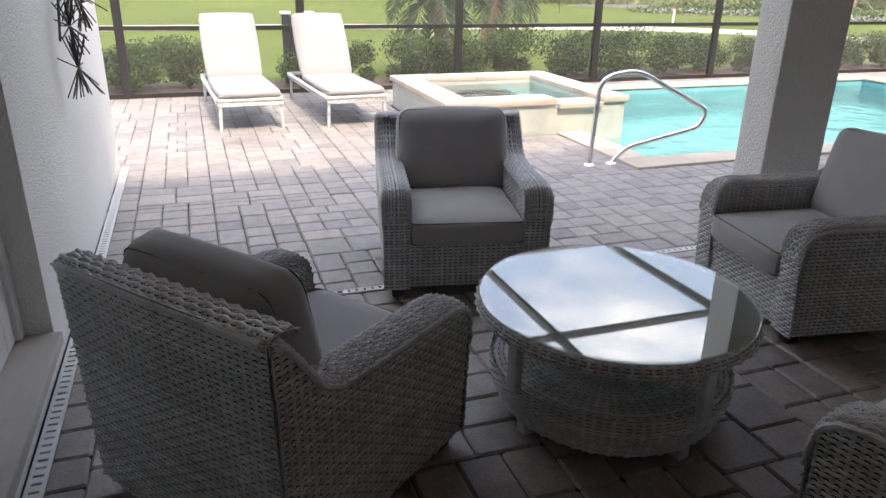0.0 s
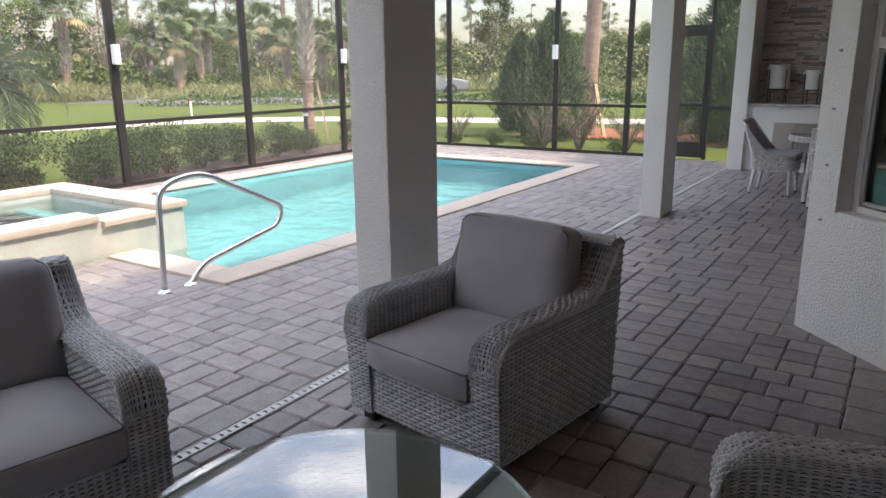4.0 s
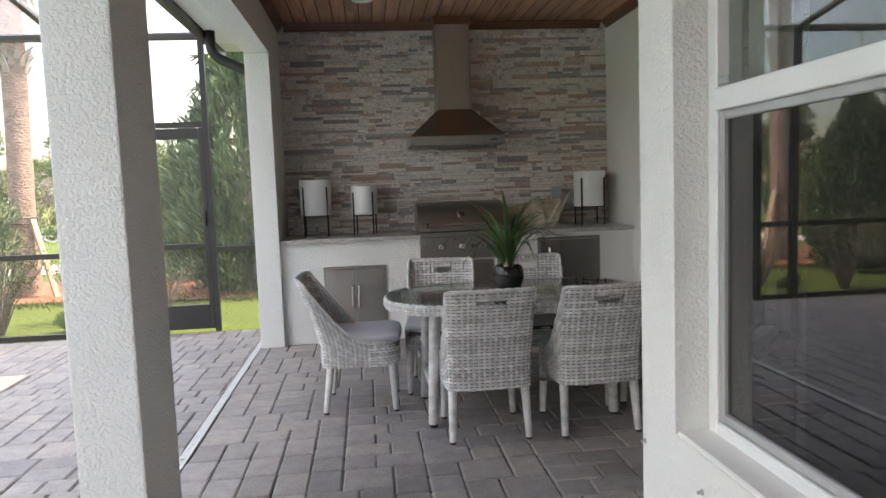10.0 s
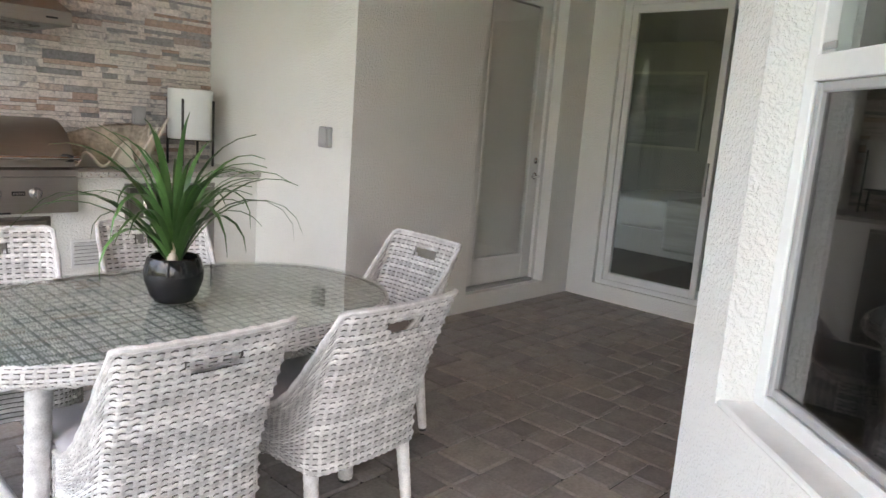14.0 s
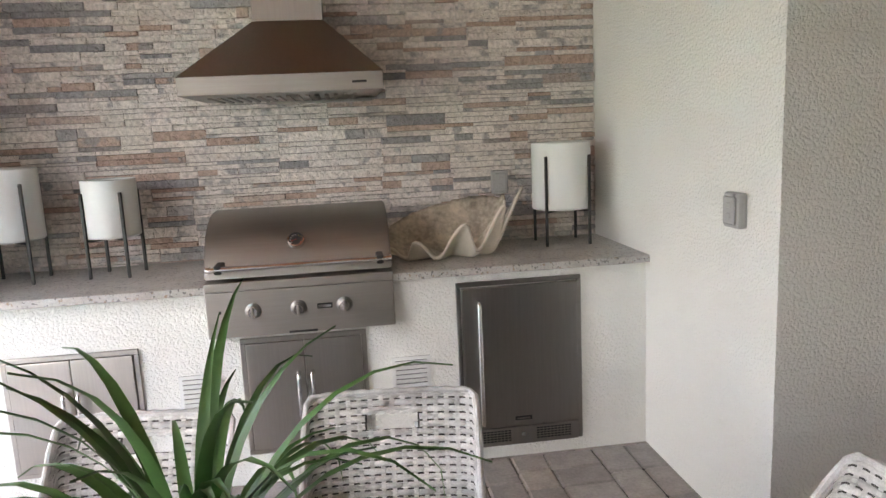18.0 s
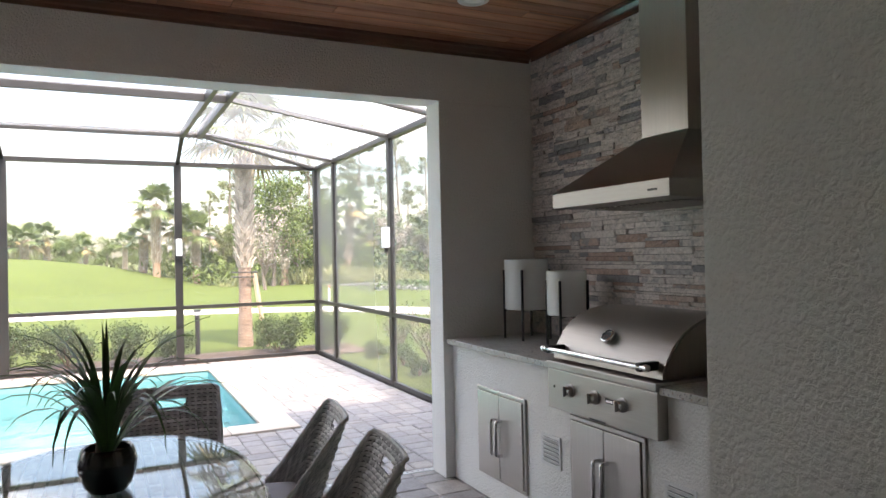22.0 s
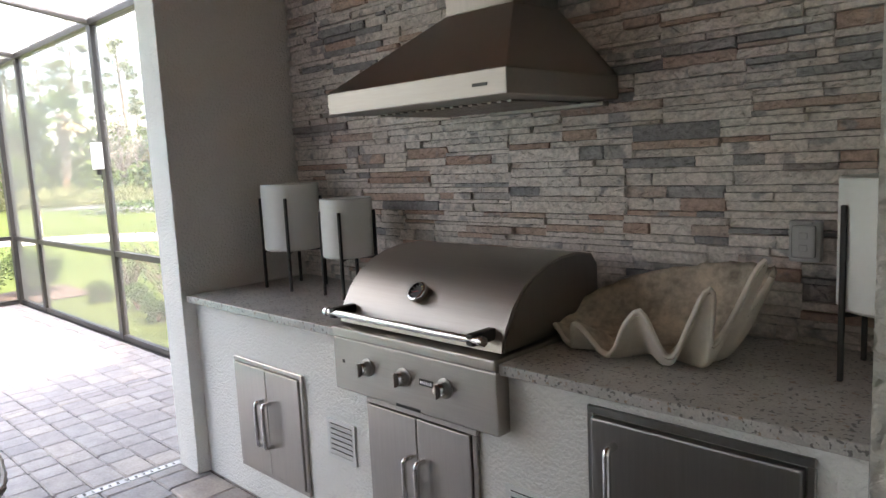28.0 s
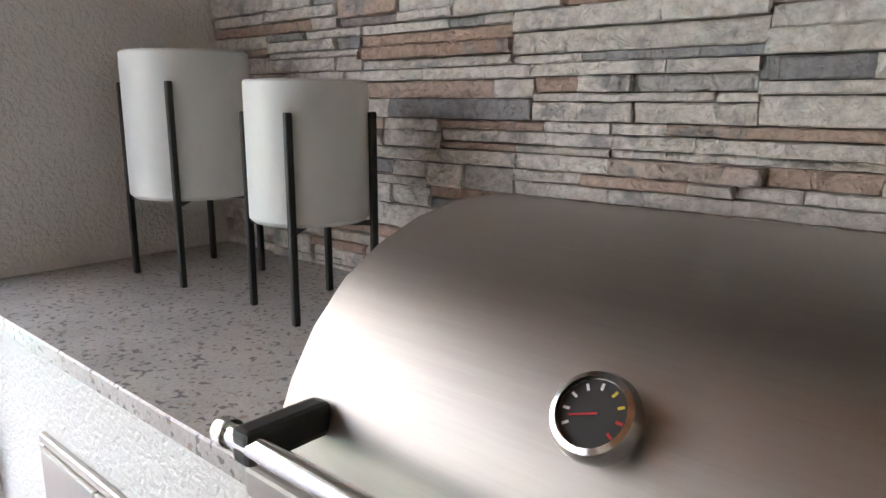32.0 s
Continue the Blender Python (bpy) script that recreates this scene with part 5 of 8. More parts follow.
def clumps(g, centres, radii, per, ln, wd, up=0.2, shell=0.55, squash=0.85):
    """Leaves gathered round clump centres, most of them near each clump's skin."""
    cs = []
    for c, r in zip(centres, radii):
        d = g.normal(size=(per, 3))
        d /= np.linalg.norm(d, axis=1, keepdims=True)
        k = shell + (1 - shell) * g.random(per)
        lump = 1 + 0.25 * np.sin(d[:, 0] * 5 + c[0] * 9) * np.sin(d[:, 1] * 6 + c[1] * 7)
        p = d * (k * lump * r)[:, None]
        p[:, 2] *= squash
        cs.append(p + np.array(c))
    c = np.concatenate(cs)
    d, s = rand_dirs(g, len(c), up)
    return leaf_faces(c, d, s, ln * g.uniform(0.6, 1.3, len(c)), wd * g.uniform(0.7, 1.2, len(c)))


def limbs(rng, base, height, spread, n, r, bm, droop=0.0):
    """Bent limbs from a base point; returns their tips."""
    tips = []
    for k in range(n):
        az = 2 * math.pi * (k + rng.random()) / n
        sp = spread * rng.uniform(0.4, 1.0)
        h = height * rng.uniform(0.7, 1.0)
        pts = []
        for i in range(5):
            t = i / 4
            pts.append((base[0] + math.cos(az) * sp * t ** 1.3 + rng.uniform(-0.03, 0.03) * height * t, base[1] + math.sin(az) * sp * t ** 1.3 + rng.uniform(-0.03, 0.03) * height * t, base[2] + h * t - droop * t * t))
        tube(pts, r, 5, bm, [r * (1 - 0.75 * i / 4) for i in range(5)])
        tips.append(pts[-1])
    return tips


def make_bush(m, seed, w, d, h, label, material="hedge", leaves=5200, size=0.045, group="hedge bushes"):
    g, rng = np.random.default_rng(seed), random.Random(seed)
    ob = thing("bush", m, label, "bush", group)
    bm = bmesh.new()
    limbs(rng, (0, 0, -0.02), h * 0.7, w * 0.35, 7, 0.012, bm)
    part("stem", bm, M["bark"], ob, smooth=True)
    n = 11
    cc, rr = [], []
    for k in range(n):
        a, q = rng.uniform(0, 2 * math.pi), math.sqrt(rng.random()) * 0.7
        z = rng.uniform(0.25, 0.78) * h
        cc.append((math.cos(a) * q * w / 2, math.sin(a) * q * d / 2, z))
        rr.append(rng.uniform(0.6, 0.9) * min(z, h - z * 0.55, 0.34))
    v, f = clumps(g, cc, rr, leaves // n, size, size * 0.55, 0.3, 0.35)
    raw_part("crown", v, f, M[material], ob, smooth=False)
    return ob


def fan_frond(g, rng, az, el, stem, blade, n=22, sag=0.35):
    """A palm's fan leaf: a stalk with folded, drooping blades round its end."""
    o = Vector((math.cos(az) * math.cos(el), math.sin(az) * math.cos(el), math.sin(el)))
    side = Vector((-math.sin(az), math.cos(az), 0))
    up = o.cross(side) * -1
    v, f = [], []
    w = 0.018
    tip = o * stem - Vector((0, 0, 0.06 * stem))
    v += [tuple(-side * w), tuple(side * w), tuple(tip + side * w * 0.6), tuple(tip - side * w * 0.6)]
    f.append((0, 1, 2, 3))
    for k in range(n):
        a = radians(-125 + 250 * k / (n - 1))
        d = (o * math.cos(a) + side * math.sin(a)).normalized()
        ln = blade * rng.uniform(0.8, 1.05) * (1 - 0.25 * abs(a) / radians(125))
        wd = blade * 0.055
        acr = d.cross(up).normalized()
        b = len(v)
        for i in range(4):
            t = i / 3
            p = tip + d * ln * t + Vector((0, 0, -1)) * sag * ln * t * t * rng.uniform(0.8, 1.2) + up * 0.02
            ww = wd * (0.35 + 1.3 * t * (1 - t) * 2) * (1 - t ** 3) + 0.002
            v += [tuple(p - acr * ww), tuple(p + acr * ww)]
            if i:
                f.append((b + 2 * i - 2, b + 2 * i - 1, b + 2 * i + 1, b + 2 * i))
    return v, f


def make_sabal(m, seed, trunk_h, r, label, boots=(0.5, 1.0), fronds=26, stem=0.9, blade=0.75, bend=0.1, bark="bark", group=""):
    """A cabbage palm: a trunk, crossed leaf boots on part of it, and a round head of fan leaves."""
    g, rng = np.random.default_rng(seed), random.Random(seed)
    ob = thing("palm_tree", m, label, "palm tree", group)
    pts = [(bend * math.sin(i / 12 * 1.5), bend * 0.5 * (i / 12) ** 2, -0.05 + (trunk_h + 0.05) * i / 12) for i in range(13)]
    part("trunk", tube(pts, r, 16, radii=[r * (1.22 - 0.25 * min(1, i / 3) + 0.03 * math.sin(i * 2.1)) for i in range(13)]), M[bark], ob, smooth=True)
    z0, z1 = boots[0] * trunk_h, boots[1] * trunk_h
    if z1 > z0:
        bv, bf = [], []
        step = 0.1
        for j in range(int((z1 - z0) / step)):
            z = z0 + j * step
            for k in range(8):
                a = 2 * math.pi * (k + 0.5 * (j % 2)) / 8
                c, s_ = math.cos(a), math.sin(a)
                t = z / trunk_h
                cx, cy = bend * math.sin(t * 1.5), bend * 0.5 * t * t
                q = rng.uniform(0.8, 1.15)
                n = len(bv)
                for hh, rad, wd in ((-0.02, r * 0.95, 0.042), (0.12 * q, r * 1.3, 0.028), (0.19 * q, r * 1.75, 0.017)):
                    for dr in (-0.012, 0.014):
                        for sg in (-1, 1):
                            bv.append((cx + c * (rad + dr) - s_ * wd * sg + s_ * 0.02, cy + s_ * (rad + dr) + c * wd * sg - c * 0.02, z + hh))
                for lv in (0, 4):
                    x = n + lv
                    bf += [(x, x + 1, x + 5, x + 4), (x + 2, x + 6, x + 7, x + 3), (x, x + 4, x + 6, x + 2), (x + 1, x + 3, x + 7, x + 5)]
                bf.append((n + 8, n + 9, n + 11, n + 10))
        raw_part("leaf_boot", bv, bf, M["boot"], ob, "dry crossed leaf bases", False, "stuff")
    tx, ty = pts[-1][0], pts[-1][1]
    for k in range(fronds):
        q = k / fronds
        v, f = fan_frond(g, rng, k * 2.4, radians(80 - 115 * q + rng.uniform(-8, 8)), stem * rng.uniform(0.8, 1.1), blade, 20, 0.3 + 0.25 * q)
        fr = raw_part("frond", v, f, M["palm_leaf"] if q < 0.9 else M["dry_leaf"], ob, smooth=False)
        fr.location = (tx, ty, trunk_h - 0.05)
    return ob


def brace(m, top, reach, n=3):
    """Nursery stakes strapped to a young palm."""
    ob = thing("tree_brace", m, "pale wooden stakes strapped round the palm trunk", "tree brace")
    for k in range(n):
        a = 2 * math.pi * k / n + 0.5
        p, q = Vector((math.cos(a) * reach, math.sin(a) * reach, -0.08)), Vector((math.cos(a) * 0.2, math.sin(a) * 0.2, top))
        bm = bx(-0.045, 0.045, 0, (q - p).length, -0.02, 0.02)
        part("stake", moved(bm, Matrix.Translation(p) @ (q - p).to_track_quat("Y", "Z").to_matrix().to_4x4()), M["stake"], ob)
    for dz in (-0.03, 0.05):
        part("strap", tube([(0.22 * math.cos(i * math.pi / 8), 0.22 * math.sin(i * math.pi / 8), top + dz - 0.03) for i in range(17)], 0.012, 6), M["black"], ob)
    return ob


def make_conifer(m, seed, h, w, label, leaves=9000, name_mat="juniper"):
    """A dense upright evergreen: ragged feathery sprays up a tapering body."""
    g, rng = np.random.default_rng(seed), random.Random(seed)
    ob = thing("evergreen_tree", m, label, "evergreen tree", "evergreens beyond the screen")
    part("trunk", tube([(0, 0, -0.1), (0.02, 0, h * 0.5), (0, 0, h * 0.9)], 0.06, 8, radii=[0.09, 0.05, 0.015]), M["pine_bark"], ob, smooth=True)
    t = g.random(leaves) ** 1.05
    z = 0.02 * h + 0.98 * h * t
    a = g.random(leaves) * 2 * math.pi
    prof = w / 2 * np.minimum(1, (1 - t) * 1.7) ** 0.7 * (0.65 + 0.35 * np.minimum(1, t * 5))
    rag = 1 + 0.22 * np.sin(a * 5 + z * 4) + 0.18 * np.sin(a * 9 - z * 7)
    rad = prof * rag * (0.45 + 0.55 * np.sqrt(g.random(leaves)))
    c = np.stack([rad * np.cos(a), rad * np.sin(a), z], 1)
    d = np.stack([np.cos(a) * 0.55, np.sin(a) * 0.55, np.full(leaves, 0.9)], 1) + g.normal(size=(leaves, 3)) * 0.35
    d /= np.linalg.norm(d, axis=1, keepdims=True)
    s = np.cross(d, g.normal(size=(leaves, 3)))
    s /= np.linalg.norm(s, axis=1, keepdims=True)
    v, f = leaf_faces(c, d, s, g.uniform(0.06, 0.16, leaves), g.uniform(0.012, 0.03, leaves))
    raw_part("crown", v, f, M[name_mat], ob, smooth=False)
    return ob


def make_twiggy(m, seed, h, w, label, leaves=260):
    """A thin, half-bare shrub of many fine twigs."""
    g, rng = np.random.default_rng(seed), random.Random(seed)
    ob = thing("shrub", m, label, "shrub", "thin shrubs by the screen")
    bm = bmesh.new()
    tips = []
    for k in range(26):
        a = rng.uniform(0, 2 * math.pi)
        sp = w / 2 * rng.uniform(0.3, 1)
        hh = h * rng.uniform(0.6, 1)
        mid = (math.cos(a) * sp * 0.4, math.sin(a) * sp * 0.4, hh * 0.5)
        end = (math.cos(a) * sp, math.sin(a) * sp, hh)
        tube([(0.03 * math.cos(a), 0.03 * math.sin(a), -0.02), mid, end], 0.008, 5, bm, [0.011, 0.007, 0.003])
        for _ in range(5):
            t = rng.uniform(0.35, 0.95)
            p = Vector(mid).lerp(Vector(end), max(0, t * 2 - 1)) if t > 0.5 else Vector((0, 0, 0)).lerp(Vector(mid), t * 2)
            b = a + rng.uniform(-1.1, 1.1)
            q = p + Vector((math.cos(b) * 0.16, math.sin(b) * 0.16, rng.uniform(0.08, 0.25))) * rng.uniform(0.6, 1.2)
            tube([tuple(p), tuple(q)], 0.004, 4, bm, [0.005, 0.002])
            tips.append(tuple(q))
    part("twigs", bm, M["pine_bark"], ob)
    c = np.array([tips[i] for i in g.integers(0, len(tips), leaves)]) + g.normal(size=(leaves, 3)) * 0.045
    d, s = rand_dirs(g, leaves, 0.3)
    v, f = leaf_faces(c, d, s, g.uniform(0.025, 0.05, leaves), g.uniform(0.014, 0.024, leaves))
    raw_part("leaves", v, f, M["hedge"], ob, smooth=False)
    return ob


def make_date_palm(m, seed, trunks, label):
    """A small clump of feathery date palms with arching fronds."""
    g, rng = np.random.default_rng(seed), random.Random(seed)
    ob = thing("date_palm", m, label, "palm tree")
    for tx, ty, h, lean, n in trunks:
        top = Vector((tx + lean[0], ty + lean[1], h))
        pts = [Vector((tx, ty, -0.1)).lerp(top, i / 8) + Vector((0, 0, 0)) for i in range(9)]
        part("trunk", tube([tuple(p) for p in pts], 0.13, 12, radii=[0.15 - 0.02 * (i % 2) + 0.02 * (i > 6) for i in range(9)]), M["bark"], ob, smooth=True)
        for k in range(n):
            az = k * 2.4 + rng.uniform(-0.2, 0.2)
            el = radians(78 - 105 * k / n)
            ln = rng.uniform(1.25, 1.6)
            p, e = Vector(top), el
            v, f = [], []
            for i in range(15):
                o = Vector((math.cos(az) * math.cos(e), math.sin(az) * math.cos(e), math.sin(e)))
                side = Vector((-math.sin(az), math.cos(az), 0))
                q = p + o * (ln / 15)
                b = len(v)
                v += [tuple(p - side * 0.006), tuple(p + side * 0.006), tuple(q + side * 0.005), tuple(q - side * 0.005)]
                f.append((b, b + 1, b + 2, b + 3))
                t = i / 15
                ll = 0.34 * math.sin(math.pi * min(1, 0.12 + t * 0.9)) + 0.05
                for _ in range(2):
                    for sg in (-1, 1):
                        d = (side * sg * 0.8 + o * 0.55 + Vector((0, 0, rng.uniform(-0.45, 0.1)))).normalized()
                        r0 = p.lerp(q, rng.random())
                        m1 = r0 + d * ll * 0.55
                        m2 = r0 + d * ll + Vector((0, 0, -0.10 * ll - 0.02))
                        b = len(v)
                        w = o * 0.011
                        v += [tuple(r0), tuple(m1 - w), tuple(m2), tuple(m1 + w)]
                        f += [(b, b + 1, b + 2), (b, b + 2, b + 3)]
                p = q
                e -= radians(5 + 5 * t) * (1.0 + 0.5 * k / n)
            raw_part("frond", v, f, M["date_leaf"], ob, smooth=False)
    return ob


def make_broad(m, seed, h, w, label, trunk=0.35, material="tree_leaf", leaves=6400, size=0.19, bare=False, category="tree", group="far woods"):
    g, rng = np.random.default_rng(seed), random.Random(seed)
    ob = thing("tree", m, label, category, group)
    bm = bmesh.new()
    tube([(0, 0, -0.3), (rng.uniform(-0.2, 0.2), rng.uniform(-0.2, 0.2), h * trunk), (0, 0, h * 0.75)], 0.15, 7, bm, [0.022 * h, 0.015 * h, 0.005 * h])
    limbs(rng, (0, 0, h * trunk * 0.8), h * 0.55, w * 0.4, 9 if not bare else 22, 0.007 * h, bm)
    part("trunk", bm, M["pine_bark"], ob, smooth=True)
    n = 16
    cc, rr = [], []
    for k in range(n):
        a, q = rng.uniform(0, 2 * math.pi), math.sqrt(rng.random())
        z = h * (trunk + (1 - trunk) * rng.uniform(0.1, 0.88))
        t = (z / h - trunk) / (1 - trunk)
        cc.append((math.cos(a) * q * w * 0.36 * (1.15 - t * 0.6), math.sin(a) * q * w * 0.36 * (1.15 - t * 0.6), z))
        rr.append(w * rng.uniform(0.12, 0.22))
    v, f = clumps(g, cc, rr, leaves // n, size, size * 0.6, 0.2, 0.3, 0.75)
    raw_part("crown", v, f, M[material], ob, smooth=False)
    return ob


def make_pine(m, seed, h, label):
    g, rng = np.random.default_rng(seed), random.Random(seed)
    ob = thing("pine_tree", m, label, "pine tree", "far woods")
    bm = bmesh.new()
    lx, ly = rng.uniform(-0.5, 0.5), rng.uniform(-0.5, 0.5)
    tube([(0, 0, -0.3), (lx * 0.4, ly * 0.4, h * 0.5), (lx, ly, h)], 0.15, 7, bm, [0.17, 0.12, 0.04])
    cc, rr = [], []
    for k in range(15):
        z = h * rng.uniform(0.55, 1.0)
        a = rng.uniform(0, 2 * math.pi)
        r = (1.05 - z / h) * h * 0.32 * rng.uniform(0.4, 1.0) + 0.2
        t = z / h
        p, q = (lx * t, ly * t, z - 0.5), (lx * t + math.cos(a) * r, ly * t + math.sin(a) * r, z)
        tube([p, q], 0.03, 4, bm, [0.04, 0.015])
        cc.append(q)
        rr.append(rng.uniform(0.4, 0.95))
    part("trunk", bm, M["pine_bark"], ob, smooth=True)
    v, f = clumps(g, cc, rr, 130, 0.36, 0.06, 0.3, 0.1, 0.6)
    raw_part("crown", v, f, M["far_leaf"], ob, smooth=False)
    return ob


M["boot"] = mat("dry_palm_boot", (0.46, 0.4, 0.33), rough=0.95, spread=0.3, scale=6, fine=50, bump=0.5, depth=0.01, vary=0.3)
M["dry_leaf"] = mat("dry_palm_leaf", (0.32, 0.25, 0.12), rough=0.7, spread=0.25, scale=2, bump=0.0, vary=0.3)
M["date_leaf"] = mat("date_palm_leaf", (0.09, 0.135, 0.07), rough=0.5, spread=0.25, scale=2, bump=0.0, vary=0.35)
M["juniper"] = mat("juniper_spray", (0.085, 0.13, 0.05), rough=0.65, spread=0.3, scale=1.5, bump=0.0, vary=0.45)
M["smooth_trunk"] = mat("reddish_palm_trunk", (0.36, 0.25, 0.19), rough=0.9, spread=0.35, scale=5, fine=20, bump=0.9, depth=0.05, stretch=(1, 1, 2.2))
M["stake"] = mat("pale_raw_timber", (0.5, 0.36, 0.24), rough=0.85, spread=0.15, scale=3, fine=40, bump=0.2, stretch=(8, 8, 1))
M["reed"] = mat("tall_grass_blade", (0.19, 0.205, 0.085), rough=0.8, spread=0.25, scale=0.8, bump=0.0, vary=0.4)
M["bare"] = mat("grey_twigs", (0.33, 0.29, 0.25), rough=0.9, spread=0.15, scale=1, bump=0.0, vary=0.2)
GZ = -0.06


def on_ground(x, y, turn=0, size=1.0):
    return Matrix.Translation((x, y, height(x, y))) @ Matrix.Rotation(radians(turn), 4, "Z") @ Matrix.Diagonal((size, size, size, 1))


# hedge along the pool side of the cage
kinds = [make_bush(on_ground(-7.15, -13.6), 31, 1.0, 0.9, 0.66, "rounded green leafy hedge bush outside the pool screen"),
         make_bush(on_ground(-7.2, -12.5, 40), 32, 1.1, 0.85, 0.62, "rounded green leafy hedge bush outside the pool screen"),
         make_bush(on_ground(-7.1, -11.2), 33, 0.95, 0.9, 0.72, "rounded green leafy hedge bush outside the pool screen")]
rng = random.Random(21)
for i, (y, s) in enumerate(((-10.3, 0.85), (-9.6, 1.0), (-8.9, 0.95), (-8.2, 1.05), (-7.5, 1.1), (-6.85, 1.1), (-6.2, 1.08), (-5.5, 1.15), (-4.8, 1.05), (-4.1, 1.1), (-3.4, 1.0), (-2.6, 0.85), (-1.75, 0.72), (-0.3, 0.95), (0.5, 0.9), (-14.6, 1.0), (-13.0, 0.9), (-11.9, 0.95))):
    copy_thing(kinds[i % 3], on_ground(-7.15 + rng.uniform(-0.15, 0.15), y + rng.uniform(-0.1, 0.1), rng.uniform(0, 360), s))
for x, y, s in ((-5.7, 0.95, 0.42), (-4.75, 1.0, 0.5), (-3.85, 0.85, 0.4), (-2.2, 0.9, 0.34)):
    copy_thing(kinds[i % 2], on_ground(x, y, rng.uniform(0, 360), s))
tw = make_twiggy(on_ground(-2.95, 0.95), 41, 0.95, 1.2, "thin half-bare twiggy shrub beside the screen", 700)
for x, y, s, tn in ((-3.73, 1.05, 0.95, 80), (-2.2, 1.5, 0.8, 200), (-1.4, 1.6, 0.7, 300), (-5.9, 1.4, 0.7, 20)):
    copy_thing(tw, on_ground(x, y, tn, s))

make_sabal(on_ground(-8.35, -0.55), 51, 3.95, 0.112, "tall cabbage palm with a crisscross booted trunk by the hedge", (0.36, 1.0), 24, 0.75, 0.62, 0.05, "smooth_trunk")
brace(on_ground(-8.35, -0.55, 20), 1.3, 0.42, 1)
make_sabal(on_ground(-4.0, 3.9), 52, 5.6, 0.17, "tall cabbage palm with a bare reddish trunk and stakes", (0.58, 0.64), 28, 1.0, 0.85, 0.1, "smooth_trunk")
brace(on_ground(-4.0, 3.9, 70), 1.15, 0.55, 3)
make_sabal(on_ground(-1.1, 7.2), 53, 3.6, 0.15, "cabbage palm rising behind the evergreens", (0.6, 1.0), 24, 0.9, 0.75, 0.1)

big = make_conifer(on_ground(-4.25, 2.45), 61, 2.6, 1.4, "wide dense dark green evergreen beyond the end screen", 20000)
for x, y, s, tn, lb in ((-5.9, 4.3, 0.9, 90, "rounded dark green evergreen beside the path"), (-0.75, 3.6, 1.42, 30, "tall feathery green evergreen outside the screen door"), (0.5, 4.1, 1.3, 200, "tall feathery green evergreen outside the screen door"), (-1.9, 5.2, 0.85, 140, "feathery green evergreen behind the screen"), (1.8, 3.9, 1.35, 110, "tall feathery green evergreen by the house corner")):
    c = copy_thing(big, on_ground(x, y, tn, s))
    c["label"] = lb

make_date_palm(on_ground(-7.85, -7.95, 0, 0.84), 71, ((0.1, 0.25, 1.4, (0.0, -0.5), 24), (-0.3, 0.75, 1.6, (-0.3, 0.75), 24)), "pair of small feathery date palms with arching fronds on the lawn")

# far woods: a few trees of each kind, repeated with turn and size
def polar(az, d):
    return -1 + d * math.cos(radians(az)), -6 + d * math.sin(radians(az))


woods = {
    "pine": [make_pine(on_ground(*polar(137, 70)), 81, 13, "tall thin pine with sparse clumped needles"), make_pine(on_ground(*polar(150, 66)), 82, 11, "tall thin pine with sparse clumped needles"), make_pine(on_ground(*polar(125, 72)), 83, 14, "tall thin pine with sparse clumped needles")],
    "broad": [make_broad(on_ground(*polar(131, 52)), 84, 7.0, 6.5, "broad green leafy tree in the far woods", 0.2), make_broad(on_ground(*polar(143, 55)), 85, 6.0, 6.0, "broad dark green tree in the far woods", 0.15), make_broad(on_ground(*polar(119, 50)), 86, 7.5, 5.5, "broad olive green tree in the far woods", 0.22, "far_leaf")],
    "palm": [make_sabal(on_ground(*polar(147, 40)), 87, 3.3, 0.2, "cabbage palm with a round head of fan leaves", (0.3, 1.0), 20, 0.9, 0.9, 0.1, group="far palms"), make_sabal(on_ground(*polar(158, 44)), 88, 4.4, 0.19, "cabbage palm with a round head of fan leaves", (0.3, 1.0), 20, 0.9, 0.9, 0.2, group="far palms")],
    "bare": [make_broad(on_ground(*polar(149, 45)), 89, 5.6, 4.4, "pale half-bare twiggy tree", 0.2, "bare", 900, 0.16, True)],
}
rng = random.Random(91)


def plant(kind, az, d, size):
    x, y = polar(az, d)
    size *= 0.6 if az < 128 else 0.66 if kind == "broad" and az < 168 else 1.0
    copy_thing(rng.choice(woods[kind]), on_ground(x, y, rng.uniform(0, 360), size))


for k in range(64):
    plant("pine", 92 + 78 * (k + rng.random()) / 64, rng.uniform(56, 84), rng.uniform(0.75, 1.1))
for k in range(74):
    plant("broad", 84 + 84 * (k + rng.random()) / 74, rng.uniform(48, 72), rng.uniform(0.75, 1.15))
for k in range(22):
    plant("palm", 126 + 40 * (k + rng.random()) / 22, rng.uniform(36, 56), rng.uniform(0.8, 1.15))
for az, d, s in ((120, 46, 0.9), (133, 48, 1.0), (139, 44, 0.8), (152, 45, 1.0), (161, 50, 1.0), (104, 44, 0.9), (111, 42, 0.8)):
    plant("bare", az, d, s)
for az, d, s in ((169, 46, 1.15), (170.5, 47, 1.3), (172, 45, 1.25), (173.4, 48, 1.1), (181, 62, 1.0), (182.6, 60, 1.2), (184, 63, 1.0), (185.4, 61, 1.1), (176, 70, 0.9), (179, 74, 0.8)):
    plant("palm", az, d, s)
for k in range(26):
    plant("broad", 167 + 26 * (k + rng.random()) / 26, rng.uniform(78, 120), rng.uniform(0.5, 0.85))
for k in range(16):
    plant("broad", 194 + 46 * (k + rng.random()) / 16, rng.uniform(95, 130), rng.uniform(0.5, 0.8))
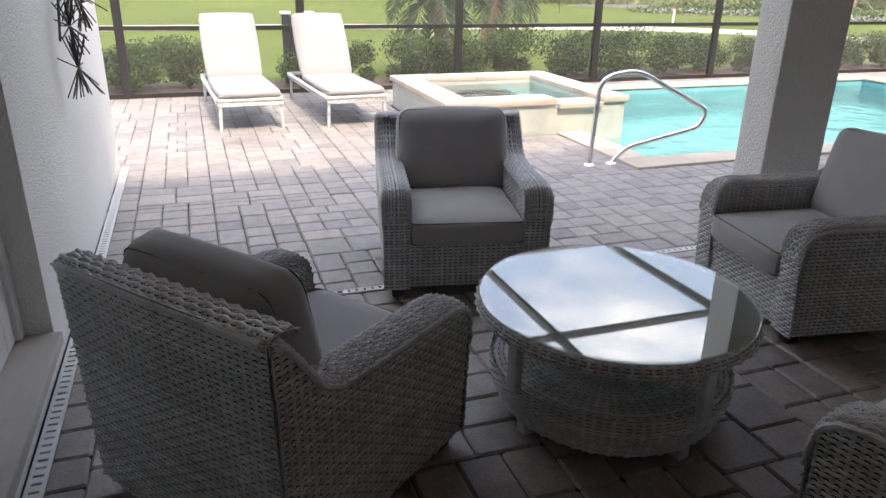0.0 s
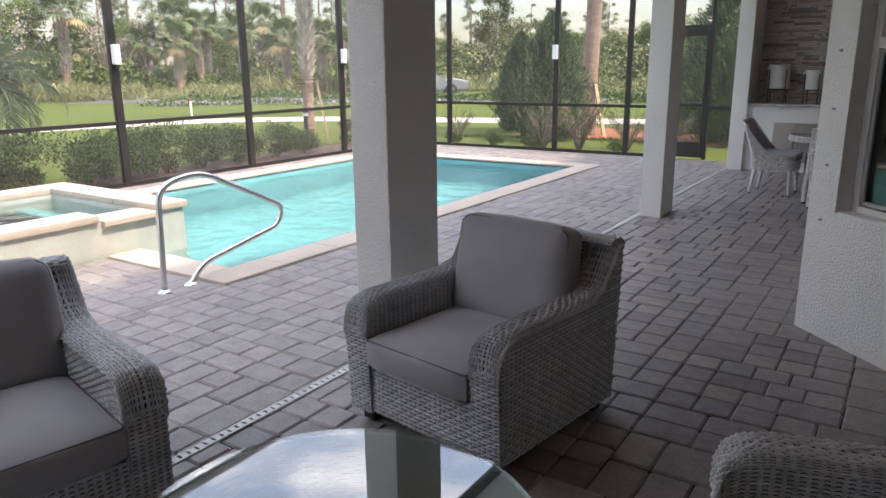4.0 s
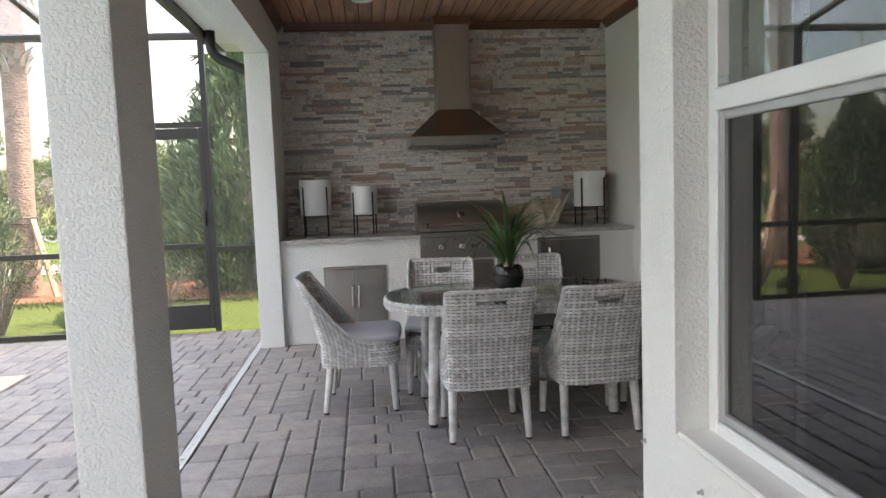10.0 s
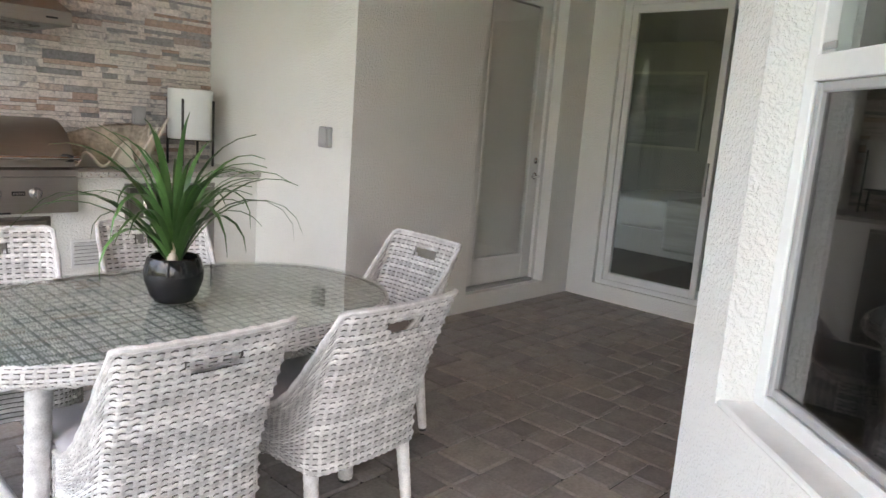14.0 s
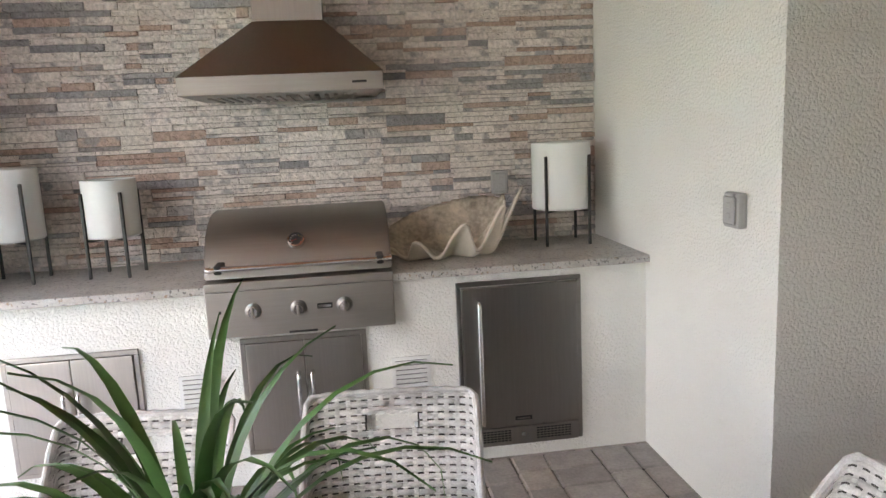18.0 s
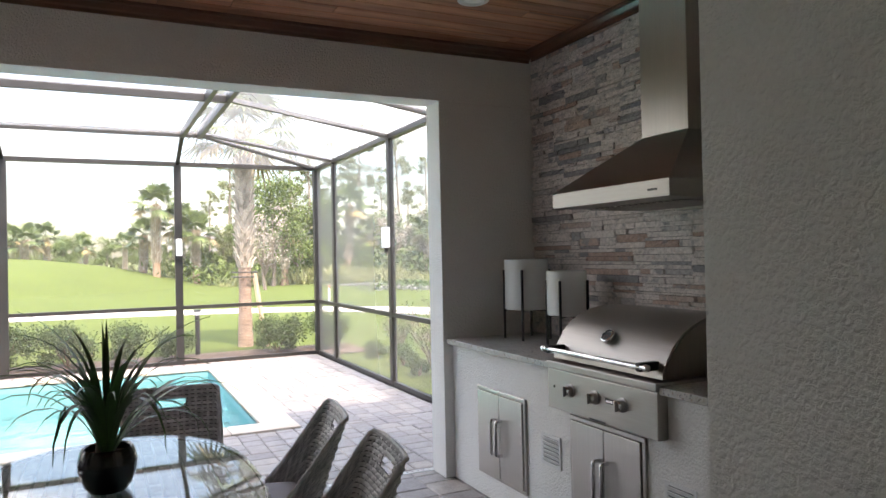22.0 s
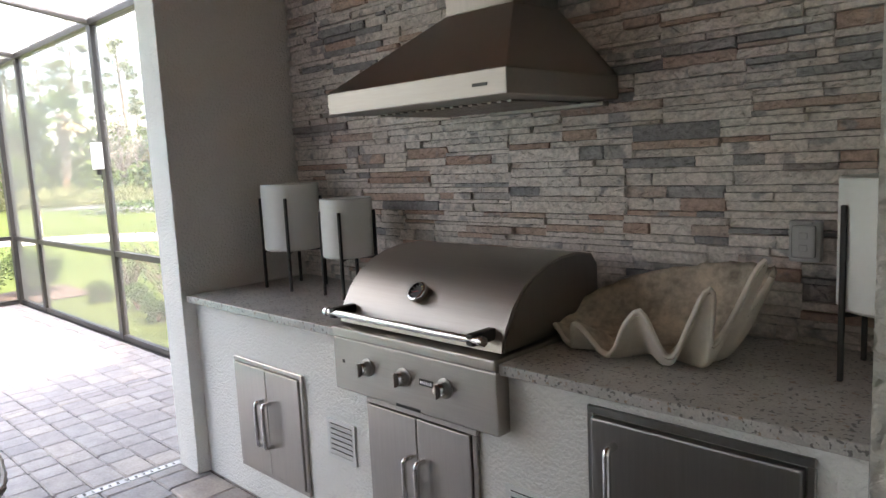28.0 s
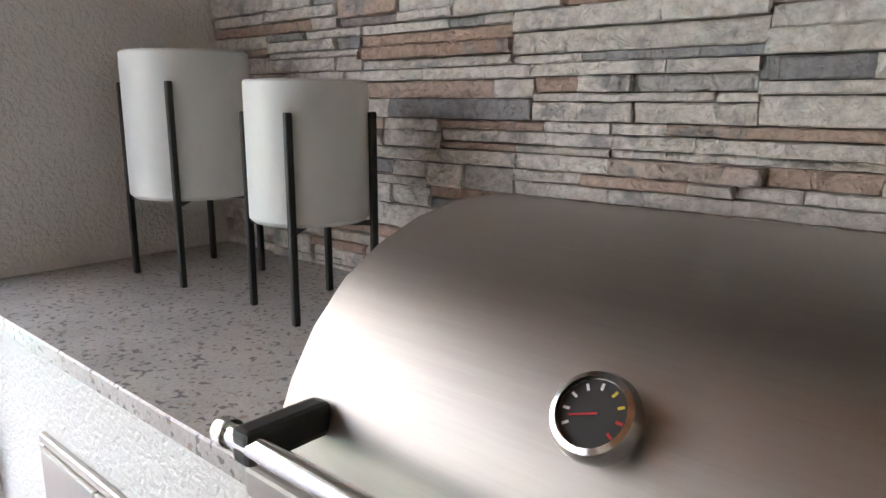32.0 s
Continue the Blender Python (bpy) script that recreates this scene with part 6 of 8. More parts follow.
copy_thing(woods["broad"][0], on_ground(-36.8, 6.0, 60, 0.92))
copy_thing(woods["broad"][1], on_ground(-39.5, 9.5, 200, 0.95))
copy_thing(woods["bare"][0], on_ground(-31.0, 4.4, 100, 0.8))
for x, y, s in ((-18, 31, 0.7), (-10, 34, 0.75), (-25, 27, 0.6), (-3.5, 15, 0.5), (1, 14, 0.55), (6, 13, 0.6)):
    copy_thing(rng.choice(woods["broad"]), on_ground(x, y, rng.uniform(0, 360), s * 0.9))


def thicket(name, pts, width, hgt, n, material, label, seed, ln=0.3, wd=0.1, up=0.8):
    """A long uneven band of low growth along a line on the ground."""
    g = np.random.default_rng(seed)
    p = np.array(curve_pts(pts, 12))
    i = g.integers(0, len(p) - 1, n)
    q = p[i] + (p[i + 1] - p[i]) * g.random(n)[:, None] + g.normal(size=(n, 2)) * width / 3
    hump = hgt * (0.55 + 0.3 * np.sin(q[:, 0] * 1.1) * np.sin(q[:, 1] * 1.3) + 0.25 * np.sin(q[:, 0] * 0.37 + q[:, 1] * 0.31))
    z = np.array([height(a, b) for a, b in q]) + np.abs(hump) * g.random(n) ** 0.7
    c = np.stack([q[:, 0], q[:, 1], z], 1)
    d, s = rand_dirs(g, n, up)
    v, f = leaf_faces(c, d, s, ln * g.uniform(0.6, 1.4, n), wd * g.uniform(0.6, 1.3, n))
    return tagged(raw_part(name, v, f, M[material], smooth=False), label, "shrubs", kind="stuff")


def arc(a0, a1, d0, d1, n=8):
    return [polar(a0 + (a1 - a0) * i / n, d0 + (d1 - d0) * i / n) for i in range(n + 1)]


thicket("tall_grass", arc(104, 164, 37, 40), 3.2, 1.1, 15000, "reed", "straw-coloured tall grass before the woods", 101, 0.7, 0.06, 1.4)
thicket("undergrowth", arc(84, 127, 47, 48), 6.0, 2.9, 32000, "far_leaf", "low olive undergrowth before the far trees", 107, 0.32, 0.18)
thicket("undergrowth", arc(126, 168, 46, 48), 6.0, 2.6, 34000, "tree_leaf", "dense green undergrowth of the far woods", 102, 0.34, 0.2)
thicket("undergrowth", arc(166, 200, 76, 96), 6.0, 2.0, 15000, "far_leaf", "dense green undergrowth beyond the fairway", 103, 0.5, 0.28)
thicket("low_hedge", arc(100, 150, 25.5, 29), 1.5, 0.7, 11000, "hedge", "low leafy hedge beyond the cart path", 104, 0.16, 0.09)
thicket("flowers", arc(108, 150, 24.3, 27.8), 1.0, 0.35, 1500, "sling", "small white flowers along the hedge", 105, 0.1, 0.08)
thicket("grass_tufts", [(-6.3, 2.4), (-3.5, 2.9), (0, 2.6), (3.5, 3.0)], 0.5, 0.12, 2600, "grass", "rough grass edge of the pine straw bed", 106, 0.1, 0.012, 1.4)

# bunker on a mound
MX, MY, MRX, MRY = -50.0, -13.0, 20.0, 17.0
MR, MZ = [0.0, 0.35, 0.6, 0.8, 1.0], [2.0, 1.75, 1.2, 0.5, -0.3]


def mound_z(r):
    return float(np.interp(r, MR, MZ))


mv, mf = [], []
NB, NR = 48, 14
for j in range(NR + 1):
    for i in range(NB):
        a, r = 2 * math.pi * i / NB, 1 - j / NR
        mv.append((MX + MRX * r * math.cos(a), MY + MRY * r * math.sin(a), mound_z(r)))
for j in range(NR):
    for i in range(NB):
        mf.append((j * NB + i, j * NB + (i + 1) % NB, (j + 1) * NB + (i + 1) % NB, (j + 1) * NB + i))
tagged(raw_part("mound", mv, mf, M["grass"]), "smooth grassy golf mound on the fairway", "mound", kind="structure")
sv, sf = [], []
for i in range(41):
    t = i / 40
    y = MY - 6.6 + 12.0 * t
    wide = 0.24 * math.sin(math.pi * t) ** 0.7 * (1.0 - 0.55 * t) + 0.012
    for j in range(6):
        r = 0.80 + 0.02 * math.sin(t * 9) - wide * j / 5
        dx = math.sqrt(max(0.01, r * r - ((y - MY) / MRY) ** 2))
        sv.append((MX + MRX * dx, y, mound_z(r) + 0.05))
        if i and j:
            n = i * 6 + j
            sf.append((n - 7, n - 6, n, n - 1))
tagged(raw_part("bunker", sv, sf, M["sand"]), "pale sand bunker cut into the mound", "bunker", kind="structure")

# far houses
def make_house(x, y, turn, w, d, h, rise):
    ob = thing("house", on_ground(x, y, turn), "distant low house with a grey tiled hip roof", "house", "far houses")
    part("wall", bx(-w / 2, w / 2, -d / 2, d / 2, -0.5, h), M["far_wall"], ob)
    rb = bmesh.new()
    e = 0.6
    lo = [rb.verts.new(p) for p in ((-w / 2 - e, -d / 2 - e, h), (w / 2 + e, -d / 2 - e, h), (w / 2 + e, d / 2 + e, h), (-w / 2 - e, d / 2 + e, h))]
    a, b = rb.verts.new((-w / 2 + d / 2, 0, h + rise)), rb.verts.new((w / 2 - d / 2, 0, h + rise))
    for q in ((lo[0], lo[1], b, a), (lo[1], lo[2], b), (lo[2], lo[3], a, b), (lo[3], lo[0], a), tuple(lo[::-1])):
        rb.faces.new(q)
    part("roof", rb, M["roof_tile"], ob, "grey tiled hip roof")
    for k in range(5):
        u = -w / 2 + w * (k + 0.5) / 5
        for sg in (-1, 1):
            wn_ = part("window", bx(u - 0.9, u + 0.9, sg * d / 2 - 0.05, sg * d / 2 + 0.05, 0.4, h - 0.5), M["bronze"], ob)
            part("pane", bx(u - 0.8, u + 0.8, sg * d / 2 - 0.06, sg * d / 2 + 0.06, 0.5, h - 0.6), M["glass_far"], wn_)
    return ob


M["glass_far"] = mat("far_window_glass", (0.05, 0.06, 0.07), rough=0.1, spread=0.1, bump=0.0)
make_house(-118, -38, 75, 24, 15, 3.0, 4.6)
make_house(-126, -72, 60, 22, 14, 3.0, 4.2)
make_house(-150, 16, 85, 20, 13, 3.0, 3.6)

# road with a parked car beyond the hedge
M["asphalt"] = mat("road_asphalt", (0.09, 0.088, 0.085), rough=0.9, spread=0.15, scale=2, fine=40, bump=0.3)
ribbon("road", curve_pts([polar(70, 38), polar(85, 34), polar(100, 31.5), polar(112, 31), polar(126, 31), polar(140, 32.5), polar(155, 37)]), 5.0, "asphalt", "grey asphalt road beyond the hedge", "road")


def make_car(m):
    ob = thing("car", m, "silver estate car with dark windows parked on the road", "car")
    prof = [(-2.35, 0.35), (2.3, 0.35), (2.38, 0.62), (2.3, 0.85), (1.15, 1.0), (0.55, 1.0), (-2.2, 1.02), (-2.38, 0.8)]
    bm = extrude(prof, "y", -0.9, 0.9)
    bmesh.ops.bevel(bm, geom=list(bm.edges), offset=0.08, segments=2, affect="EDGES")
    part("body", bm, M["car"], ob, smooth=True)
    cab = extrude([(0.95, 1.0), (0.25, 1.55), (-1.85, 1.6), (-2.2, 1.0)], "y", -0.78, 0.78)
    bmesh.ops.bevel(cab, geom=list(cab.edges), offset=0.06, segments=2, affect="EDGES")
    part("roof", cab, M["car"], ob, smooth=True)
    for sg in (-1, 1):
        part("side_window", extrude([(0.72, 1.05), (0.2, 1.48), (-0.7, 1.5), (-0.7, 1.05)], "y", sg * 0.77, sg * 0.795), M["glass_far"], ob)
        part("side_window", extrude([(-0.78, 1.05), (-0.78, 1.5), (-1.75, 1.5), (-1.95, 1.05)], "y", sg * 0.77, sg * 0.795), M["glass_far"], ob)
        for x in (-1.45, 1.45):
            wh = part("wheel", moved(turned([(0, -0.1), (0.3, -0.1), (0.34, -0.06), (0.34, 0.06), (0.3, 0.1), (0, 0.1)], 20), Matrix.Translation((x, sg * 0.84, 0.34)) @ Matrix.Rotation(math.pi / 2, 4, "X")), M["rubber"], ob, smooth=True)
            part("rim", moved(turned([(0, -0.115), (0.2, -0.112), (0.21, -0.1), (0.21, 0.1), (0.2, 0.112), (0, 0.115)], 16), Matrix.Translation((x, sg * 0.84, 0.34)) @ Matrix.Rotation(math.pi / 2, 4, "X")), M["chrome"], wh, smooth=True)
        part("tail_lamp", bx(-2.37, -2.25, sg * 0.7 - 0.1, sg * 0.7 + 0.1, 0.75, 0.98, 0.03), M["red"], ob)
        part("roof_rail", tube([(0.1, sg * 0.68, 1.6), (0.0, sg * 0.68, 1.66), (-1.6, sg * 0.68, 1.68), (-1.75, sg * 0.68, 1.62)], 0.02, 6), M["chrome"], ob)
    return ob


make_car(on_ground(-19.3, 19.2, 36))

# bollards and marker stakes
def make_bollard(x, y, label):
    ob = thing("bollard_light", on_ground(x, y), label, "bollard light", "garden bollards")
    part("post", turned([(0, -0.05), (0.04, -0.05), (0.04, 0.66), (0, 0.66)], 14), M["black"], ob, smooth=True)
    part("head", turned([(0.0, 0.66), (0.05, 0.66), (0.05, 0.72), (0.04, 0.73), (0, 0.73)], 14), M["lamp_lens"], ob, smooth=True)
    part("cap", turned([(0, 0.75), (0.04, 0.75), (0.065, 0.735), (0.065, 0.725), (0, 0.725)], 14), M["black"], ob, smooth=True)


for x, y in ((-7.55, -1.45),):
    make_bollard(x, y, "dark garden bollard light with a pale head")
ub = thing("utility_posts", on_ground(-7.4, -10.28), "two black white-capped posts with a dark box between them", "utility box")
for y in (-0.165, 0.165):
    part("post", bx(-0.055, 0.055, y - 0.055, y + 0.055, -0.1, 0.97, 0.008), M["black"], ub)
    part("cap", bx(-0.07, 0.07, y - 0.07, y + 0.07, 0.97, 1.01, 0.01), M["lamp_lens"], ub)
part("box", bx(-0.06, 0.06, -0.105, 0.105, 0.2, 0.94, 0.01), M["bronze"], ub)
for x, y in ((-17.9, 3.8),):
    ob = thing("marker_stake", on_ground(x, y), "thin white marker stake in the lawn", "marker stake", "lawn marker stakes")
    part("stake", bx(-0.025, 0.025, -0.025, 0.025, -0.1, 0.55, 0.006), M["lamp_lens"], ob)
    part("tip", bx(-0.027, 0.027, -0.027, 0.027, 0.55, 0.62, 0.006), M["red"], ob, "red painted tip")

# ---- woven furniture ----
def weave(surf, lu, lv, pu=0.03, pv=0.0185, amp=0.005, crown_h=0.003, side=1.0, skip=None, lift=0.0015, bundle=1, stakes=1, fill=0.405, gap=0, cut=None):
    """Woven strands over a surface: flat strands along u pass over and under stakes that run along v. Returns vertices and faces."""
    rows = max(2, int(round(lv / pv)))
    n = max(4, 2 * int(round(lu / pu)))
    u = np.linspace(0, 1, n + 1)
    vs, fs = [], []

    def offset(uu, vv, off):
        p = surf(uu, vv)
        e = 1e-3
        du = surf(np.clip(uu + e, 0, 1), vv) - surf(np.clip(uu - e, 0, 1), vv)
        dw = surf(uu, np.clip(vv + e, 0, 1)) - surf(uu, np.clip(vv - e, 0, 1))
        nn = np.cross(du, dw)
        nn /= np.maximum(np.linalg.norm(nn, axis=1, keepdims=True), 1e-9)
        return p + nn * (side * off)[:, None]

    def strip(cols):
        m = len(cols[0])
        base = len(vs)
        vs.extend(np.concatenate(cols).tolist())
        mid = cols[len(cols) // 2]
        for i in range(m - 1):
            at = (mid[i] + mid[i + 1]) / 2
            if (skip is not None and skip(at)) or (cut is not None and cut(at)):
                continue
            for k in range(len(cols) - 1):
                a = base + k * m + i
                q = (a, a + 1, a + 1 + m, a + m)
                fs.append(q if side > 0 else q[::-1])

    for r in range(rows):
        if gap and r % gap == gap - 1:
            continue
        v0 = (r + 0.5) / rows
        hw = fill / rows
        wave = amp * np.cos(np.pi * (np.arange(n + 1) / 2.0 + r // bundle))
        strip([offset(u, np.full_like(u, np.clip(v0 + dv, 0, 1)), lift + hh + wave) for dv, hh in ((-hw, -0.0015), (-0.4 * hw, crown_h * 0.8), (0.4 * hw, crown_h * 0.8), (hw, -0.0015))])
    vv = np.linspace(0, 1, max(3, rows) + 1)
    for k in range(0, n + 1, 2):
        for q in range(stakes):
            h = (0.42 if stakes == 1 else 0.8 / stakes) / n
            c = k / n + (q + 0.5 - stakes / 2) * 1.9 / stakes / n
            if -h < c < 1 + h:
                strip([offset(np.full_like(vv, np.clip(c + s, 0, 1)), vv, np.full_like(vv, d)) for s, d in ((h, 0.0005), (0.0, 0.003), (-h, 0.0005))])
    return vs, fs


def sheet_of(surf, nu, nv, skip=None):
    u, v = np.meshgrid(np.linspace(0, 1, nu + 1), np.linspace(0, 1, nv + 1), indexing="ij")
    p = surf(u.ravel(), v.ravel())
    fs = []
    for i in range(nu):
        for j in range(nv):
            a = i * (nv + 1) + j
            q = (a, a + nv + 1, a + nv + 2, a + 1)
            if skip is not None and skip(p[list(q)].mean(0)):
                continue
            fs.append(q)
    return p.tolist(), fs


def woven(name, surfs, material, gap_sheet, parent, label="", skip=None, both=False, **kw):
    """One part made of several woven panels, the strands as a sub-part over a sheet coloured for the shade in the gaps.
    """
    vs, fs, cv, cf = [], [], [], []
    for surf, lu, lv, *opt in surfs:
        sides = (1.0, -1.0) if both else (opt[0] if opt else 1.0,)
        for sd in sides:
            a, b = weave(surf, lu, lv, side=sd, skip=skip, **kw)
            n = len(vs)
            vs += a
            fs += [tuple(n + i for i in q) for q in b]
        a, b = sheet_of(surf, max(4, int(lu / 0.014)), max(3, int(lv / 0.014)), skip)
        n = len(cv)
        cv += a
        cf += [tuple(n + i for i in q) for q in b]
    ob = raw_part(name, cv, cf, gap_sheet, parent, label)
    raw_part("woven_strand", vs, fs, material, ob, kind="stuff")
    return ob


def st(*cols):
    return np.stack(np.broadcast_arrays(*cols), -1).astype(float)


def cushion(x0, x1, y0, y1, z0, z1, r=0.035, puff=0.015, bm=None):
    """A stuffed box cushion with soft edges and a crowned top."""
    own = bmesh.new()
    bmesh.ops.create_cube(own, size=2.0)
    bmesh.ops.subdivide_edges(own, edges=list(own.edges), cuts=11, use_grid_fill=True)
    hx, hy, hz = (x1 - x0) / 2, (y1 - y0) / 2, (z1 - z0) / 2
    for v in own.verts:
        x, y, z = v.co
        p = Vector((x * hx, y * hy, z * hz))
        q = Vector((max(-hx + r, min(hx - r, p.x)), max(-hy + r, min(hy - r, p.y)), max(-hz + r, min(hz - r, p.z))))
        d = p - q
        if d.length > 1e-6:
            p = q + d.normalized() * min(d.length, r)
        swell = puff * (1 - abs(x) ** 3) * (1 - abs(y) ** 3)
        p.z += (1 if z > 0 else -0.3) * swell * abs(z)
        p.x += 0.012 * x * (1 - abs(z) ** 2) * (1 - abs(y) ** 2)
        p.y += 0.012 * y * (1 - abs(z) ** 2) * (1 - abs(x) ** 2)
        w = noise.noise(Vector((p.x * 7 + x0 * 5, p.y * 7, p.z * 7 + z0 * 3)))
        p += Vector((0, 0, 0.004 * w))
        v.co = p + Vector(((x0 + x1) / 2, (y0 + y1) / 2, (z0 + z1) / 2))
    return join(bm, own)


def box_piping(x0, x1, y0, y1, z, r=0.0036, c=0.03):
    pts = rounded([((x0 + x1) / 2, y0, z), (x1, y0, z), (x1, y1, z), (x0, y1, z), (x0, y0, z), ((x0 + x1) / 2, y0, z)], c, 4)
    return tube(pts, r, 6)


# lounge armchair, facing +y, its base centre on the floor
ARM_Y = np.array([0.415, 0.41, 0.395, 0.36, 0.30, 0.20, 0.10, 0.0, -0.08, -0.15, -0.21, -0.27, -0.32, -0.38, -0.42])
ARM_Z = np.array([0.40, 0.475, 0.515, 0.54, 0.550, 0.550, 0.549, 0.549, 0.550, 0.552, 0.558, 0.59, 0.665, 0.745, 0.757])


def arm_top(y):
    return np.interp(-y, -ARM_Y, ARM_Z)


HW, AW = 0.40, 0.125


def make_armchair(m, label):
    ob = thing("armchair", m, label, "armchair", "armchairs round the coffee table")
    for sgn in (-1, 1):
        xo, xi = sgn * HW, sgn * (HW - AW)

        def outer(u, v):
            y = 0.41 - 0.83 * u
            return st(xo - sgn * 0.03 * (1 - v) ** 2 * 0.6, y * (0.94 + 0.06 * v), np.minimum(0.05 + 0.70 * v, arm_top(y) - 0.012))

        def inner(u, v):
            y = 0.40 - 0.70 * u
            return st(xi + 0 * u, y, 0.28 + (arm_top(y) - 0.02 - 0.28) * v)

        t = np.linspace(0, 1, len(ARM_Y))

        def top(u, v):
            y = np.interp(u, t, ARM_Y)
            a = (v - 0.5) * math.pi
            return st(sgn * (HW - AW / 2) + (AW / 2 + 0.004) * np.sign(np.sin(a)) * np.abs(np.sin(a)) ** 0.82, y, np.interp(u, t, ARM_Z) - 0.022 + 0.026 * np.abs(np.cos(a)) ** 0.7)

        def front(u, v):
            return st(xi + (xo - xi) * u, 0.412 + 0.004 * np.sin(np.pi * u) - 0.02 * (1 - v), 0.05 + 0.38 * v)

        s_out = -1.0 if sgn > 0 else 1.0
        woven("arm", [(outer, 0.83, 0.7, -s_out * -1.0), (inner, 0.7, 0.36, s_out * -1.0), (top, 1.15, 0.26, 1.0), (front, AW, 0.42, -s_out * -1.0)], M["wicker_grey"], M["wicker_shade"], ob, both=True, pu=0.026, pv=0.0165, fill=0.37)

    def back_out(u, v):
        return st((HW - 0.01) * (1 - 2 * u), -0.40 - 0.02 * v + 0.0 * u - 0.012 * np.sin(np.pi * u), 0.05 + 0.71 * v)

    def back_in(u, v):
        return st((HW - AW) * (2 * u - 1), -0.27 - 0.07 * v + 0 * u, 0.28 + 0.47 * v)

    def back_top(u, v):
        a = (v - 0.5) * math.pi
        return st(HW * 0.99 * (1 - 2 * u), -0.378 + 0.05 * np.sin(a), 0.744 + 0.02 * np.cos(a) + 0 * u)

    woven("backrest", [(back_out, 0.78, 0.8), (back_in, 0.55, 0.5), (back_top, 0.78, 0.12)], M["wicker_grey"], M["wicker_shade"], ob, both=True, pu=0.026, pv=0.0165, fill=0.37, amp=0.0042)

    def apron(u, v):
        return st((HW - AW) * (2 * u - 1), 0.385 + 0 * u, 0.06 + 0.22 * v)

    woven("seat_frame", [(apron, 0.55, 0.22)], M["wicker_grey"], M["wicker_shade"], ob, both=True, pu=0.026, pv=0.0165, fill=0.37)
    part("seat_deck", bx(-HW + AW, HW - AW, -0.3, 0.37, 0.24, 0.27), M["wicker_shade"], ob)
    for sgn in (-1, 1):
        line = [(sgn * (HW + 0.002), y, arm_top(y) - 0.016) for y in np.linspace(0.40, -0.40, 64)]
        part("edge_braid", tube(line, 0.01, 7, radii=[0.011 if i % 2 else 0.009 for i in range(64)]), M["wicker_grey"], ob, smooth=True)
    line = [(x, -0.424, 0.747) for x in np.linspace(0.02 - HW, HW - 0.02, 60)]
    part("edge_braid", tube(line, 0.01, 7, radii=[0.0145 if i % 2 else 0.0125 for i in range(60)]), M["wicker_grey"], ob, smooth=True)
    seat = part("seat_cushion", cushion(-0.272, 0.272, -0.24, 0.43, 0.272, 0.405, 0.03, 0.02), M["cushion"], ob, "charcoal grey fabric seat cushion", True)
    part("piping", box_piping(-0.268, 0.268, -0.235, 0.425, 0.393), M["piping"], seat)
    part("piping", box_piping(-0.268, 0.268, -0.235, 0.425, 0.29), M["piping"], seat)
    bc = moved(cushion(-0.29, 0.29, -0.228, 0.228, -0.08, 0.08, 0.06, 0.05), Matrix.Translation((0, -0.205, 0.588)) @ Matrix.Rotation(radians(102), 4, "X"))
    back = part("back_cushion", bc, M["cushion"], ob, "charcoal grey fabric back cushion", True)
    part("piping", moved(box_piping(-0.281, 0.281, -0.219, 0.219, -0.052, r=0.003, c=0.06), Matrix.Translation((0, -0.205, 0.588)) @ Matrix.Rotation(radians(102), 4, "X")), M["piping"], back)
    part("piping", moved(box_piping(-0.281, 0.281, -0.219, 0.219, 0.052, r=0.003, c=0.06), Matrix.Translation((0, -0.205, 0.588)) @ Matrix.Rotation(radians(102), 4, "X")), M["piping"], back)
    for x in (-0.33, 0.33):
        for y in (-0.34, 0.34):
            part("foot", bx(x - 0.03, x + 0.03, y - 0.03, y + 0.03, 0.0, 0.06, 0.006, 1), M["black"], ob)
    return ob


def facing(x, y, deg):
    """A pose on the floor whose +y looks along the given compass angle (degrees from +x, anticlockwise)."""
    return pose(x, y, 0.0, 0, 0, deg - 90)


chair = make_armchair(facing(-0.16, -10.52, -12), "grey woven wicker armchair with charcoal cushions near the pool side")
a2 = copy_thing(chair, facing(0.80, -9.02, -99))
a2["label"] = "grey woven wicker armchair with charcoal cushions beside the pillar"
a3 = copy_thing(chair, facing(1.24, -11.58, 128))
a3["label"] = "grey woven wicker armchair with charcoal cushions by the end wall"
a4 = copy_thing(chair, facing(2.39, -9.94, 197))
a4["label"] = "grey woven wicker armchair with charcoal cushions near the house wall"

# round coffee table
ct = thing("coffee_table", Matrix.Translation((1.24, -10.44, 0)), "round grey wicker coffee table with a glass top and woven base", "coffee table")
CR = 0.475
def rim(u, v):
    a = 2 * math.pi * u
    b = (v - 0.5) * 2.4
    return st((CR - 0.02 + 0.03 * np.cos(b)) * np.cos(a), (CR - 0.02 + 0.03 * np.cos(b)) * np.sin(a), 0.412 + 0.022 * np.sin(b))


def disc(u, v):
    a = 2 * math.pi * u
    r = 0.02 + (CR - 0.02) * v
    return st(r * np.cos(a), r * np.sin(a), 0.432 + 0 * u)


def drum(u, v):
    a = 2 * math.pi * u
    r = 0.372 + 0.052 * np.sin(np.pi * (0.08 + 0.5 * v))
    return st(r * np.cos(a), r * np.sin(a), 0.055 + 0.155 * v)


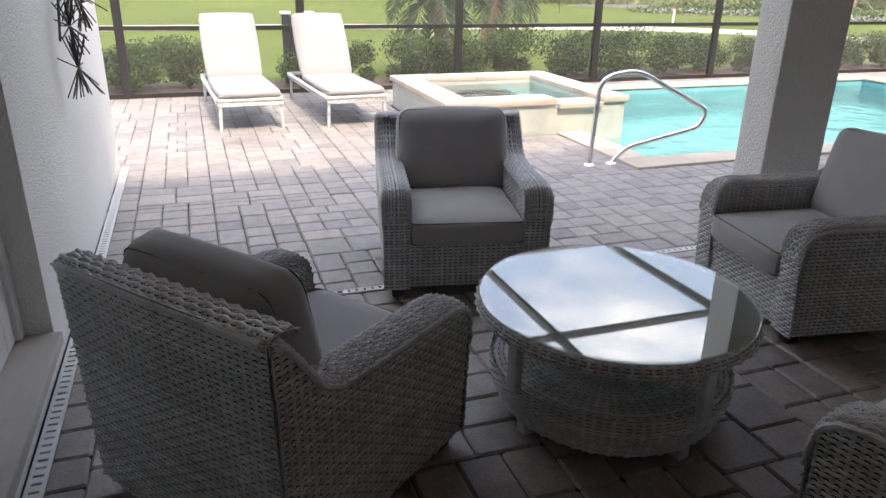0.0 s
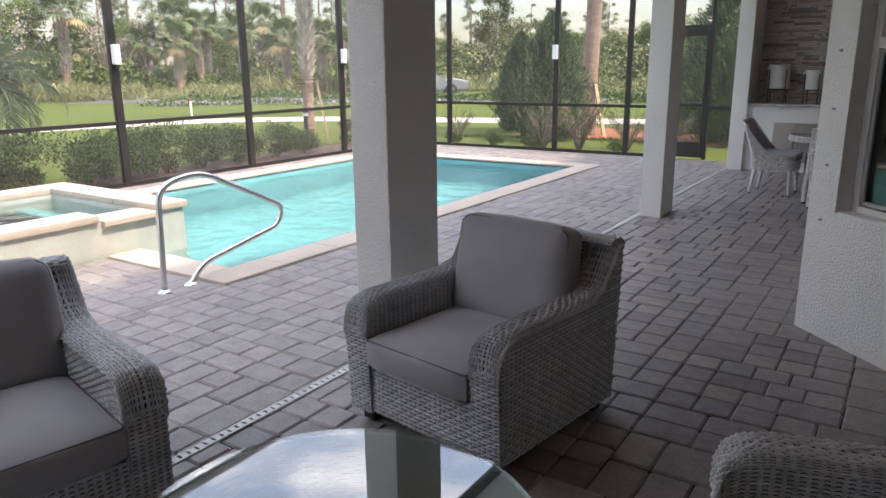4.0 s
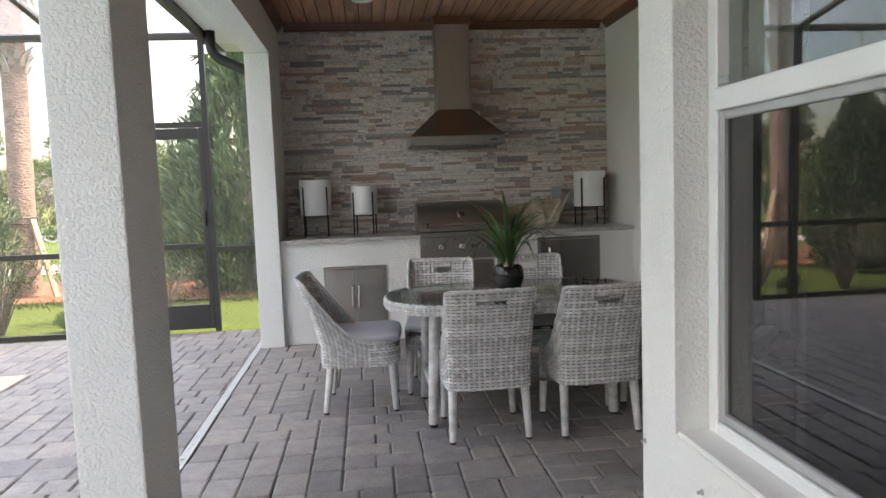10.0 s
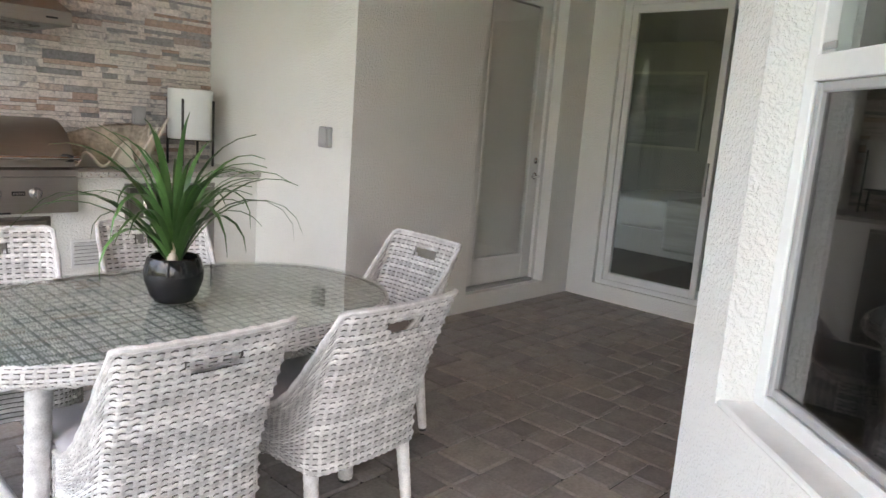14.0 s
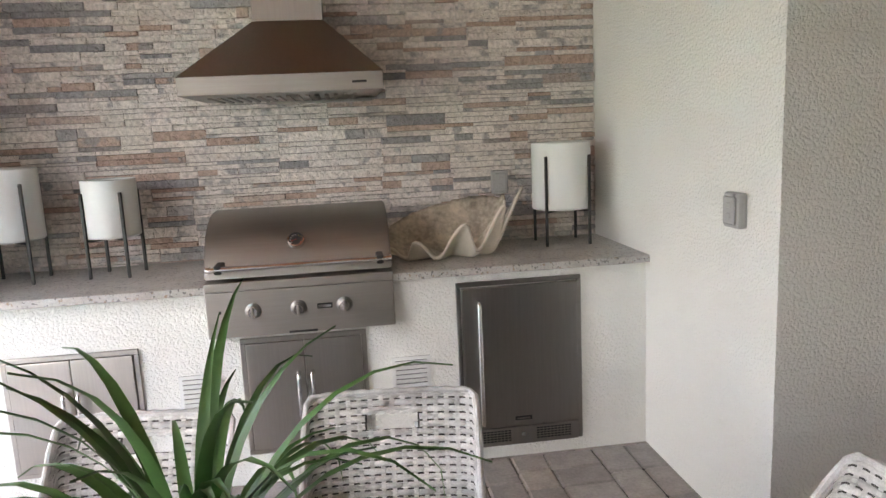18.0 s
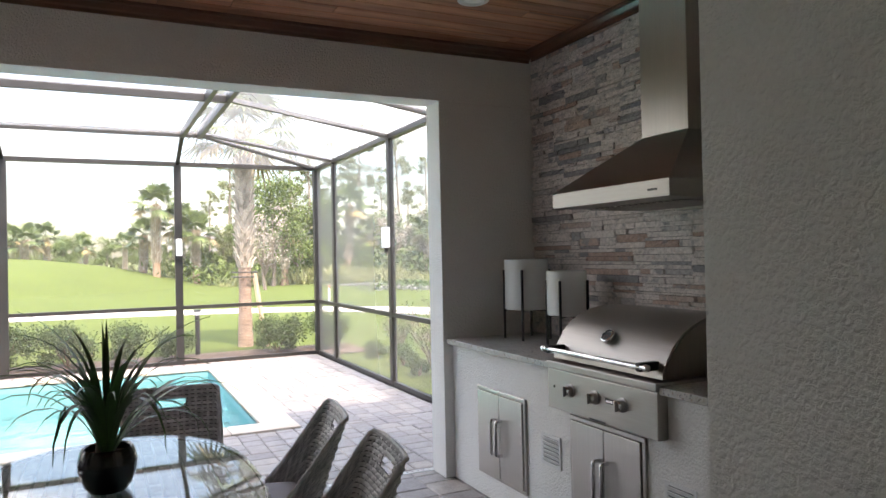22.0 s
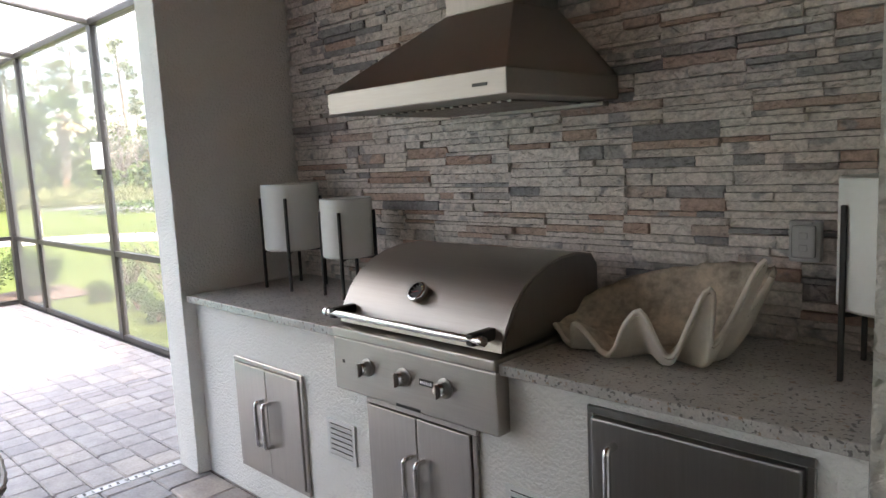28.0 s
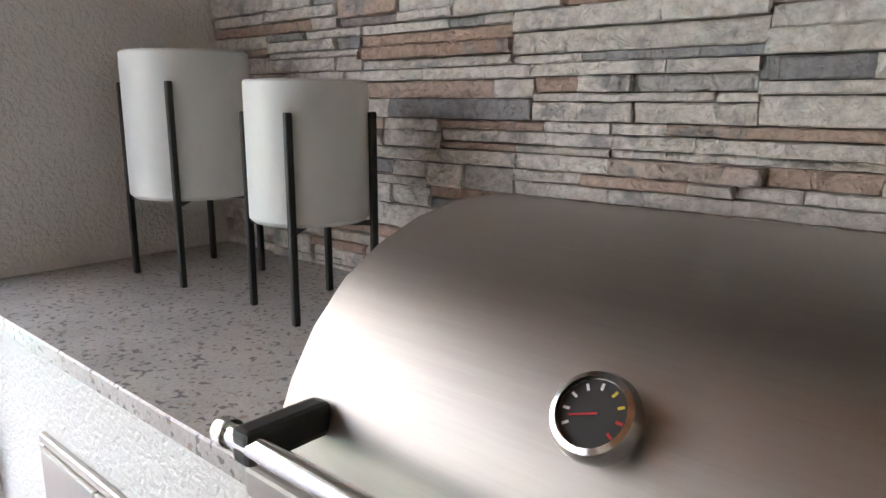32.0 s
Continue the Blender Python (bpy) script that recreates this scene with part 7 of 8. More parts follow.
woven("rim", [(rim, 2.9, 0.09)], M["wicker_grey"], M["wicker_shade"], ct)
woven("tabletop", [(disc, 2.0, 0.46)], M["wicker_grey"], M["wicker_gap_t"], ct, pu=0.05, pv=0.014, amp=0.001, fill=0.46)
woven("drum_shelf", [(drum, 2.6, 0.23), (lambda u, v: st((0.01 + 0.405 * v) * np.cos(2 * math.pi * u), (0.01 + 0.405 * v) * np.sin(2 * math.pi * u), 0.196 + 0 * u), 2.0, 0.40)], M["wicker_grey"], M["wicker_shade"], ct, both=True)
for k in range(4):
    a = radians(12) + k * math.pi / 2
    part("post", moved(bx(-0.014, 0.014, -0.028, 0.028, 0.19, 0.41, 0.006, 1), Matrix.Rotation(a, 4, "Z") @ Matrix.Translation((0.425, 0, 0))), M["wicker_grey"], ct)
    part("foot", moved(bx(-0.025, 0.025, -0.025, 0.025, 0.0, 0.075, 0.006, 1), Matrix.Rotation(a, 4, "Z") @ Matrix.Translation((0.36, 0, 0))), M["wicker_grey"], ct)
gl = part("glass_top", turned([(0, 0.442), (CR - 0.004, 0.442), (CR, 0.444), (CR, 0.448), (CR - 0.004, 0.450), (0, 0.450)], 72), M["mirror_glass"], ct, "clear glass top")
gl.visible_shadow = False

# ---- dining set ----
def sup(a, ex):
    c = np.cos(a)
    return np.sign(c) * np.abs(c) ** ex


TL, TW = 0.765, 0.485
dt = thing("dining_table", Matrix.Translation((1.85, -2.77, 0)), "oval whitewashed wicker dining table with a glass top", "dining table")
def oval(a, k=1.0):
    return sup(a, 0.82) * TL * k, sup(a - math.pi / 2, 0.82) * TW * k


def t_rim(u, v):
    x, y = oval(2 * math.pi * u, 1.0)
    b = (v - 0.5) * 2.6
    s = 1 - 0.02 + 0.03 * np.cos(b)
    return st(x * s, y * s, 0.683 + 0.03 * np.sin(b))


def t_top(u, v):
    x = TL * 0.985 * (2 * v - 1)
    half = TW * 0.985 * np.maximum(0.0, 1 - np.abs(2 * v - 1) ** 2.44) ** (1 / 2.44)
    return st(x, half * (2 * u - 1), 0.70 + 0 * u)


def t_shelf(u, v):
    y = 0.26 * (2 * v - 1)
    return st(0.42 * (2 * u - 1), y, 0.22 + 0 * u)


woven("rim", [(t_rim, 4.0, 0.08)], M["wicker_white"], M["wicker_shade_l"], dt, pu=0.028, pv=0.0125, amp=0.0035)
woven("tabletop", [(t_top, 0.96, 1.5, -1.0)], M["wicker_white"], M["wicker_gap_t"], dt, pu=0.0105, pv=0.0085, amp=0.0, crown_h=0.0025, lift=0.001, stakes=0, gap=5, fill=0.42, cut=lambda p: abs((p[1] / 0.046) % 1.0 - 0.5) < 0.13)
woven("shelf", [(t_shelf, 0.84, 0.52)], M["wicker_white"], M["wicker_shade_l"], dt, both=True)
def wrapped_leg(p, q, r0, r1, n=18):
    """A leg wound with strand: a bar whose radius steps with each turn."""
    pts, rad = [], []
    for i in range(2 * n + 1):
        t = i / (2 * n)
        pts.append(Vector(p) * (1 - t) + Vector(q) * t)
        rad.append((r0 * (1 - t) + r1 * t) * (1.0 if i % 2 else 0.93))
    return tube(pts, r0, 10, radii=rad)


for sx in (-1, 1):
    for sy in (-1, 1):
        part("leg", wrapped_leg((sx * 0.53, sy * 0.27, 0.015), (sx * 0.50, sy * 0.27, 0.65), 0.03, 0.035, 24), M["wicker_white"], dt, smooth=True)
        part("foot", turned([(0, 0), (0.024, 0), (0.028, 0.016), (0, 0.02)], 12, centre=(sx * 0.53, sy * 0.27, 0)), M["black"], dt)
    part("stretcher", wrapped_leg((sx * 0.52, -0.25, 0.2), (sx * 0.52, 0.25, 0.2), 0.02, 0.02, 14), M["wicker_white"], dt, smooth=True)
ring = [oval(2 * math.pi * i / 96) for i in range(96)]
bm = prism([(float(x), float(y)) for x, y in ring], 0.712, 0.720)
gl = part("glass_top", bm, M["table_glass"], dt, "clear glass top with a green edge")
gl.visible_shadow = False


def make_dining_chair(m, label):
    ob = thing("dining_chair", m, label, "dining chair", "chairs round the dining table")

    def fall(a):
        k = np.clip((np.abs(a) - 0.36) / 0.42, 0, 1)
        return 0.83 - 0.39 * (1 - (1 - k) ** 1.7)

    PA = np.array([0.0, 0.20, 0.30, 0.335, 0.37, 0.42, 0.60, 1.0])
    PX = np.array([0.0, 0.125, 0.187, 0.205, 0.217, 0.222, 0.225, 0.225])
    PY = np.array([-0.262, -0.258, -0.248, -0.238, -0.222, -0.195, -0.10, 0.15])

    def shell(u, v):
        a = 2 * u - 1
        z = 0.285 + (fall(a) - 0.285) * v
        lean = np.clip((z - 0.40) / 0.44, 0, 1) ** 1.25
        k = np.abs(a)
        x = np.sign(a) * np.interp(k, PA, PX) * (1 + 0.07 * lean)
        y = np.interp(k, PA, PY) - 0.14 * lean
        return st(x, y, z)

    def slot(p):
        return abs(p[0]) < 0.07 - 0.25 * max(0.0, 0.76 - p[2]) and 0.735 < p[2] < 0.782 and p[1] < -0.2

    def apron(u, v):
        f = (u - 0.5) * math.pi * 0.98
        x = np.sign(np.sin(f)) * np.abs(np.sin(f)) ** 0.45 * 0.232
        y = -0.02 + np.abs(np.cos(f)) ** 0.45 * 0.235
        return st(x, y, 0.285 + 0.15 * v)

    woven("backrest", [(shell, 1.2, 0.5)], M["wicker_white"], M["wicker_shade_l"], ob, skip=slot, both=True, pu=0.027, pv=0.0175, amp=0.0055, fill=0.39)
    woven("seat_frame", [(apron, 0.85, 0.15)], M["wicker_white"], M["wicker_shade_l"], ob, both=True, pu=0.027, pv=0.0175, amp=0.0055, fill=0.39)
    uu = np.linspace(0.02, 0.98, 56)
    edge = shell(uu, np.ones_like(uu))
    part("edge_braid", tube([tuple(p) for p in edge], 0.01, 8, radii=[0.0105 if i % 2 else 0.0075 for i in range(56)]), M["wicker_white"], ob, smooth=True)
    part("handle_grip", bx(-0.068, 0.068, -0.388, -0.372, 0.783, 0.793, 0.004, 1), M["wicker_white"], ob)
    part("seat_deck", bx(-0.2, 0.2, -0.2, 0.22, 0.40, 0.425), M["wicker_shade_l"], ob)
    part("seat_pad", cushion(-0.212, 0.212, -0.215, 0.222, 0.425, 0.485, 0.025, 0.01), M["seat_pad"], ob, "light grey fabric seat pad", True)
    for sx in (-1, 1):
        for y0, y1 in ((0.17, 0.185), (-0.20, -0.24)):
            part("leg", wrapped_leg((sx * 0.205, y1, 0.012), (sx * 0.195, y0, 0.30), 0.019, 0.026, 12), M["wicker_white"], ob, smooth=True)
            part("foot", turned([(0, 0), (0.016, 0), (0.018, 0.013), (0, 0.015)], 10, centre=(sx * 0.205, y1, 0)), M["black"], ob)
    part("tag", bx(-0.015, 0.015, -0.252, -0.248, 0.33, 0.345), M["plate"], ob)
    return ob


dc = make_dining_chair(facing(1.60, -3.10, 90), "whitewashed wicker dining chair with a grey seat pad, pushed in")
for x, y, d in ((2.19, -3.12, 92), (0.95, -2.50, -3), (2.70, -2.68, 176), (1.46, -2.25, -98), (2.11, -2.257, -97)):
    copy_thing(dc, facing(x, y, d))

# plant on the table
pot = thing("potted_plant", Matrix.Translation((1.83, -2.78, 0.722)), "long-leaved green plant in a black glazed pot on the table", "potted plant")
part("pot", turned([(0, 0), (0.06, 0), (0.075, 0.02), (0.092, 0.07), (0.094, 0.1), (0.084, 0.138), (0.078, 0.146), (0.072, 0.142), (0.07, 0.12), (0, 0.118)], 32), M["pot"], pot, smooth=True)
part("soil", turned([(0, 0.126), (0.03, 0.128), (0.071, 0.121)], 20), M["soil"], pot)
part("bulb", turned([(0, 0.1), (0.016, 0.11), (0.018, 0.14), (0.008, 0.18), (0, 0.2)], 10, centre=(-0.015, -0.02, 0)), M["coping"], pot, smooth=True)
rng = random.Random(8)
for k in range(54):
    az = rng.uniform(0, 2 * math.pi)
    ln = rng.uniform(0.34, 0.6)
    rise = rng.uniform(0.65, 1.15) if k % 2 else rng.uniform(1.1, 1.5)
    wid = rng.uniform(0.0055, 0.0095)
    vs, fs = [], []
    p = Vector((0.018 * math.cos(az), 0.018 * math.sin(az), 0.125))
    el = min(1.5, rise + 0.25)
    n = 9
    out = Vector((math.cos(az), math.sin(az), 0))
    sidev = Vector((-math.sin(az), math.cos(az), 0))
    droop = rng.uniform(0.15, 0.34) * (1.5 - rise * 0.55)
    for i in range(n + 1):
        t = i / n
        w = wid * (0.6 + 0.8 * math.sin(math.pi * min(1, t * 0.9 + 0.12))) * (1 - t ** 4) + 0.0006
        up = Vector((0, 0, 1)) * math.cos(el) - out * math.sin(el)
        vs += [tuple(p - sidev * w), tuple(p + up * -0.002 * 0 - Vector((0, 0, 0.0025))), tuple(p + sidev * w)]
        if i:
            b = 3 * i
            fs += [(b - 3, b - 2, b + 1, b), (b - 2, b - 1, b + 2, b + 1)]
        d = out * math.cos(el) + Vector((0, 0, 1)) * math.sin(el)
        p = p + d * (ln / n)
        el -= droop * (0.4 + 1.5 * t)
    raw_part("leaf", vs, fs, M["leaf"], pot)

# sun loungers
def make_lounger(m):
    ob = thing("sun_lounger", m, "white cushioned sun lounger with a raised back on the deck", "sun lounger", "sun loungers by the spa")
    fb = bmesh.new()
    for sx in (-1, 1):
        tube([(sx * 0.31, -0.95, 0.30), (sx * 0.31, 0.95, 0.30)], 0.02, 8, fb)
    tube([(-0.31, 0.95, 0.30), (0.31, 0.95, 0.30)], 0.02, 8, fb)
    tube([(-0.31, -0.95, 0.30), (0.31, -0.95, 0.30)], 0.02, 8, fb)
    part("frame", fb, M["wicker_white"], ob, smooth=True)
    woven("apron", [(lambda u, v: st(0.31 * (2 * u - 1), 0.955 + 0 * u, 0.24 + 0.08 * v), 0.62, 0.08), (lambda u, v: st(0.315 + 0 * u, 0.95 - 1.9 * u, 0.25 + 0.07 * v), 1.9, 0.07), (lambda u, v: st(-0.315 + 0 * u, -0.95 + 1.9 * u, 0.25 + 0.07 * v), 1.9, 0.07)], M["wicker_white"], M["wicker_shade_l"], ob, both=True)
    for sx in (-1, 1):
        for y in (-0.9, 0.93):
            part("leg", wrapped_leg((sx * 0.30, y, 0.0), (sx * 0.29, y, 0.30), 0.016, 0.02, 9), M["wicker_white"], ob, smooth=True)
    seat = part("mattress", cushion(-0.3, 0.3, -0.25, 0.97, 0.315, 0.385, 0.03, 0.008), M["sling"], ob, "white seat mattress", True)
    part("piping", box_piping(-0.298, 0.298, -0.248, 0.968, 0.345, 0.004), M["plate"], seat)
    part("back_mattress", moved(cushion(-0.3, 0.3, -0.78, 0.0, -0.035, 0.035, 0.03, 0.008), Matrix.Translation((0, -0.25, 0.35)) @ Matrix.Rotation(radians(-58), 4, "X")), M["sling"], ob, "white backrest mattress", True)
    part("back_support", moved(bx(-0.28, 0.28, -0.76, 0.0, -0.06, -0.037, 0.006), Matrix.Translation((0, -0.25, 0.35)) @ Matrix.Rotation(radians(-58), 4, "X")), M["wicker_white"], ob)
    return ob


lg = make_lounger(facing(-4.95, -11.30, 3))
copy_thing(lg, facing(-4.90, -10.27, 4))

# ---- things in the rooms behind the glass ----
art = thing("wall_picture", Matrix.Translation((10.38, 0.1, 1.75)), "wide grey landscape painting in a pale frame", "picture")
part("canvas", bx(-0.02, 0.0, -0.75, 0.75, -0.5, 0.5), M["picture"], art)
fb = bx(-0.035, 0.0, -0.79, 0.79, 0.5, 0.54)
for q in ((-0.79, 0.79, -0.54, -0.5), (-0.79, -0.75, -0.5, 0.5), (0.75, 0.79, -0.5, 0.5)):
    bx(-0.035, 0.0, q[0], q[1], q[2], q[3], bm=fb)
part("picture_frame", fb, M["far_wall"], art)

nt = thing("breakfast_table", Matrix.Translation((3.35, -5.55, 0.05)), "round dark breakfast table in the room behind the bay window", "table")
part("tabletop", turned([(0, 0.70), (0.58, 0.70), (0.6, 0.715), (0.6, 0.73), (0.58, 0.74), (0, 0.74)], 40), M["crown"], nt, smooth=True)
part("pedestal", turned([(0, 0), (0.3, 0), (0.3, 0.03), (0.07, 0.08), (0.06, 0.6), (0.14, 0.7), (0, 0.7)], 24), M["crown"], nt, smooth=True)
fv = thing("flower_vase", Matrix.Translation((3.22, -5.72, 0.79)), "tall teal glass vase of pale flowers on the table", "vase")
part("vase", turned([(0, 0), (0.07, 0), (0.085, 0.1), (0.08, 0.3), (0.05, 0.36), (0.055, 0.4), (0.045, 0.4), (0.04, 0.35), (0, 0.3)], 20), M["teal_glass"], fv, smooth=True)
g5 = np.random.default_rng(5)
v, f = clumps(g5, [(0.0, 0.0, 0.5), (0.1, 0.04, 0.47), (-0.1, 0.02, 0.46), (0.02, -0.1, 0.48)], [0.13, 0.1, 0.1, 0.1], 90, 0.06, 0.03, 0.3, 0.2)
raw_part("leaves", v, f, M["leaf"], fv, smooth=False)
v, f = clumps(g5, [(0.0, 0.0, 0.53), (0.1, 0.04, 0.5), (-0.1, 0.02, 0.49), (0.02, -0.1, 0.5)], [0.15, 0.11, 0.11, 0.11], 16, 0.045, 0.04, 0.3, 0.8)
raw_part("flowers", v, f, M["bed"], fv, smooth=False)


def make_nook_chair(m):
    ob = thing("indoor_chair", m, "pale woven dining chair in the room behind the bay window", "chair", "indoor chairs")
    woven("backrest", [(lambda u, v: st(0.24 * (1 - 2 * u), -0.22 - 0.06 * v - 0.03 * np.sin(np.pi * u), 0.42 + 0.42 * v), 0.48, 0.42)], M["wicker_white"], M["wicker_shade_l"], ob, both=True)
    part("seat", cushion(-0.23, 0.23, -0.22, 0.24, 0.40, 0.47, 0.025, 0.01), M["seat_pad"], ob, smooth=True)
    for sx in (-1, 1):
        for y in (-0.22, 0.2):
            part("leg", turned([(0, 0), (0.018, 0), (0.024, 0.4), (0, 0.4)], 10, centre=(sx * 0.21, y, 0)), M["crown"], ob, smooth=True)
    return ob


ch = make_nook_chair(pose(2.82, -6.15, 0.05, 0, 0, -40))
copy_thing(ch, pose(4.1, -5.7, 0.05, 0, 0, 80))
copy_thing(ch, pose(3.4, -4.75, 0.05, 0, 0, 180))

# ---- outdoor kitchen ----
FY, CT = -0.675, 0.93
bm = bmesh.new()
bx(0.235, KX1, FY, 0.03, 0.0, CT - 0.035, bm=bm)
body = tagged(mesh_ob("kitchen_base", bm, M["stucco"]), "white stucco base of the outdoor kitchen", "kitchen base", kind="structure")
top = thing("worktop", Matrix.Identity(4), "speckled grey granite worktop of the outdoor kitchen", "worktop")
part("slab", bx(0.238, 1.455, FY - 0.048, 0.0, CT - 0.034, CT, 0.003, 1), M["granite"], top)
part("slab", bx(2.245, KX1 - 0.002, FY - 0.048, 0.0, CT - 0.034, CT, 0.003, 1), M["granite"], top)
part("slab", bx(1.456, 2.244, -0.16, 0.0, CT - 0.034, CT, 0.003, 1), M["granite"], top)


def steel_doors(x0, x1, z0, z1):
    ob = thing("cabinet_doors", Matrix.Translation((x0, FY, z0)), "brushed steel double access doors with bar handles, shut", "access doors", "steel kitchen doors")
    w, h = x1 - x0, z1 - z0
    fb = bmesh.new()
    bx(0, w, -0.014, 0.0, 0, 0.022, 0.003, 1, fb)
    bx(0, w, -0.014, 0.0, h - 0.022, h, 0.003, 1, fb)
    bx(0, 0.022, -0.014, 0.0, 0.022, h - 0.022, 0.003, 1, fb)
    bx(w - 0.022, w, -0.014, 0.0, 0.022, h - 0.022, 0.003, 1, fb)
    part("frame", fb, M["steel_v"], ob)
    for s in (0, 1):
        a = 0.024 if s == 0 else w / 2 + 0.002
        b = w / 2 - 0.002 if s == 0 else w - 0.024
        d = part("door", bx(a, b, -0.022, 0.0, 0.024, h - 0.024, 0.004, 2), M["steel_v"], ob)
        hx = w / 2 - 0.03 if s == 0 else w / 2 + 0.03
        zc = h * 0.5
        part("handle", tube(rounded([(hx, -0.02, zc - 0.1), (hx, -0.062, zc - 0.1), (hx, -0.062, zc + 0.1), (hx, -0.02, zc + 0.1)], 0.014, 3), 0.0095, 10), M["chrome"], d, "polished bar handle", True)
    return ob


steel_doors(0.595, 1.148, 0.142, 0.678)
steel_doors(1.568, 2.116, 0.145, 0.682)


def vent(x0, z0):
    ob = thing("vent_grille", Matrix.Translation((x0, FY, z0)), "small pale louvred vent set in the stucco base", "vent", "kitchen base vents")
    w, h = 0.175, 0.165
    fb = bmesh.new()
    bx(0, w, -0.008, 0, 0, 0.016, bm=fb)
    bx(0, w, -0.008, 0, h - 0.016, h, bm=fb)
    bx(0, 0.016, -0.008, 0, 0.016, h - 0.016, bm=fb)
    bx(w - 0.016, w, -0.008, 0, 0.016, h - 0.016, bm=fb)
    part("frame", fb, M["vinyl"], ob)
    part("backing", bx(0.014, w - 0.014, -0.002, 0.0, 0.014, h - 0.014), M["black"], ob)
    for i in range(6):
        part("slat", moved(bx(0.016, w - 0.016, -0.0105, 0.0105, -0.0015, 0.0015), Matrix.Translation((0, -0.009, 0.03 + i * 0.0215)) @ Matrix.Rotation(radians(-66), 4, "X")), M["vinyl"], ob)
    return ob


vent(1.297, 0.37)
vent(2.222, 0.37)

# undercounter fridge
fr = thing("outdoor_fridge", Matrix.Translation((2.527, FY, 0.065)), "brushed steel undercounter fridge with a long bar handle, shut", "fridge")
W, H = 0.582, 0.792
fb = bmesh.new()
bx(0, W, -0.012, 0.0, H - 0.022, H, 0.003, 1, fb)
bx(0, 0.02, -0.012, 0.0, 0, H - 0.022, 0.003, 1, fb)
bx(W - 0.02, W, -0.012, 0.0, 0, H - 0.022, 0.003, 1, fb)
part("trim_frame", fb, M["steel_dark"], fr)
part("door", bx(0.022, W - 0.022, -0.03, 0.0, 0.095, H - 0.026, 0.006, 2), M["steel_dark"], fr)
part("handle", tube(rounded([(0.095, -0.03, 0.13), (0.095, -0.07, 0.13), (0.095, -0.07, H - 0.09), (0.095, -0.03, H - 0.09)], 0.015, 3), 0.011, 10), M["chrome"], fr, "long polished bar handle", True)
kick = part("toe_grille", bx(0.022, W - 0.022, -0.02, 0.0, 0.0, 0.09, 0.004, 1), M["steel_dark"], fr)
for s in (0, 1):
    for i in range(10):
        for j in range(5):
            x = 0.065 + s * 0.29 + i * 0.017
            part("slot", bx(x, x + 0.013, -0.0225, -0.0203, 0.022 + j * 0.012, 0.028 + j * 0.012), M["black"], kick)
part("lock", moved(turned([(0, 0), (0.011, 0), (0.011, 0.004), (0, 0.005)], 12), Matrix.Translation((W / 2, -0.0205, 0.05)) @ Matrix.Rotation(radians(90), 4, "X")), M["chrome"], fr)
badge = part("badge", bx(W / 2 - 0.04, W / 2 + 0.04, -0.034, -0.0305, 0.125, 0.145, 0.001, 1), M["black"], fr, "small dark maker's plate")
part("badge_bar", bx(W / 2 - 0.032, W / 2 + 0.032, -0.0355, -0.0342, 0.132, 0.138), M["chrome"], badge)

# grill
gr = thing("grill", Matrix.Translation((1.85, 0, 0)), "built-in stainless steel gas grill with a closed rounded hood", "grill")
G = 0.398
panel = part("control_panel", bx(-G, G, -0.735, FY - 0.002, 0.705, 0.905, 0.005, 2), M["steel"], gr)
part("drip_lip", bx(-G, G, -0.742, -0.40, 0.907, 0.945, 0.006, 2), M["steel"], gr)
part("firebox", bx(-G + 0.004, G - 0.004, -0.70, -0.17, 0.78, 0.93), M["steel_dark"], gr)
prof = [(-0.70, 0.955), (-0.695, 0.985), (-0.675, 1.03), (-0.64, 1.085), (-0.59, 1.135), (-0.53, 1.17), (-0.46, 1.195), (-0.38, 1.208), (-0.28, 1.21), (-0.2, 1.195), (-0.17, 1.16), (-0.165, 0.955)]
lid = part("hood_lid", extrude(prof, "x", -G + 0.006, G - 0.006), M["steel"], gr, "rounded brushed steel hood", True)
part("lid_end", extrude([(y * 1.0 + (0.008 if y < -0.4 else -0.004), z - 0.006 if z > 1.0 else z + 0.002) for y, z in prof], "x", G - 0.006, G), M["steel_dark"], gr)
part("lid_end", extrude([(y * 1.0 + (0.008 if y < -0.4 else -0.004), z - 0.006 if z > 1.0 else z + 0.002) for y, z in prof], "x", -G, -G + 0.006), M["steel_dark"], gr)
part("handle_bar", tube([(-0.356, -0.778, 1.01), (0.376, -0.778, 1.01)], 0.0125, 14), M["chrome"], gr, "polished tubular hood handle", True)
for s in (-1, 1):
    part("handle_bracket", bx(s * 0.335 + 0.01 - 0.016, s * 0.335 + 0.01 + 0.016, -0.79, -0.682, 0.99, 1.028, 0.008, 2), M["black"], gr)
    part("end_cap", moved(turned([(0, 0), (0.016, 0), (0.017, 0.006), (0.015, 0.018), (0, 0.018)], 14), Matrix.Translation((s * 0.366 + 0.01, -0.778, 1.01)) @ Matrix.Rotation(radians(90 * s), 4, "Y")), M["chrome"], gr, smooth=True)
th = part("thermometer", moved(turned([(0, 0.0), (0.038, 0.0), (0.04, 0.012), (0.036, 0.022), (0.031, 0.024), (0.031, 0.017), (0, 0.016)], 28), Matrix.Translation((-0.008, -0.645, 1.088)) @ Matrix.Rotation(radians(48), 4, "X")), M["chrome"], gr, "round steel-rimmed thermometer", True)
mth = Matrix.Translation((-0.008, -0.645, 1.088)) @ Matrix.Rotation(radians(48), 4, "X")
part("dial_face", moved(turned([(0, 0.0175), (0.0305, 0.0175)], 24), mth), M["black"], th)
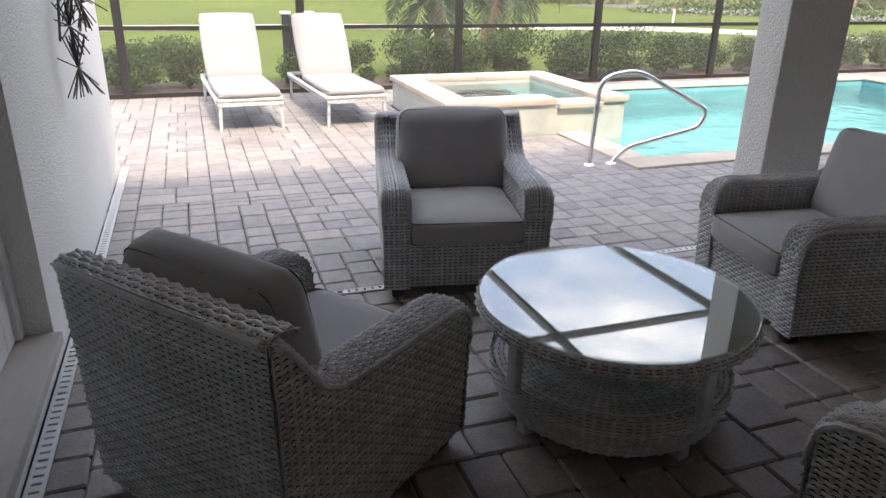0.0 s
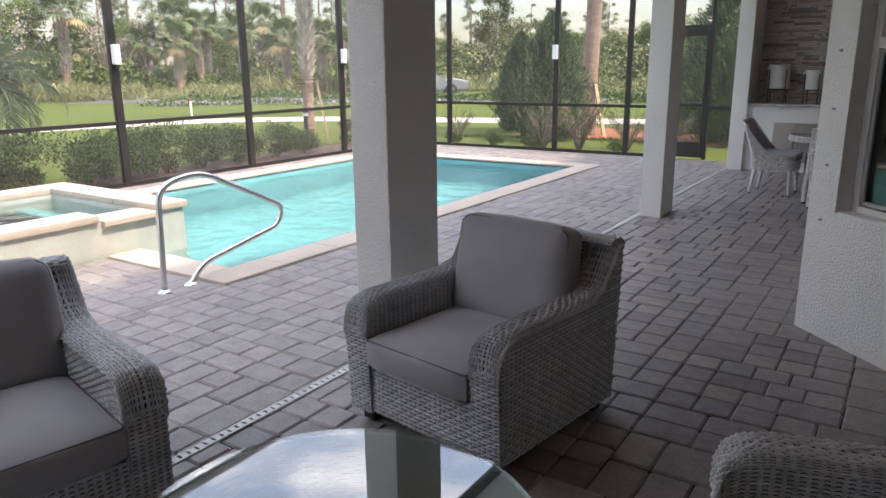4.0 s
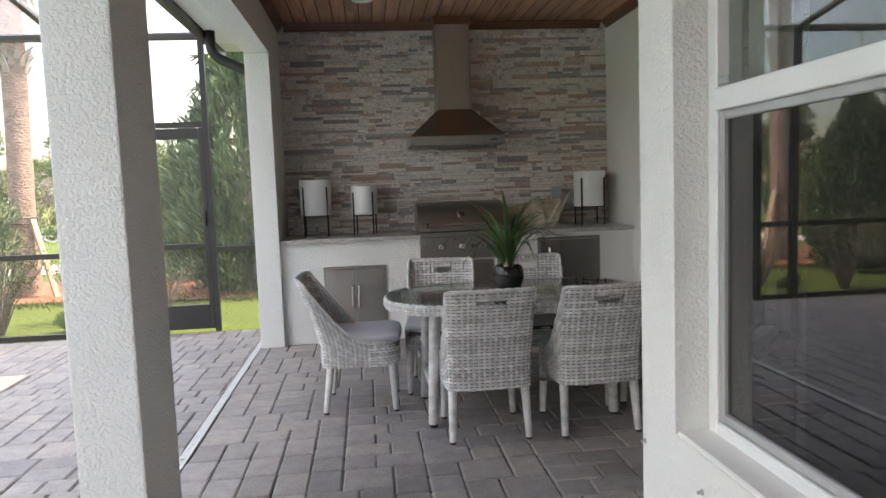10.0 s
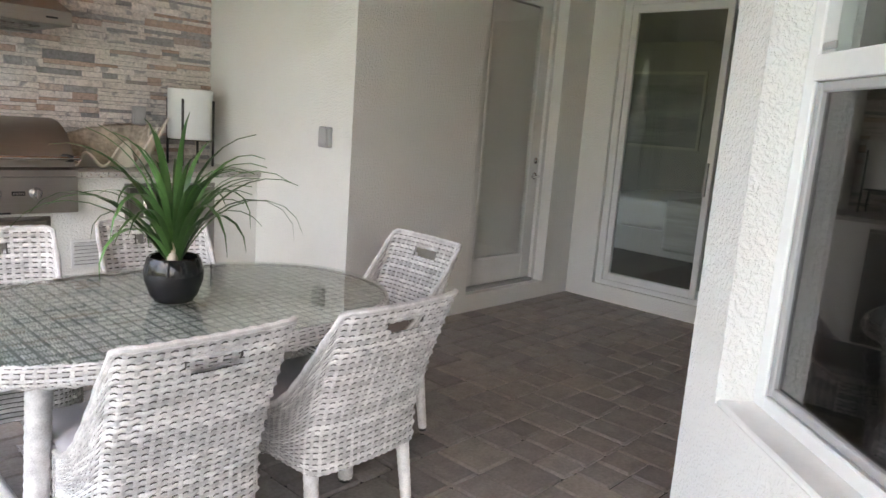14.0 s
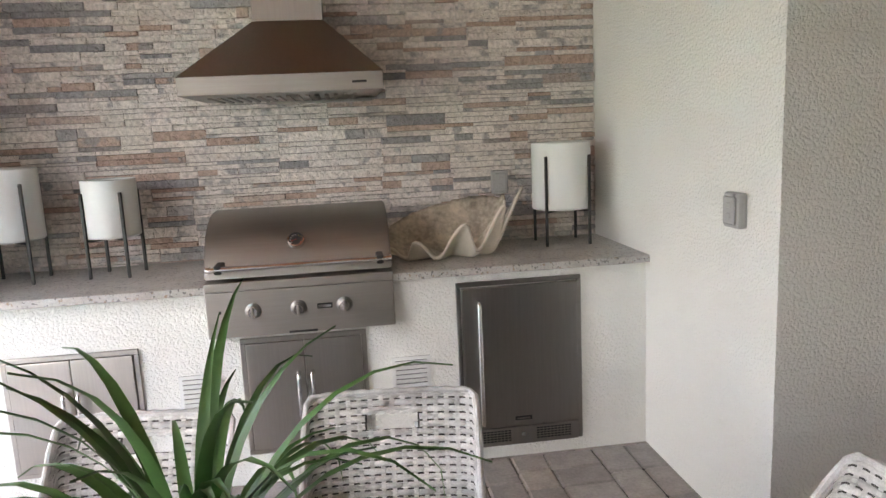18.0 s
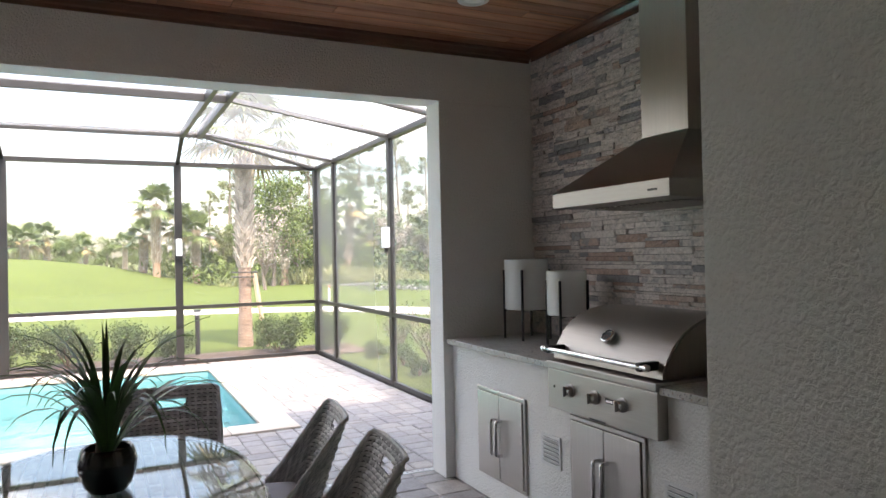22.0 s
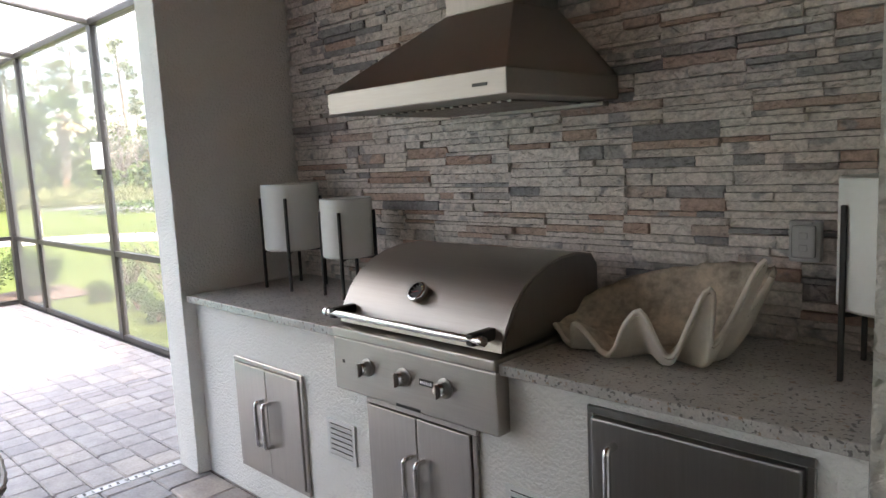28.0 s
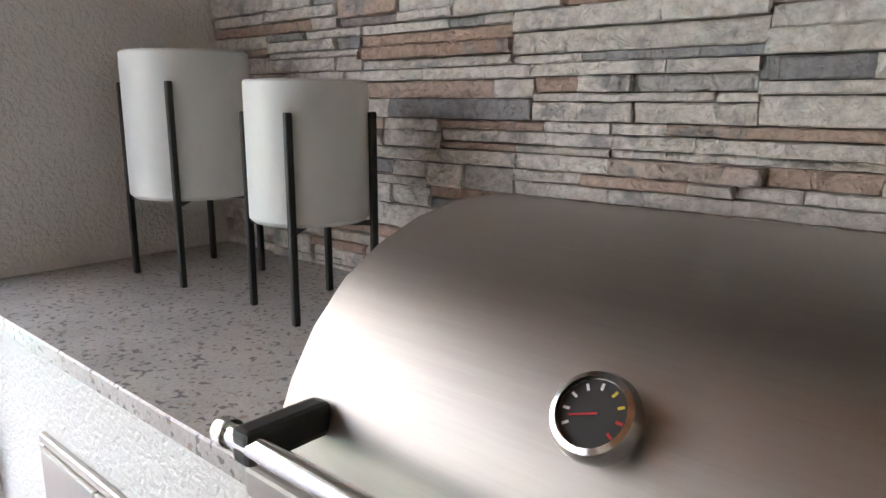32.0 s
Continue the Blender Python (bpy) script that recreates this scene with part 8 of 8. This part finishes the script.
for k in range(9):
    a = radians(215 - k * 31)
    part("dial_mark", moved(bx(0.021, 0.027, -0.0012, 0.0012, 0.0178, 0.0182), mth @ Matrix.Rotation(a, 4, "Z")), M["red"] if k > 6 else M["yellow"] if k > 4 else M["vinyl"], th)
part("needle", moved(bx(-0.004, 0.021, -0.0008, 0.0008, 0.0184, 0.0188), mth @ Matrix.Rotation(radians(200), 4, "Z")), M["red"], th)
for x in (-0.203, -0.013, 0.182):
    mk = Matrix.Translation((x, -0.735, 0.816)) @ Matrix.Rotation(radians(90), 4, "X")
    part("knob_bezel", moved(turned([(0, 0), (0.033, 0), (0.034, 0.004), (0.028, 0.007), (0, 0.007)], 20), mk), M["steel_dark"], gr, smooth=True)
    kb = part("knob", moved(turned([(0, 0.007), (0.026, 0.007), (0.027, 0.012), (0.022, 0.034), (0.02, 0.038), (0, 0.039)], 20), mk), M["chrome"], gr, "turned steel control knob", True)
    part("grip", moved(bx(-0.0055, 0.0055, -0.024, 0.024, 0.036, 0.05, 0.003, 2), mk), M["steel"], kb)
pl = part("maker_plate", bx(0.065, 0.13, -0.739, -0.7355, 0.805, 0.828, 0.001, 1), M["black"], gr, "small dark maker's plate")
for i in range(6):
    part("plate_bar", bx(0.072 + i * 0.0093, 0.078 + i * 0.0093, -0.7402, -0.7392, 0.811, 0.822), M["chrome"], pl)
part("tray_notch", bx(-0.06, 0.06, -0.7365, -0.7352, 0.706, 0.716), M["black"], gr)
part("igniter", bx(-0.345, -0.335, -0.739, -0.7352, 0.812, 0.824), M["black"], gr)

# range hood
hd = thing("range_hood", Matrix.Identity(4), "stainless steel chimney range hood fixed to the stone wall", "range hood")
hx0, hx1, hy = 1.412, 2.262, -0.655
part("lip", bx(hx0, hx1, hy, -0.033, 1.722, 1.80, 0.003, 1), M["steel"], hd)
own = bmesh.new()
lo = [own.verts.new(p) for p in ((hx0, hy, 1.80), (hx1, hy, 1.80), (hx1, -0.033, 1.80), (hx0, -0.033, 1.80))]
hi = [own.verts.new(p) for p in ((1.70, -0.30, 2.065), (2.02, -0.30, 2.065), (2.02, -0.033, 2.065), (1.70, -0.033, 2.065))]
own.faces.new(hi)
for i in range(4):
    own.faces.new((lo[i], lo[(i + 1) % 4], hi[(i + 1) % 4], hi[i]))
own.faces.new(lo[::-1])
part("canopy", own, M["steel_v"], hd)
part("chimney", bx(1.70, 2.02, -0.30, -0.033, 2.066, CEIL - 0.075, 0.003, 1), M["steel_v"], hd)
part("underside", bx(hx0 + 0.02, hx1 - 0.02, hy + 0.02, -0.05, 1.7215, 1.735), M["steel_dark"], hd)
for i in range(16):
    x = hx0 + 0.09 + i * 0.042
    part("baffle", moved(bx(x, x + 0.018, hy + 0.16, -0.1, -0.004, 0.004, 0.002, 1), Matrix.Translation((0, 0, 1.715))), M["steel"], hd)
part("badge", bx(2.13, 2.19, hy - 0.0015, hy, 1.752, 1.762), M["black"], hd, "small dark maker's mark")
part("drip_tray", bx(hx0 + 0.3, hx1 - 0.03, -0.09, -0.045, 1.700, 1.715, 0.003, 1), M["steel"], hd)
ch = thing("hood_collar", Matrix.Identity(4), "pale trim collar above the hood chimney", "trim")
part("collar", bx(1.68, 2.04, -0.33, -0.09, CEIL - 0.074, CEIL - 0.002, 0.01, 2), M["crown"], ch)

# lanterns
def lantern(x, y, h, r, turn, z0):
    ob = thing("lantern", Matrix.Translation((x, y, CT)) @ Matrix.Rotation(turn, 4, "Z"), "white frosted cylinder lantern on a thin black metal stand", "lantern", "counter lanterns")
    part("shade", turned([(0, z0), (r - 0.008, z0), (r, z0 + 0.008), (r, h - 0.004), (r - 0.004, h), (r - 0.008, h - 0.004), (r - 0.008, z0 + 0.012), (0, z0 + 0.012)], 40), M["ceramic"], ob, "frosted white cylinder", True)
    for k in range(4):
        a = math.pi / 4 + k * math.pi / 2
        px, py = (r + 0.008) * math.cos(a), (r + 0.008) * math.sin(a)
        part("leg", bx(px - 0.0068, px + 0.0068, py - 0.0068, py + 0.0068, 0.0, h * 0.87, 0.002, 1), M["black"], ob)
    for a in (math.pi / 4, 3 * math.pi / 4):
        part("crossbar", moved(bx(-r - 0.004, r + 0.004, -0.005, 0.005, z0 - 0.012, z0 - 0.002), Matrix.Rotation(a, 4, "Z")), M["black"], ob)
    return ob


lantern(0.53, -0.268, 0.525, 0.143, 0.03, 0.195)
lantern(0.98, -0.268, 0.455, 0.12, -0.15, 0.185)
lantern(3.17, -0.22, 0.52, 0.15, 0.0, 0.18)

# giant clam shell
def clam(u, v):
    """A long tilted bowl; u goes round the rim, v from the middle to the rim. The front rim is deeply fluted."""
    f = 2 * math.pi * u
    front = np.clip(-np.sin(f) * 1.5 + 0.12 + 0.32 * np.cos(f), 0, 1) ** 0.8
    grow = 0.68 + 0.5 * np.cos(f)
    steep = 0.8 - 0.42 * np.clip(np.cos(f), 0, 1)
    sx, sy = np.sign(np.cos(f)) * np.abs(np.cos(f)) ** 0.85, np.sign(np.sin(f)) * np.abs(np.sin(f)) ** 0.62
    fl = (2 * ((1 + np.cos(f * 11.0 - 2.45)) / 2) ** 1.5 - 0.85) * front * grow
    r = 1 + 0.14 * fl * v ** 1.4
    x = 0.315 * sx * v ** steep * r
    y = 0.18 * sy * (1 + 0.16 * np.cos(f)) * v ** steep * r
    top = 0.158 + 0.075 * np.cos(f) + 0.072 * np.sin(f) + 0.095 * fl
    return st(x, y, np.maximum(0.012, 0.012 + (top - 0.012) * v ** 1.75 + 0.028 * fl * np.sin(np.pi * v) * v))


sh = thing("clam_shell", pose(2.545, -0.33, CT + 0.002, 0, 0, 3), "large fluted clam shell bowl in tan and cream on the worktop", "shell")
nu, nv = 180, 20
inner = clam(*[g.ravel() for g in np.meshgrid(np.linspace(0, 1, nu + 1), np.linspace(0.0, 1, nv + 1), indexing="ij")])
vv = np.linspace(0, 1, nv + 1)[None, :].repeat(nu + 1, 0).ravel()
inner[:, 2] += vv * np.array([0.007 * noise.noise(Vector((p[0] * 17, p[1] * 17, p[2] * 12))) + 0.004 * noise.noise(Vector((p[0] * 45, p[1] * 45, 3.0))) for p in inner.tolist()])
low = inner * np.array([1.02, 1.03, 1.0])
low[:, 2] = np.maximum(0.0, inner[:, 2] - 0.02 - 0.008 * (1 - vv))
m_ = nv + 1
off = (nu + 1) * m_
fs, outside = [], []
for i in range(nu):
    for j in range(nv):
        a = i * m_ + j
        fs.append((a, a + m_, a + m_ + 1, a + 1))
        outside.append((a, a + 1, a + m_ + 1, a + m_))
    a = i * m_ + nv
    fs.append((a, a + m_, off + a + m_, off + a))
raw_part("shell_body", np.concatenate([inner, low]), fs, M["shell"], sh)
raw_part("outer_shell", low, outside, M["shell_rim"], sh, "cream ribbed outside")
rimv = inner.reshape(nu + 1, nv + 1, 3)[:, -1] * np.array([1.01, 1.015, 1.0]) - np.array([0, 0, 0.009])
part("shell_rim", tube([tuple(rimv[i % nu]) for i in range(nu // 2 + 4, nu + 4)], 0.008, 8), M["shell_rim"], sh, "cream scalloped rim", True)

# outlet covers
def cover(m, w, h, label):
    ob = thing("outlet_cover", m, label, "outlet", "outlet covers")
    part("box", bx(-w / 2, w / 2, -0.035, 0.0, -h / 2, h / 2, 0.01, 2), M["plate"], ob)
    part("lid", bx(-w / 2 + 0.012, w / 2 - 0.012, -0.044, -0.034, -h / 2 + 0.014, h / 2 - 0.014, 0.008, 2), M["plate"], ob)
    part("hinge", bx(-w / 4, w / 4, -0.042, -0.03, h / 2 - 0.012, h / 2 - 0.002, 0.002, 1), M["plate"], ob)
    for z in (-0.018, 0.018):
        part("socket", bx(-0.012, 0.012, -0.0465, -0.0435, z - 0.01, z + 0.01, 0.002, 1), M["plate"], ob)
    return ob


cover(Matrix.Translation((2.885, -0.03, 1.25)), 0.09, 0.125, "grey weatherproof outlet cover on the stone wall")
cover(Matrix.Translation((KX1 - 0.001, -1.45, 1.215)) @ Matrix.Rotation(-math.pi / 2, 4, "Z"), 0.10, 0.125, "grey weatherproof outlet cover on the stucco wall")

# recessed ceiling lights
for x, y in ((1.04, -0.90), (1.81, -2.95), (1.04, -5.2), (1.04, -7.6), (2.6, -9.8)):
    ob = thing("recessed_light", Matrix.Translation((x, y, CEIL)), "round white recessed ceiling light, switched off", "ceiling light", "recessed ceiling lights")
    part("trim_ring", turned([(0.05, 0.003), (0.085, 0.0), (0.09, -0.006), (0.085, -0.01), (0.062, -0.012), (0.05, 0.0)], 28), M["vinyl"], ob, smooth=True)
    part("lens", turned([(0, -0.004), (0.03, -0.005), (0.06, -0.003)], 24), M["lamp_lens"], ob, smooth=True)

# storm-shutter studs on the bay walls
def stud(x, y, z, ang):
    ob = thing("shutter_stud", Matrix.Translation((x, y, z)) @ Matrix.Rotation(ang, 4, "Z"), "small metal storm-shutter stud in the stucco wall", "stud", "shutter studs")
    part("bolt", moved(turned([(0, 0), (0.008, 0), (0.008, 0.003), (0.0045, 0.006), (0.0045, 0.014), (0, 0.016)], 10), Matrix.Rotation(radians(90), 4, "X")), M["plate"], ob, smooth=True)


for z in (0.935, 1.225, 1.517, 1.81, 2.1, 0.64):
    stud(BAYX + 0.105 * S, BAYA - 0.105 * S, z, -math.pi / 4)
for y in (-5.0, -5.35, -5.7, -6.05, -6.4, -6.75, -7.0):
    stud(BAYX, y, 0.60, -math.pi / 2)

# metal starburst sculpture on the end wall
wr = thing("wall_sculpture", Matrix.Translation((-1.0, ENDY + 0.02, 1.5)), "dark metal wall sculpture of rod starbursts on the white end wall", "wall sculpture")
rng = random.Random(4)
part("backbone", tube([(0.25, 0.02, -0.35), (0.05, 0.03, 0.0), (-0.3, 0.03, 0.1), (-0.6, 0.03, 0.35)], 0.006, 6), M["black"], wr, smooth=True)
part("wall_fixing", tube([(0.05, -0.018, 0.0), (0.05, 0.03, 0.0)], 0.008, 6), M["black"], wr)
for x, z, r in ((0.22, -0.48, 0.17), (0.28, -0.28, 0.15), (0.05, -0.12, 0.19), (-0.25, -0.2, 0.16), (0.12, 0.1, 0.18), (-0.4, 0.02, 0.17), (-0.12, 0.25, 0.2), (-0.6, 0.2, 0.17), (-0.8, 0.42, 0.16), (0.3, 0.3, 0.16), (-0.4, 0.48, 0.18)):
    bm = bmesh.new()
    c = Vector((x, 0.075, z))
    for k in range(30):
        d = Vector((rng.gauss(0, 0.30), rng.gauss(0, 0.24), rng.gauss(0, 1.0))).normalized() if k < 26 else Vector((rng.choice((-1, 1)), rng.uniform(-0.3, 0.3), 0.1)).normalized()
        q = c + d * r * rng.uniform(0.7, 1.0) * (1.0 if k < 26 else 0.7)
        q.y = max(0.0, q.y)
        tube([tuple(c), tuple(q)], 0.0032, 5, bm)
    tagged(part("starburst", bm, M["black"], wr), kind="stuff")
    part("stem", tube([(x, 0.075, z), (x * 0.6, 0.03, z * 0.7)], 0.004, 5), M["black"], wr)

# ---- single stones of the kitchen wall ----
rng = random.Random(11)
rest_v, rest_f, singles = [], [], 0


def lay_stone(x0, x1, z0, z1):
    """One stone of the wall; those by the grill are objects of their own."""
    global rest_v, rest_f, singles
    v, f = stone_verts(x0 + 0.0003, x1 - 0.0003, z0 + 0.0006, z1 - 0.0006, rng.choice((0.006, 0.009, 0.012, 0.016, 0.02, 0.025)), rng)
    if singles < 300 and 1.0 < z0 < 1.72 and 0.9 < x0 < 3.2:
        cx, cz = (x0 + x1) / 2, (z0 + z1) / 2
        ob = raw_part("stone", [(p[0] - cx, p[1], p[2] - cz) for p in v], f, M["ledge"], stone_wall, smooth=False)
        ob.location = (cx, 0, cz)
        singles += 1
    else:
        n = len(rest_v)
        rest_v += v
        rest_f += [tuple(n + i for i in q) for q in f]


SPLITS = ((0.3, 0.42, 0.28), (0.22, 0.3, 0.26, 0.22), (0.45, 0.2, 0.35), (0.18, 0.42, 0.4), (0.34, 0.16, 0.28, 0.22), (0.4, 0.35, 0.25), (0.25, 0.25, 0.5))
z = 0.905
while z < CEIL - 0.012:
    band = min(rng.uniform(0.085, 0.115), CEIL - 0.011 - z)
    if CEIL - 0.011 - (z + band) < 0.05:
        band = CEIL - 0.011 - z
    x = 0.238
    while x < KX1 - 0.004:
        block = rng.uniform(0.22, 0.58)
        if KX1 - 0.003 - (x + block) < 0.15:
            block = KX1 - 0.003 - x
        at = z
        for share in rng.choice(SPLITS):
            h = band * share
            u = x
            while u < x + block - 0.002:
                ln = rng.choice((0.1, 0.15, 0.2, 0.26, 0.34, 0.45))
                if x + block - (u + ln) < 0.06:
                    ln = x + block - u
                lay_stone(u, u + ln, at, at + h)
                u += ln
            at += h
        x += block
    z += band
raw_part("stone_courses", rest_v, rest_f, M["ledge"], stone_wall, smooth=False, kind="stuff")

# ---- pavers ----
rng = random.Random(3)
base_floor = bpy.data.objects["floor"]


def paver_verts(x0, x1, y0, y1, rr):
    """A tumbled paver: rounded corners, a worn bevel and a slightly uneven outline."""
    g, d = 0.002, 0.03
    short = min(x1 - x0, y1 - y0)
    e, c = min(0.009, short / 6), min(rr.uniform(0.004, 0.011), short / 8)
    t = rr.uniform(-0.002, 0.002)
    x0, x1, y0, y1 = x0 + g, x1 - g, y0 + g, y1 - g

    def outline(i, k):
        return [(x0 + i + k, y0 + i), (x1 - i - k, y0 + i), (x1 - i, y0 + i + k), (x1 - i, y1 - i - k), (x1 - i - k, y1 - i), (x0 + i + k, y1 - i), (x0 + i, y1 - i - k), (x0 + i, y0 + i + k)]

    j = [(rr.uniform(-0.0022, 0.0022), rr.uniform(-0.0022, 0.0022)) for _ in range(8)]
    v = []
    for i, k, z in ((0, c, -d), (0, c, -0.0075 + t), (e, c * 0.8, t)):
        v += [(a + da, b + db, z) for (a, b), (da, db) in zip(outline(i, k), j)]
    f = [tuple(range(16, 24))]
    for a in range(8):
        b = (a + 1) % 8
        f += [(a, b, b + 8, a + 8), (a + 8, b + 8, b + 16, a + 16)]
    return v, f


# where pavers lie: the deck less the pool, spa and drain
DECK = ((-6.21, -5.85, -14.6, 0.16), (-5.85, -1.66, -1.24, 0.16), (-5.85, -1.66, -14.6, -9.565), (-5.85, -5.085, -9.565, -8.375), (-3.075, -1.66, -9.565, -8.375), (-1.66, -0.03, -14.6, 0.16), (0.022, SLX, ENDY, 0.16))


def on_patio(x, y):
    if x > BAYX + 0.02 and NY + 0.2 < y < BACKY - 0.2 and x - BAYX > max(0.0, abs(y + 6.06) - 1.1) + 0.1:
        return False
    return not ((y < ENDY - 0.02 and x > -2.85) or (0.2 < x < KX1 and y > -0.50))


U = 0.08
nx, ny = int((SLX - SCX - 0.1) / U), int((SCY + 14.6 - 0.06) / U)
rest_v, rest_f, singles = [], [], 0
OX, OY = SCX + 0.06, -14.6
HIGH, WIDE = ((2, 2, 2), (2, 2, 2), (3, 3)), (4, 5, 6, 7)


def parts_of(total):
    """Cut a length of whole units into pieces of two or three units."""
    out = []
    while total > 0:
        out.append(rng.choice([k for k in (2, 2, 3) if k == total or total - k >= 2]))
        total -= out[-1]
    return out


def laid():
    """Blocks of mixed pavers in bands six units deep, some blocks turned."""
    for j in range(0, ny, 6):
        i = -rng.randrange(0, 5)
        while i < nx:
            wide = rng.choice(WIDE)
            if wide == 6 and rng.random() < 0.5:
                u = i
                for w in rng.choice(HIGH):
                    v = j
                    for h in parts_of(6):
                        yield u, v, w, h
                        v += h
                    u += w
            else:
                v = j
                for h in rng.choice(HIGH):
                    u = i
                    for w in parts_of(wide):
                        yield u, v, w, h
                        u += w
                    v += h
            i += wide


for i, j, w, h in laid():
    x, y = OX + i * U, OY + j * U
    cx, cy = x + w * U / 2, y + h * U / 2
    if not on_patio(cx, cy):
        continue
    for ax0, ax1, ay0, ay1 in DECK:
        x0, x1, y0, y1 = max(x, ax0), min(x + w * U, ax1), max(y, ay0), min(y + h * U, ay1)
        if x1 - x0 < 0.007 or y1 - y0 < 0.007:
            continue
        v, f = paver_verts(x0, x1, y0, y1, rng)
        mx, my = (x0 + x1) / 2, (y0 + y1) / 2
        if singles < 300 and 0.3 < mx < 1.75 and -8.4 < my < -4.6:
            ob = raw_part("paver", [(p[0] - mx, p[1] - my, p[2]) for p in v], f, M["paver"], base_floor, smooth=False)
            ob.location = (mx, my, 0)
            singles += 1
        else:
            n = len(rest_v)
            rest_v += v
            rest_f += [tuple(n + k for k in q) for q in f]
raw_part("paver_field", rest_v, rest_f, M["paver"], base_floor, smooth=False, kind="stuff")
